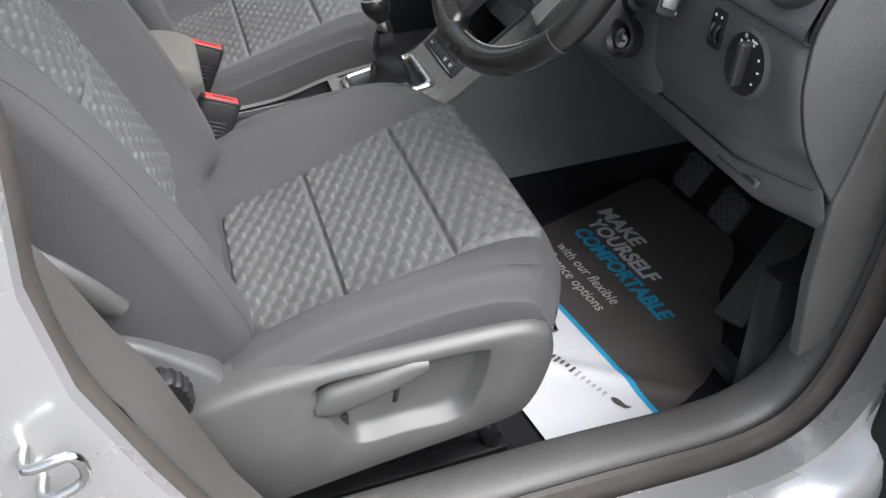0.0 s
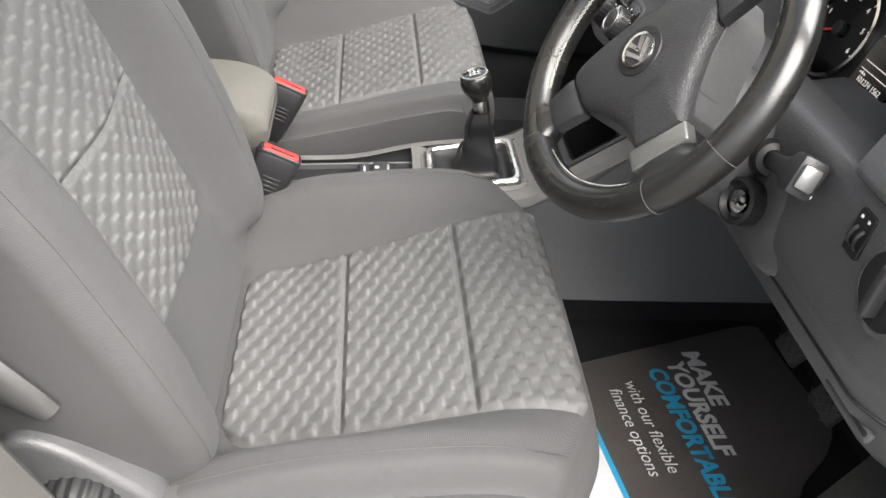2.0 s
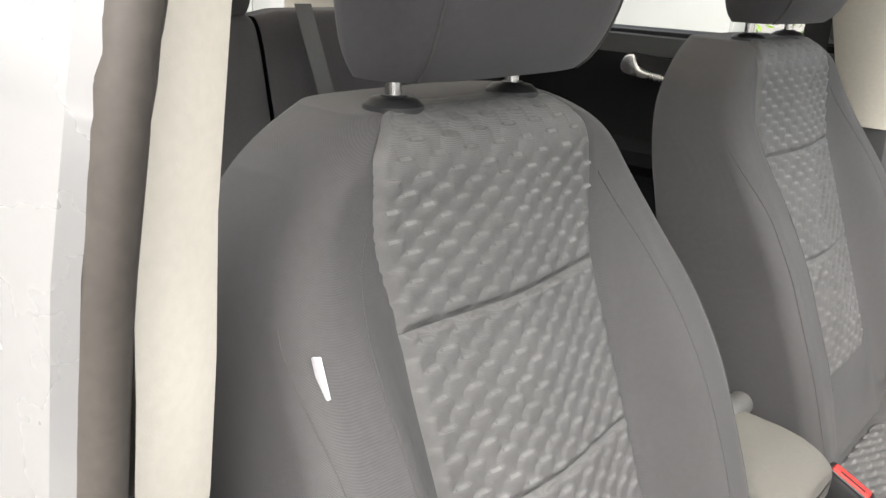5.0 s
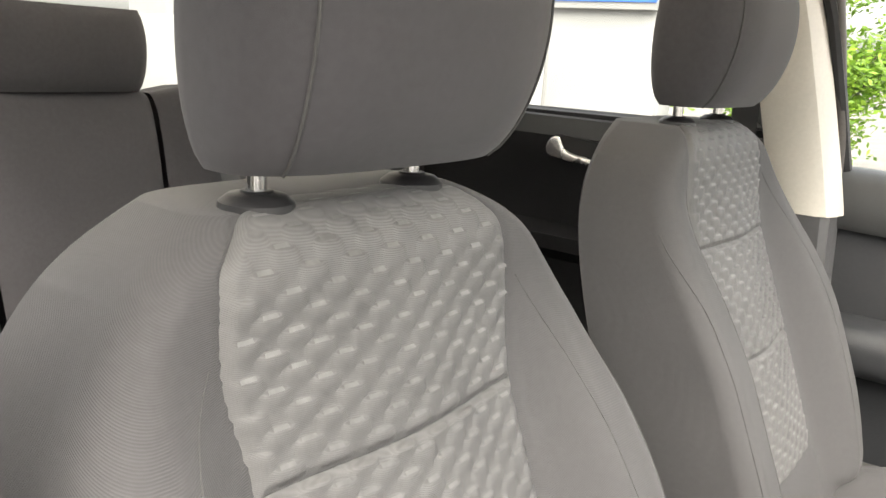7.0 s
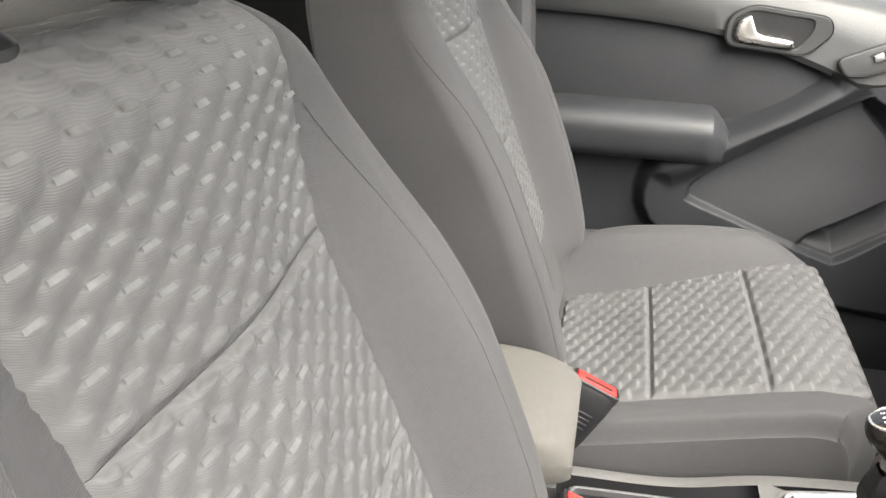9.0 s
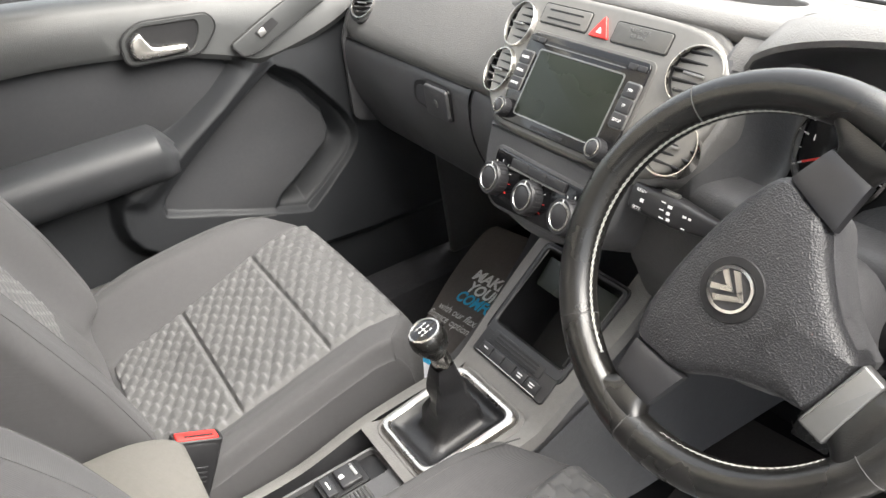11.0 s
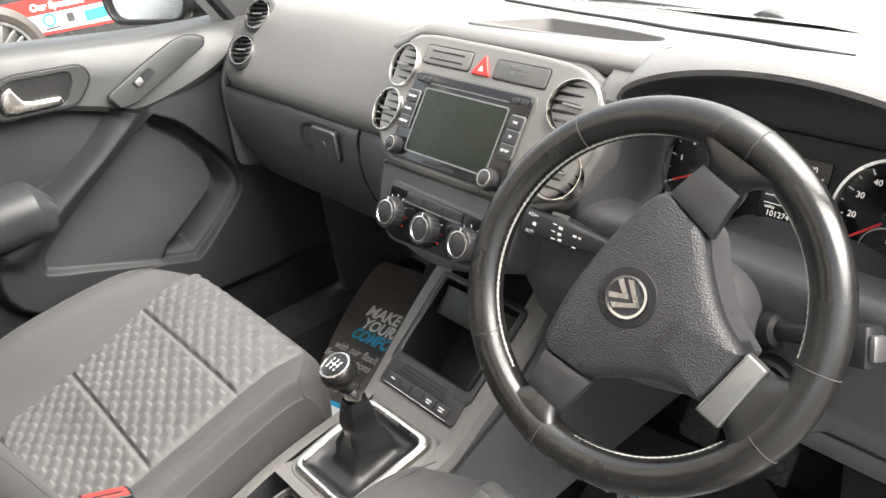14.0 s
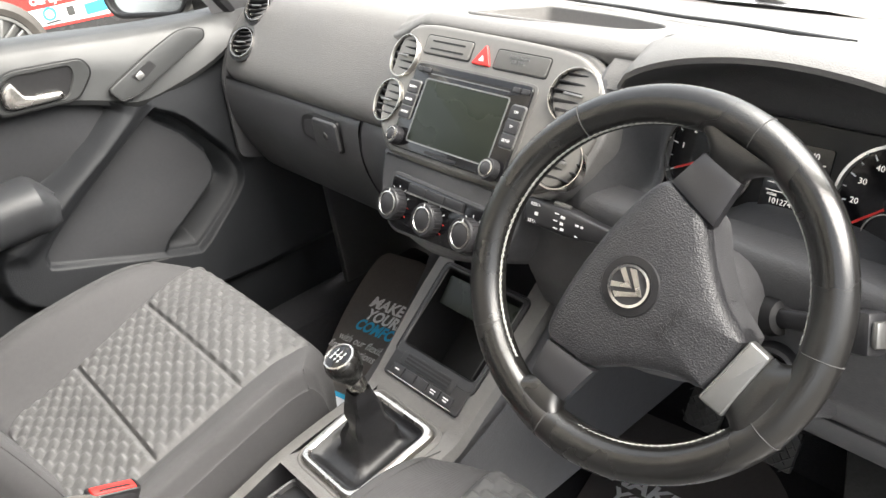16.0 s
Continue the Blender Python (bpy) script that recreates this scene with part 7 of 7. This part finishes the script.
def paper_mat(label, outline, base, slope, x0, dy, seed, words=True, edge=0.585, lines=((0.788, -0.056, 0.125), (0.753, -0.076, 0.205), (0.716, -0.094, 0.282), (0.664, -0.122, 0.190), (0.634, -0.140, 0.178)), tall=1.0):
    """A crumpled paper mat: dark printed front, white rear, split by a cyan line."""
    th = thing("paper_mat", label, "floor mat", group="paper floor mats")
    pts = [tuple(p) for p in spline(outline, 6, closed=True)]

    skew = 0.134
    pts = [(x + skew * (y - dy + 0.25), y) for x, y in pts]
    z = lambda x, y: sheet_z(x, y, base, slope, x0, seed)
    for nm, mt, f in (("dark_print", PAPERD, lambda u: u > edge + 0.005), ("cyan_line", CYAN, lambda u: edge - 0.004 < u < edge + 0.005), ("white_print", PAPERW, lambda u: u < edge - 0.004)):
        bm = bmesh.new()
        xs = [p[0] for p in pts]
        ys = [p[1] for p in pts]
        # rows along the slant, clipped to the outline
        us = sorted([min(xs) + (max(xs) - min(xs)) * i / 130 for i in range(131)] + [edge - 0.004, edge + 0.005])
        prev = None
        for x in us:
            cr = []
            for a, b in zip(pts, pts[1:] + pts[:1]):
                if (a[0] - x) * (b[0] - x) < 0:
                    cr.append(a[1] + (b[1] - a[1]) * (x - a[0]) / (b[0] - a[0]))
            if len(cr) < 2:
                prev = None
                continue
            y0, y1 = min(cr), max(cr)
            row = [(x, y0 + (y1 - y0) * j / 60) for j in range(61)]
            if prev and f((prev[0][0] + x) / 2):
                for j in range(60):
                    quad = [(u - skew * (v - dy + 0.25), v) for u, v in (prev[j], row[j], row[j + 1], prev[j + 1])]
                    bm.faces.new([bm.verts.new((u, v, z(u, v))) for u, v in quad])
            prev = row
        bmesh.ops.remove_doubles(bm, verts=bm.verts, dist=1e-5)
        part(nm, bm, mt, th)
    if words:
        M = axes(Vector((0, dy, 0)), (0.10, -1, 0), (1, 0.10, 0))

        def put(body, size, x, y, mat, bold=0.0, w=None):
            o = text(body, size, Matrix(), mat, th, "printed_word", align="LEFT", bold=bold, depth=0.0)
            me = o.data
            xs_ = [v.co.x for v in me.vertices]
            k = w / (max(xs_) - min(xs_)) if w else 1
            bm = bmesh.new()
            bm.from_mesh(me)
            bmesh.ops.subdivide_edges(bm, edges=[e for e in bm.edges if e.calc_length() > 0.012], cuts=2)
            for v in bm.verts:
                lx, ly = (v.co.x - min(xs_)) * k, v.co.y
                wx, wy = x + ly + 0.11 * lx, y - lx
                v.co = (wx, wy + dy, z(wx, wy + dy) + 0.0016)
            bm.to_mesh(me)
            bm.free()

        for (body, size, mat, bold), (x, y, w) in zip((("MAKE", 0.042, WHITEP, 0.0016), ("YOURSELF", 0.042, WHITEP, 0.0016), ("COMFORTABLE", 0.042, CYAN, 0.0016), ("with our flexible", 0.030, WHITEP, 0.0), ("finance options", 0.030, WHITEP, 0.0)), lines):
            put(body, size * tall, x, y, mat, bold * tall, w)
        for k in range(11):
            f = k / 10
            x, y = 0.524 + 0.044 * f, -0.400 - 0.098 * f + dy
            tall_ = 0.014 if k in (0, 1, 4, 5) else 0.009
            bar = box(tall_, 0.0046 if k < 5 else 0.0040, 0.0004, 0, T(x, y, z(x, y) + 0.0025) @ Matrix.Rotation(0.40, 4, "Z"))
            part("print_bar", bar, PAPERD if k < 5 else PRINTG, th)
        part("print_figure", slab([tuple(p) for p in spline([(-0.02, 0.0), (-0.008, 0.008), (0.012, 0.006), (0.024, 0.012), (0.018, 0.0), (0.006, -0.004), (-0.010, -0.006)], 3, closed=True)], 0, 0.0004, 0, T(0.580, -0.522 + dy, z(0.580, -0.522 + dy) + 0.0025) @ Matrix.Rotation(-1.2, 4, "Z") @ Matrix.Scale(0.75, 4)), PAPERD, th)
    return th


paper_mat("dark and white printed paper mat in the driver's footwell", [(0.600, -0.075), (0.700, -0.045), (0.830, 0.010 - 0.02), (0.905, 0.030 - 0.02), (0.945, 0.005), (0.945, -0.070), (0.968, -0.160), (0.972, -0.225), (0.935, -0.285), (0.870, -0.345), (0.822, -0.430), (0.758, -0.502), (0.695, -0.542), (0.640, -0.556), (0.540, -0.560), (0.455, -0.560), (0.435, -0.470), (0.440, -0.300), (0.470, -0.120)], 0.4465, 0.0, 0.7, 0.0, 0.0)
paper_mat("dark printed paper mat in the passenger footwell", [(0.56, 0.19), (0.70, 0.17), (0.86, 0.17), (0.885, 0.30), (0.888, 0.50), (0.884, 0.60), (0.866, 0.652), (0.806, 0.651), (0.708, 0.618), (0.60, 0.56), (0.52, 0.52), (0.50, 0.40), (0.51, 0.25)], 0.45, 0.42, 0.52, 0.665, 1.3, lines=((0.767, -0.090, 0.098), (0.740, -0.102, 0.160), (0.713, -0.100, 0.222), (0.675, -0.084, 0.150), (0.653, -0.076, 0.140)), tall=0.80)
PM = paper_mat("white printed paper mat on the rear floor", [(-0.24, -0.56), (-0.22, -0.45), (-0.24, -0.22), (-0.44, -0.20), (-0.56, -0.22), (-0.58, -0.40), (-0.56, -0.56), (-0.40, -0.58)], 0.4465, 0.0, 0.7, 0.0, 2.2, words=False, edge=0.3)
part("print_figure", slab([tuple(p) for p in spline([(-0.022, -0.01), (-0.012, 0.004), (0.0, 0.008), (0.010, 0.020), (0.018, 0.016), (0.012, 0.004), (0.022, -0.006), (0.006, -0.004), (-0.006, -0.016), (-0.010, -0.004)], 3, closed=True)], 0, 0.0004, 0, T(-0.300, -0.512, 0.4585) @ Matrix.Rotation(0.4, 4, "Z")), PAPERD, PM)

# ---- surroundings ----
def other_car():
    th = thing("parked_car", "dark parked car with a red and white sticker band", "car")
    Y = 5.3
    side = [tuple(p) for p in rounded([(0.0, 0.28), (3.3, 0.25), (3.35, 0.62), (3.0, 0.95), (2.2, 1.0), (1.6, 1.40), (0.1, 1.42), (-0.7, 1.0), (-1.1, 0.9), (-1.15, 0.3)], 0.10, 4)]
    m = axes(Vector((1.0, Y, 0)), (1, 0, 0), (0, 0, 1))
    part("body", slab(side, -1.6, 0.0, 0.05, m), CARDARK, th)
    part("side_window", slab(rounded([(-0.5, 1.0), (1.5, 1.02), (1.2, 1.32), (0.0, 1.34)], 0.08, 4), 0.0, 0.004, 0, m), GLOSS, th)
    part("red_band", slab([(0.28, 0.66), (2.4, 0.60), (2.4, 0.475), (0.36, 0.555)], 0.0, 0.004, 0, m), RED, th, "red sticker band")
    part("white_band", slab([(0.365, 0.550), (2.4, 0.470), (2.4, 0.30), (0.45, 0.435)], 0.0, 0.004, 0, m), WHITEP, th, "white sticker band")
    part("red_band", slab([(0.45, 0.433), (2.4, 0.298), (2.4, 0.28), (0.46, 0.415)], 0.0, 0.005, 0, m), RED, th)
    text("Our Sponsors", 0.062, m @ T(0.62, 0.588, 0.006) @ Matrix.Rotation(-0.05, 4, "Z"), WHITEP, th, "band_lettering", bold=0.003)
    part("sticker_logo", lathe([(0.045, 0.005), (0.045, 0.008), (0.030, 0.008), (0.030, 0.005)], m @ T(0.54, 0.500, 0), 24), CYAN, th)
    part("sticker_logo", slab(rect(0.05, 0.06, 0.004, 0.68, 0.486), 0.004, 0.007, 0, m), SEATTRIM, th)
    part("sticker_logo", slab(rect(0.15, 0.075, 0.006, 0.85, 0.468), 0.004, 0.007, 0, m), CYAN, th)
    part("print_bar", slab(rect(0.10, 0.012, 0.001, 0.55, 0.445), 0.004, 0.007, 0, m), SEATTRIM, th)
    wm = axes(Vector((1.13, Y - 0.03, 0.345)), (1, 0, 0), (0, 0, 1))
    w = part("wheel", lathe([(0.31, -0.10), (0.345, -0.06), (0.345, 0.02), (0.30, 0.05), (0.26, 0.045), (0.25, 0.0)], wm, 40), RUBBER, th)
    part("rim", lathe([(0.25, 0.04), (0.255, 0.05), (0.235, 0.05), (0.225, 0.0), (0.0, -0.01)], wm, 40), SILVERP, w, "silver alloy rim")
    for k in range(10):
        a = 2 * math.pi * k / 10
        for d in (-0.09, 0.09):
            part("spoke", box(0.19, 0.020, 0.02, 0.004, wm @ Matrix.Rotation(a + d * 0.6, 4, "Z") @ T(0.135, 0.05 * d * 4, 0.03)), SILVERP, w)
    part("hub_cap", lathe([(0.05, 0.02), (0.045, 0.05), (0, 0.052)], wm, 20), SILVERP, w)
    return th


CARDARK = material("dark car paint", (0.03, 0.03, 0.032), 0.25, coat=1.0, var=0.05)
other_car()

WALLW = material("white cladding", (0.21, 0.214, 0.21), 0.6, var=0.04, var_size=2)
BLUE = material("blue sign paint", (0.02, 0.10, 0.42), 0.5)
wl = thing("white_building", "white clad building with a blue-lettered sign", "building")
part("wall", box(9.0, 0.3, 3.2, 0.01, T(-7.5, 7.0, 1.6)), WALLW, wl)
for k in range(7):
    part("cladding_panel", box(1.22, 0.03, 1.62, 0.006, T(-11.2 + 1.26 * k, 6.84, 0.86)), WALLW, wl)
part("sign_board", box(7.0, 0.06, 0.85, 0.006, T(-6.6, 6.80, 2.33)), WALLW, wl)
part("sign_line", box(7.0, 0.02, 0.03, 0, T(-6.6, 6.765, 1.99)), BLUE, wl)
text("UK", 0.34, axes(Vector((-3.75, 6.764, 2.26)), (1, 0, 0), (0, 0, 1)), BLUE, wl, "sign_letter", bold=0.008)


def tree(x, y, h, r, seed, name="tree"):
    rnd = random.Random(seed)
    th = thing(name, "leafy bright green tree in spring leaf", "tree")
    trunk = bmesh.new()
    add(trunk, tube([(x, y, 0), (x + 0.06, y + 0.03, h * 0.3), (x - 0.03, y, h * 0.6), (x, y, h * 0.95)], [0.13, 0.10, 0.06, 0.015], 9))
    tips = []
    for k in range(34):
        z = h * (0.08 + 0.8 * rnd.random())
        a = rnd.uniform(0, 6.28)
        L = r * (0.5 + 0.6 * rnd.random()) * (1 - 0.45 * (z / h))
        p = Vector((x, y, z))
        q = p + Vector((math.cos(a) * L, math.sin(a) * L, L * 0.35))
        add(trunk, tube([p, (p + q) / 2 + Vector((0, 0, 0.06)), q], [0.035, 0.022, 0.008], 6))
        tips += [p + (q - p) * f for f in (0.45, 0.7, 1.0)]
    part("trunk", trunk, BARK, th)
    V, F = [], []
    for t in tips:
        for k in range(230):
            c = t + Vector((rnd.gauss(0, 0.17), rnd.gauss(0, 0.17), rnd.gauss(0, 0.17)))
            s = rnd.uniform(0.028, 0.058)
            u = Vector((rnd.gauss(0, 1), rnd.gauss(0, 1), rnd.gauss(0, 0.6))).normalized()
            w = u.orthogonal().normalized()
            i = len(V)
            V += [c - u * s, c + w * s * 0.45, c + u * s, c - w * s * 0.45]
            F.append((i, i + 1, i + 2, i + 3))
    me = bpy.data.meshes.new("crown")
    me.from_pydata([tuple(v) for v in V], [], F)
    me.materials.append(LEAF)
    c = new("crown", me)
    c.parent = th
    c["kind"] = "stuff"
    return th


BARK = material("bark", (0.10, 0.08, 0.06), 0.9, grain=1.0, grain_size=40, dist=0.01)
LEAF = bpy.data.materials.new("leaves")
LEAF.use_nodes = True
_n = LEAF.node_tree
_b = _n.nodes["Principled BSDF"]
_g = _n.nodes.new("ShaderNodeNewGeometry")
_r = _n.nodes.new("ShaderNodeValToRGB")
_r.color_ramp.elements[0].color, _r.color_ramp.elements[1].color = (0.06, 0.14, 0.012, 1), (0.20, 0.34, 0.03, 1)
_n.links.new(_g.outputs["Random Per Island"], _r.inputs[0])
_n.links.new(_r.outputs[0], _b.inputs["Base Color"])
_b.inputs["Roughness"].default_value = 0.5
_t = _n.nodes.new("ShaderNodeBsdfTranslucent")
_n.links.new(_r.outputs[0], _t.inputs[0])
_mx = _n.nodes.new("ShaderNodeMixShader")
_mx.inputs[0].default_value = 0.45
_n.links.new(_b.outputs[0], _mx.inputs[1])
_n.links.new(_t.outputs[0], _mx.inputs[2])
_n.links.new(_mx.outputs[0], _n.nodes["Material Output"].inputs[0])
tree(-2.35, 9.4, 4.2, 1.25, 3)

# windscreen wipers at the foot of the glass
WP = thing("wiper", "black windscreen wiper resting on the glass", "wiper")
# Rubber colour lifted from black to imitate bright haze at the glass.
WIPER = material("hazed black wiper rubber", (0.055, 0.055, 0.054), 0.6, var=0.2)
part("wiper_arm", tube([(1.264, 0.30, 1.119), (1.264, 0.149, 1.1155), (1.264, 0.02, 1.111), (1.266, -0.09, 1.106), (1.270, -0.22, 1.093), (1.276, -0.42, 1.080)], [0.003, 0.004, 0.006, 0.006, 0.006, 0.006], 8), WIPER, WP)
part("wiper_knuckle", slab([tuple(p) for p in spline([(-0.045, -0.010), (-0.035, 0.004), (-0.018, 0.011), (0.012, 0.009), (0.035, 0.0), (0.045, -0.012)], 4, closed=True)], -0.01, 0.01, 0.003, axes(Vector((1.266, -0.036, 1.113)), (0, -1, -0.12), (0, -0.12, 1))), WIPER, WP)
part("wiper_blade", tube([(1.262, 0.40, 1.117), (1.260, 0.10, 1.111), (1.262, -0.15, 1.102)], 0.0028, 8), WIPER, WP)
BN = part("bonnet", gridmesh([[(1.245, y, 1.098 + 0.02 * math.cos(y * 2)), (1.5, y, 1.10 + 0.02 * math.cos(y * 2)), (2.0, y, 1.02), (2.25, y, 0.85)] for y in (-0.75, -0.5, -0.25, 0, 0.25, 0.5, 0.75)]), PAINT)
tagged(BN, "silver painted bonnet beyond the windscreen", "bonnet", kind="structure")
